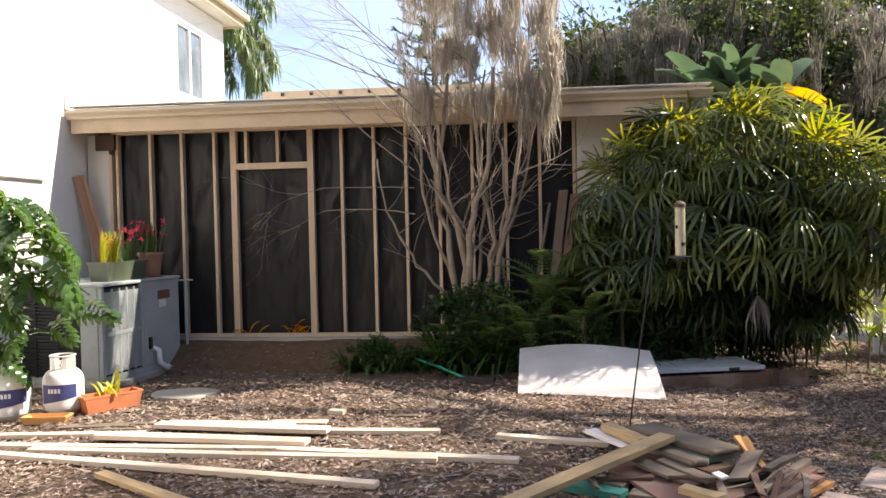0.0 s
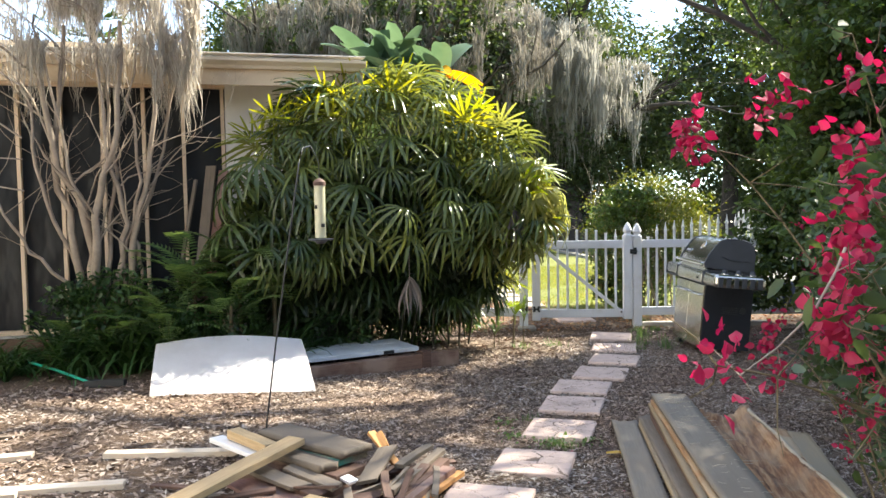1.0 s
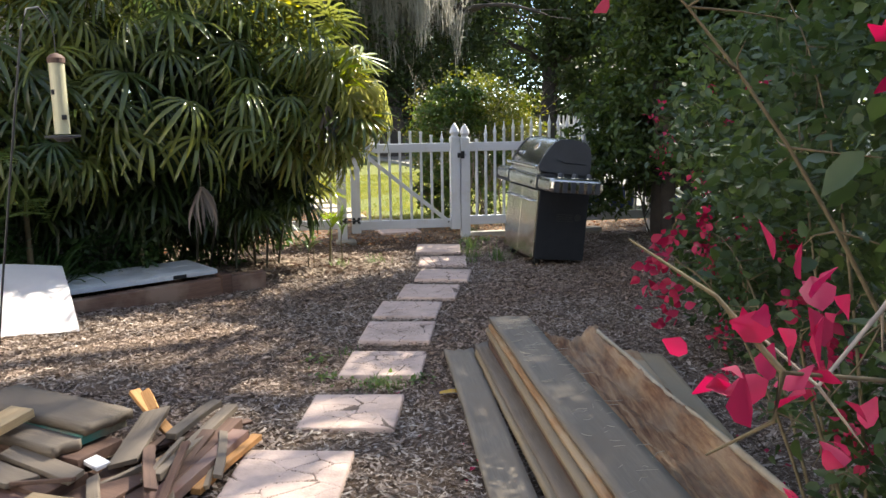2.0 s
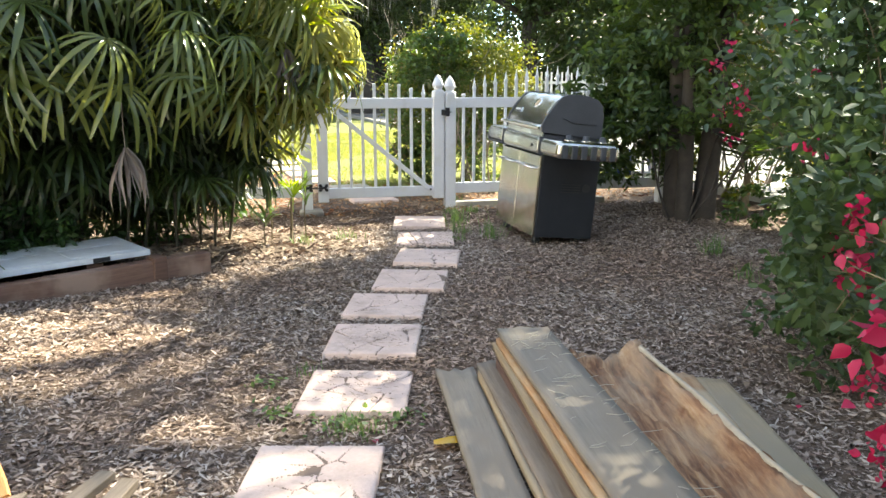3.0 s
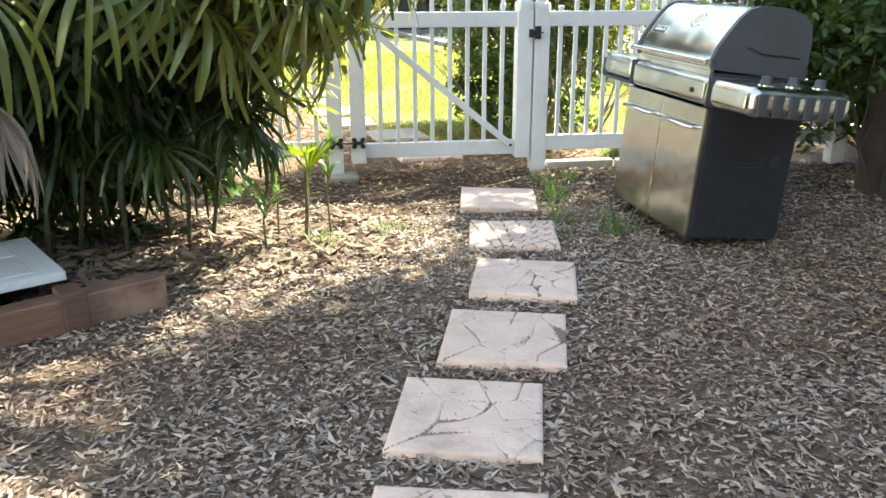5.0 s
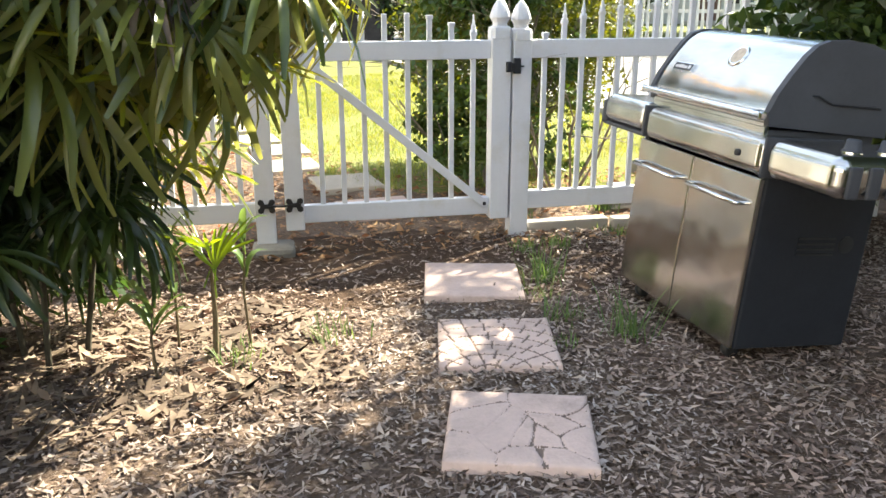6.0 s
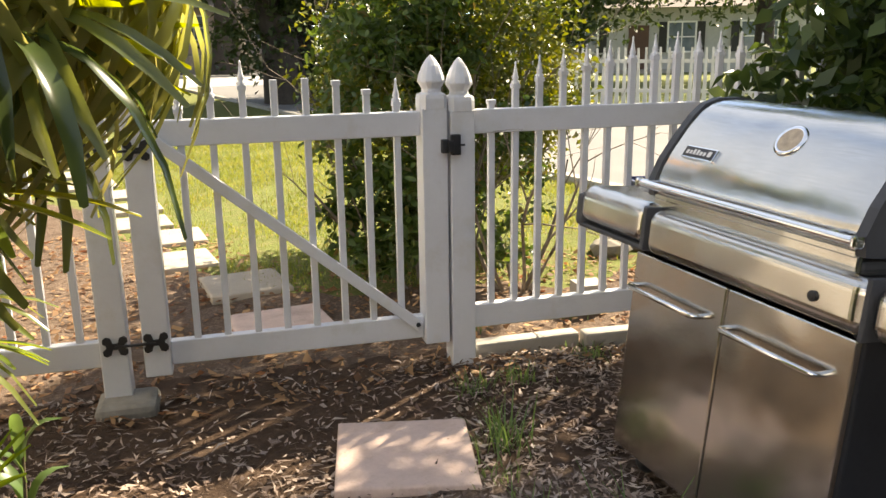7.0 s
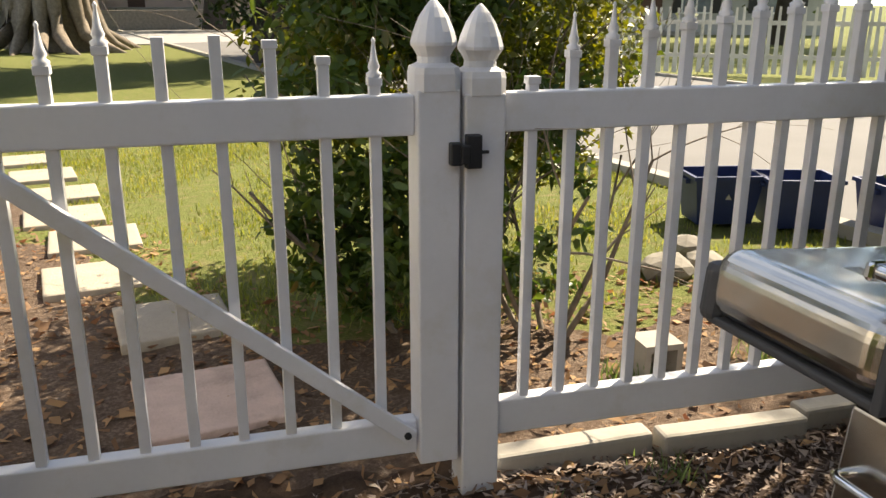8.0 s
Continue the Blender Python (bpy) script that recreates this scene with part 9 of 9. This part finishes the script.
# ---- split-leaf plant, pot plants ----
def split_leaf_arrays(rng, L=0.42):
    """A broad leaf cut deep into lobes, on a long stalk."""
    hp = Heap()
    n = 7
    for k in range(n):
        t = k / (n - 1)
        base = Vector((L * (0.05 + 0.80 * t), 0, 0.05 * L - 0.30 * L * t * t))
        ln = L * (0.50 - 0.26 * t) * rng.uniform(0.85, 1.1)
        for sg in (-1, 1):
            d = Vector((0.25 + 0.6 * t, sg * (1 - 0.35 * t), 0)).normalized()
            if k == 0:
                d = Vector((-0.5, sg * 0.85, 0)).normalized()
            s = Vector((d.y, -d.x, 0)) * 1
            hp.add(*strip([base, base + d * ln * 0.4 + Vector((0, 0, 0.03)), base + d * ln * 0.8 + Vector((0, 0, -0.02)), base + d * ln + Vector((0, 0, -0.07))], [L * 0.17, L * 0.16, L * 0.13, L * 0.02], s, 0.06))
    hp.add(*strip([Vector((L * 0.8, 0, -0.14 * L)), Vector((L * 1.0, 0, -0.32 * L)), Vector((L * 1.12, 0, -0.45 * L))], [L * 0.15, L * 0.14, L * 0.02], (0, 1, 0), 0.05))
    hp.tube([(-0.5, 0, -0.25), (-0.2, 0, -0.04), (L * 0.1, 0, 0.03), (L * 0.8, 0, -0.13 * L)], [0.008, 0.007, 0.005, 0.003], 5)
    return np.concatenate([np.asarray(q) for q in hp.V]), np.concatenate(hp.F)


def make_split_leaf():
    rng = np.random.default_rng(131)
    p = empty("split_leaf_plant", -4.35, 6.35, G(-4.3, 6.3), 0, "large split-leaved plant with glossy green lobed leaves", "plant")
    g = Heap()
    g.tube([(-0.25, 0.05, -0.05), (-0.22, 0, 0.6), (-0.15, 0.02, 1.3)], [0.07, 0.06, 0.05], 8)
    link("trunk", g.mesh("trunk", M["stem"], True), p)
    forms = [fast("leaf", *split_leaf_arrays(rng, rng.uniform(0.36, 0.46)), M["philo"]) for _ in range(5)]
    for k in range(66):
        x, z = rng.uniform(-0.65, 0.95), rng.uniform(0.62, 2.15)
        if z < 0.85 and x > 0.5:
            continue
        if x > 0.62 and z > 1.8:
            continue
        y = rng.uniform(-0.30, 0.25)
        a = rng.normal(-0.6, 0.8)
        el = rng.uniform(-0.9, 0.25)
        link("leaf", forms[int(rng.integers(0, 5))], p, m=aim((x, y, z), (math.cos(a) * math.cos(el), math.sin(a) * math.cos(el), math.sin(el)), rng.normal(0, 0.4)) @ Matrix.Scale(rng.uniform(0.7, 1.05), 4))


make_split_leaf()


def make_pot_plants():
    rng = np.random.default_rng(141)
    for (x, y, z, n, L, w, m, nm, lab, cat, fl) in ((-3.98, 8.22, 1.42, 22, 0.30, 0.055, "brom", "bromeliad", "lime green upright bromeliad in the glazed trough", "plant", 5), (-3.86, 8.88, 1.50, 20, 0.30, 0.04, "strap", "pot_plant", "red-flowered plant in the clay pot", "plant", 26), (-3.93, 8.45, 1.42, 10, 0.30, 0.03, "strap", "pot_plant", "small red-flowered plant in the glazed trough", "plant", 14)):
        t = empty(nm, x, y, z, 0, lab, cat)
        for j in range(n):
            a = j * 2.4
            V, F = blade_arrays(rng, L * rng.uniform(0.7, 1.1), w, rng.uniform(0.05, 0.35))
            link("blade", fast("blade", V, F, M[m]), t, m=Matrix.Translation((rng.normal(0, 0.04), rng.normal(0, 0.09), 0)) @ Matrix.Rotation(a, 4, 'Z') @ Matrix.Rotation(-rng.uniform(0.35, 0.95), 4, 'Y'))
        for j in range(fl):
            c = np.array([rng.normal(0, 0.10), rng.normal(0, 0.12), rng.uniform(0.22, 0.42)])
            link("flower", fast("flower", *leaves(rng, c + rng.normal(0, 0.014, (9, 3)), 0.03, 0.02, -0.3), M["redflower"]), t, "small pinkish-red flower")
    t = empty("weed", -3.28, 6.72, G(-3.3, 6.7) + 0.14, 0, "yellow-green weed growing in the terracotta trough", "plant")
    for j in range(12):
        V, F = blade_arrays(rng, rng.uniform(0.14, 0.26), 0.035, rng.uniform(0.3, 0.8))
        link("blade", fast("blade", V, F, M["brom"]), t, m=Matrix.Translation((rng.normal(0, 0.05), rng.normal(0, 0.05), 0)) @ Matrix.Rotation(j * 2.4, 4, 'Z') @ Matrix.Rotation(-rng.uniform(0.3, 0.9), 4, 'Y'))


make_pot_plants()


# ---- grass and weeds ----
def blades(rng, x, y, L, w, lean=0.5):
    n = len(x)
    z = gz(x, y)
    a = rng.uniform(0, 2 * np.pi, n)
    h = L * rng.uniform(0.5, 1.3, n)
    k = lean * rng.uniform(0.2, 1.3, n)
    d = np.stack([np.cos(a) * k * h, np.sin(a) * k * h, h], 1)
    s = np.stack([-np.sin(a), np.cos(a), np.zeros(n)], 1) * (w * rng.uniform(0.7, 1.3, n))[:, None]
    p = np.stack([x, y, z], 1)
    V = np.stack([p - s, p + s, p + d * 0.55 + s * 0.8 + np.array([0, 0, 0.0]), p + d * 0.55 - s * 0.8, p + d * [1.25, 1.25, 0.95] + s * 0.1, p + d * [1.25, 1.25, 0.95] - s * 0.1], 1).reshape(-1, 3)
    i = 6 * np.arange(n)
    F = np.concatenate([np.stack([i, i + 1, i + 2, i + 3], 1), np.stack([i + 3, i + 2, i + 4, i + 5], 1)])
    return V, F


def make_lawn():
    rng = np.random.default_rng(151)
    n = 90000
    x, y = rng.uniform(6.3, 11.4, n), rng.uniform(10.8, 20.0, n)
    wob = 0.5 * np.sin(x * 1.7 + y) + 0.4 * np.sin(y * 1.3 - x)
    keep = ((0.322 * x + 0.947 * y) > 12.9 + 0.5 * wob) & (x + 0.12 * y > 7.75 + 0.5 * wob) & (x < 8.9 + 0.129 * y)
    patch = 0.5 + 0.5 * np.sin(2.3 * x + 1.1 * np.sin(1.9 * y)) * np.sin(2.7 * y + 1.3 * np.sin(2.1 * x))
    keep &= rng.uniform(0, 1, n) < np.clip(1.5 - (y - 12) * 0.09, 0.35, 1) * np.clip(-0.15 + 1.25 * patch + 0.10 * (y - 13.5), 0.06, 1)
    V, F = blades(rng, x[keep], y[keep], 0.042, 0.0035)
    tagged(new("lawn_grass", fast("lawn_grass", V, F, M["grass"])), "sunlit yellow-green lawn grass", "grass", kind="stuff")
    for cx, cy, m_, L in ((6.30, 9.15, 70, 0.16), (6.05, 8.65, 50, 0.12), (6.18, 8.35, 60, 0.18), (5.85, 8.42, 40, 0.06), (6.48, 9.62, 60, 0.07), (6.72, 9.60, 60, 0.07), (7.2, 9.62, 50, 0.07), (3.55, 6.05, 30, 0.05), (3.45, 5.35, 40, 0.06), (5.05, 9.0, 40, 0.10), (3.55, 5.3, 60, 0.05), (7.4, 6.9, 60, 0.16), (7.0, 6.2, 40, 0.12), (6.1, 9.0, 40, 0.05), (4.6, 8.95, 40, 0.10), (6.9, 10.3, 120, 0.09), (7.6, 10.2, 120, 0.09), (8.2, 10.0, 100, 0.1)):
        x, y = cx + rng.normal(0, 0.05, m_), cy + rng.normal(0, 0.05, m_)
        V, F = blades(rng, x, y, L, 0.003, 0.6)
        tagged(new("weed_tuft", fast("weed_tuft", V, F, M["fern"])), "small green weed tuft in the mulch", "weed", "weed tufts", kind="stuff")


make_lawn()


def make_leafy_weeds():
    rng = np.random.default_rng(52)
    for x, y, n, r in ((3.42, 5.36, 70, 0.075), (3.26, 5.62, 36, 0.05), (3.72, 5.30, 30, 0.05), (3.32, 5.95, 26, 0.04)):
        P = np.stack([x + rng.normal(0, r, n), y + rng.normal(0, r, n), np.zeros(n)], 1)
        P[:, 2] = gz(P[:, 0], P[:, 1]) + rng.uniform(0.01, 0.06, n)
        tagged(new("weed_patch", fast("weed_patch", *leaves(rng, P, 0.036, 0.022, 0.2, 1.5, 0.2, True), M["fern"])), "low leafy green weed beside a stepping stone", "weed", "leafy weeds", kind="stuff")
    V, F = blade_arrays(rng, 0.24, 0.07, 0.35)
    ob = new("fallen_leaf", fast("fallen_leaf", V, F, M["banana_y"]))
    ob.matrix_basis = Matrix.Translation((3.70, 4.98, G(3.7, 4.95) + 0.03)) @ Matrix.Rotation(-0.3, 4, 'Z') @ Matrix.Rotation(0.75, 4, 'Y')
    tagged(ob, "yellow-green fallen leaf lying on the mulch", "leaf")


make_leafy_weeds()


# ---- dry leaves blown against the foot of the stud wall ----
def make_wall_leaves():
    rng = np.random.default_rng(131)
    for x, n in ((-2.83, 3), (-2.27, 5), (-2.12, 3)):
        for _ in range(n):
            L = rng.uniform(0.14, 0.26)
            V, F = blade_arrays(rng, L, rng.uniform(0.05, 0.09), rng.uniform(0.3, 0.9))
            m = pose(x + rng.normal(0, 0.05), 9.475 + rng.uniform(-0.01, 0.02), SILL + 0.004, 0, -rng.uniform(-10, 25), rng.choice((0, 180)) + rng.normal(0, 12))
            ob = new("dry_leaf", fast("dry_leaf", V, F, M["banana_y"]))
            ob.matrix_world = m
            tagged(ob, "curled orange dry leaf lying on the wall's bottom plate", "leaf", "dry leaves on the bottom plate")


make_wall_leaves()
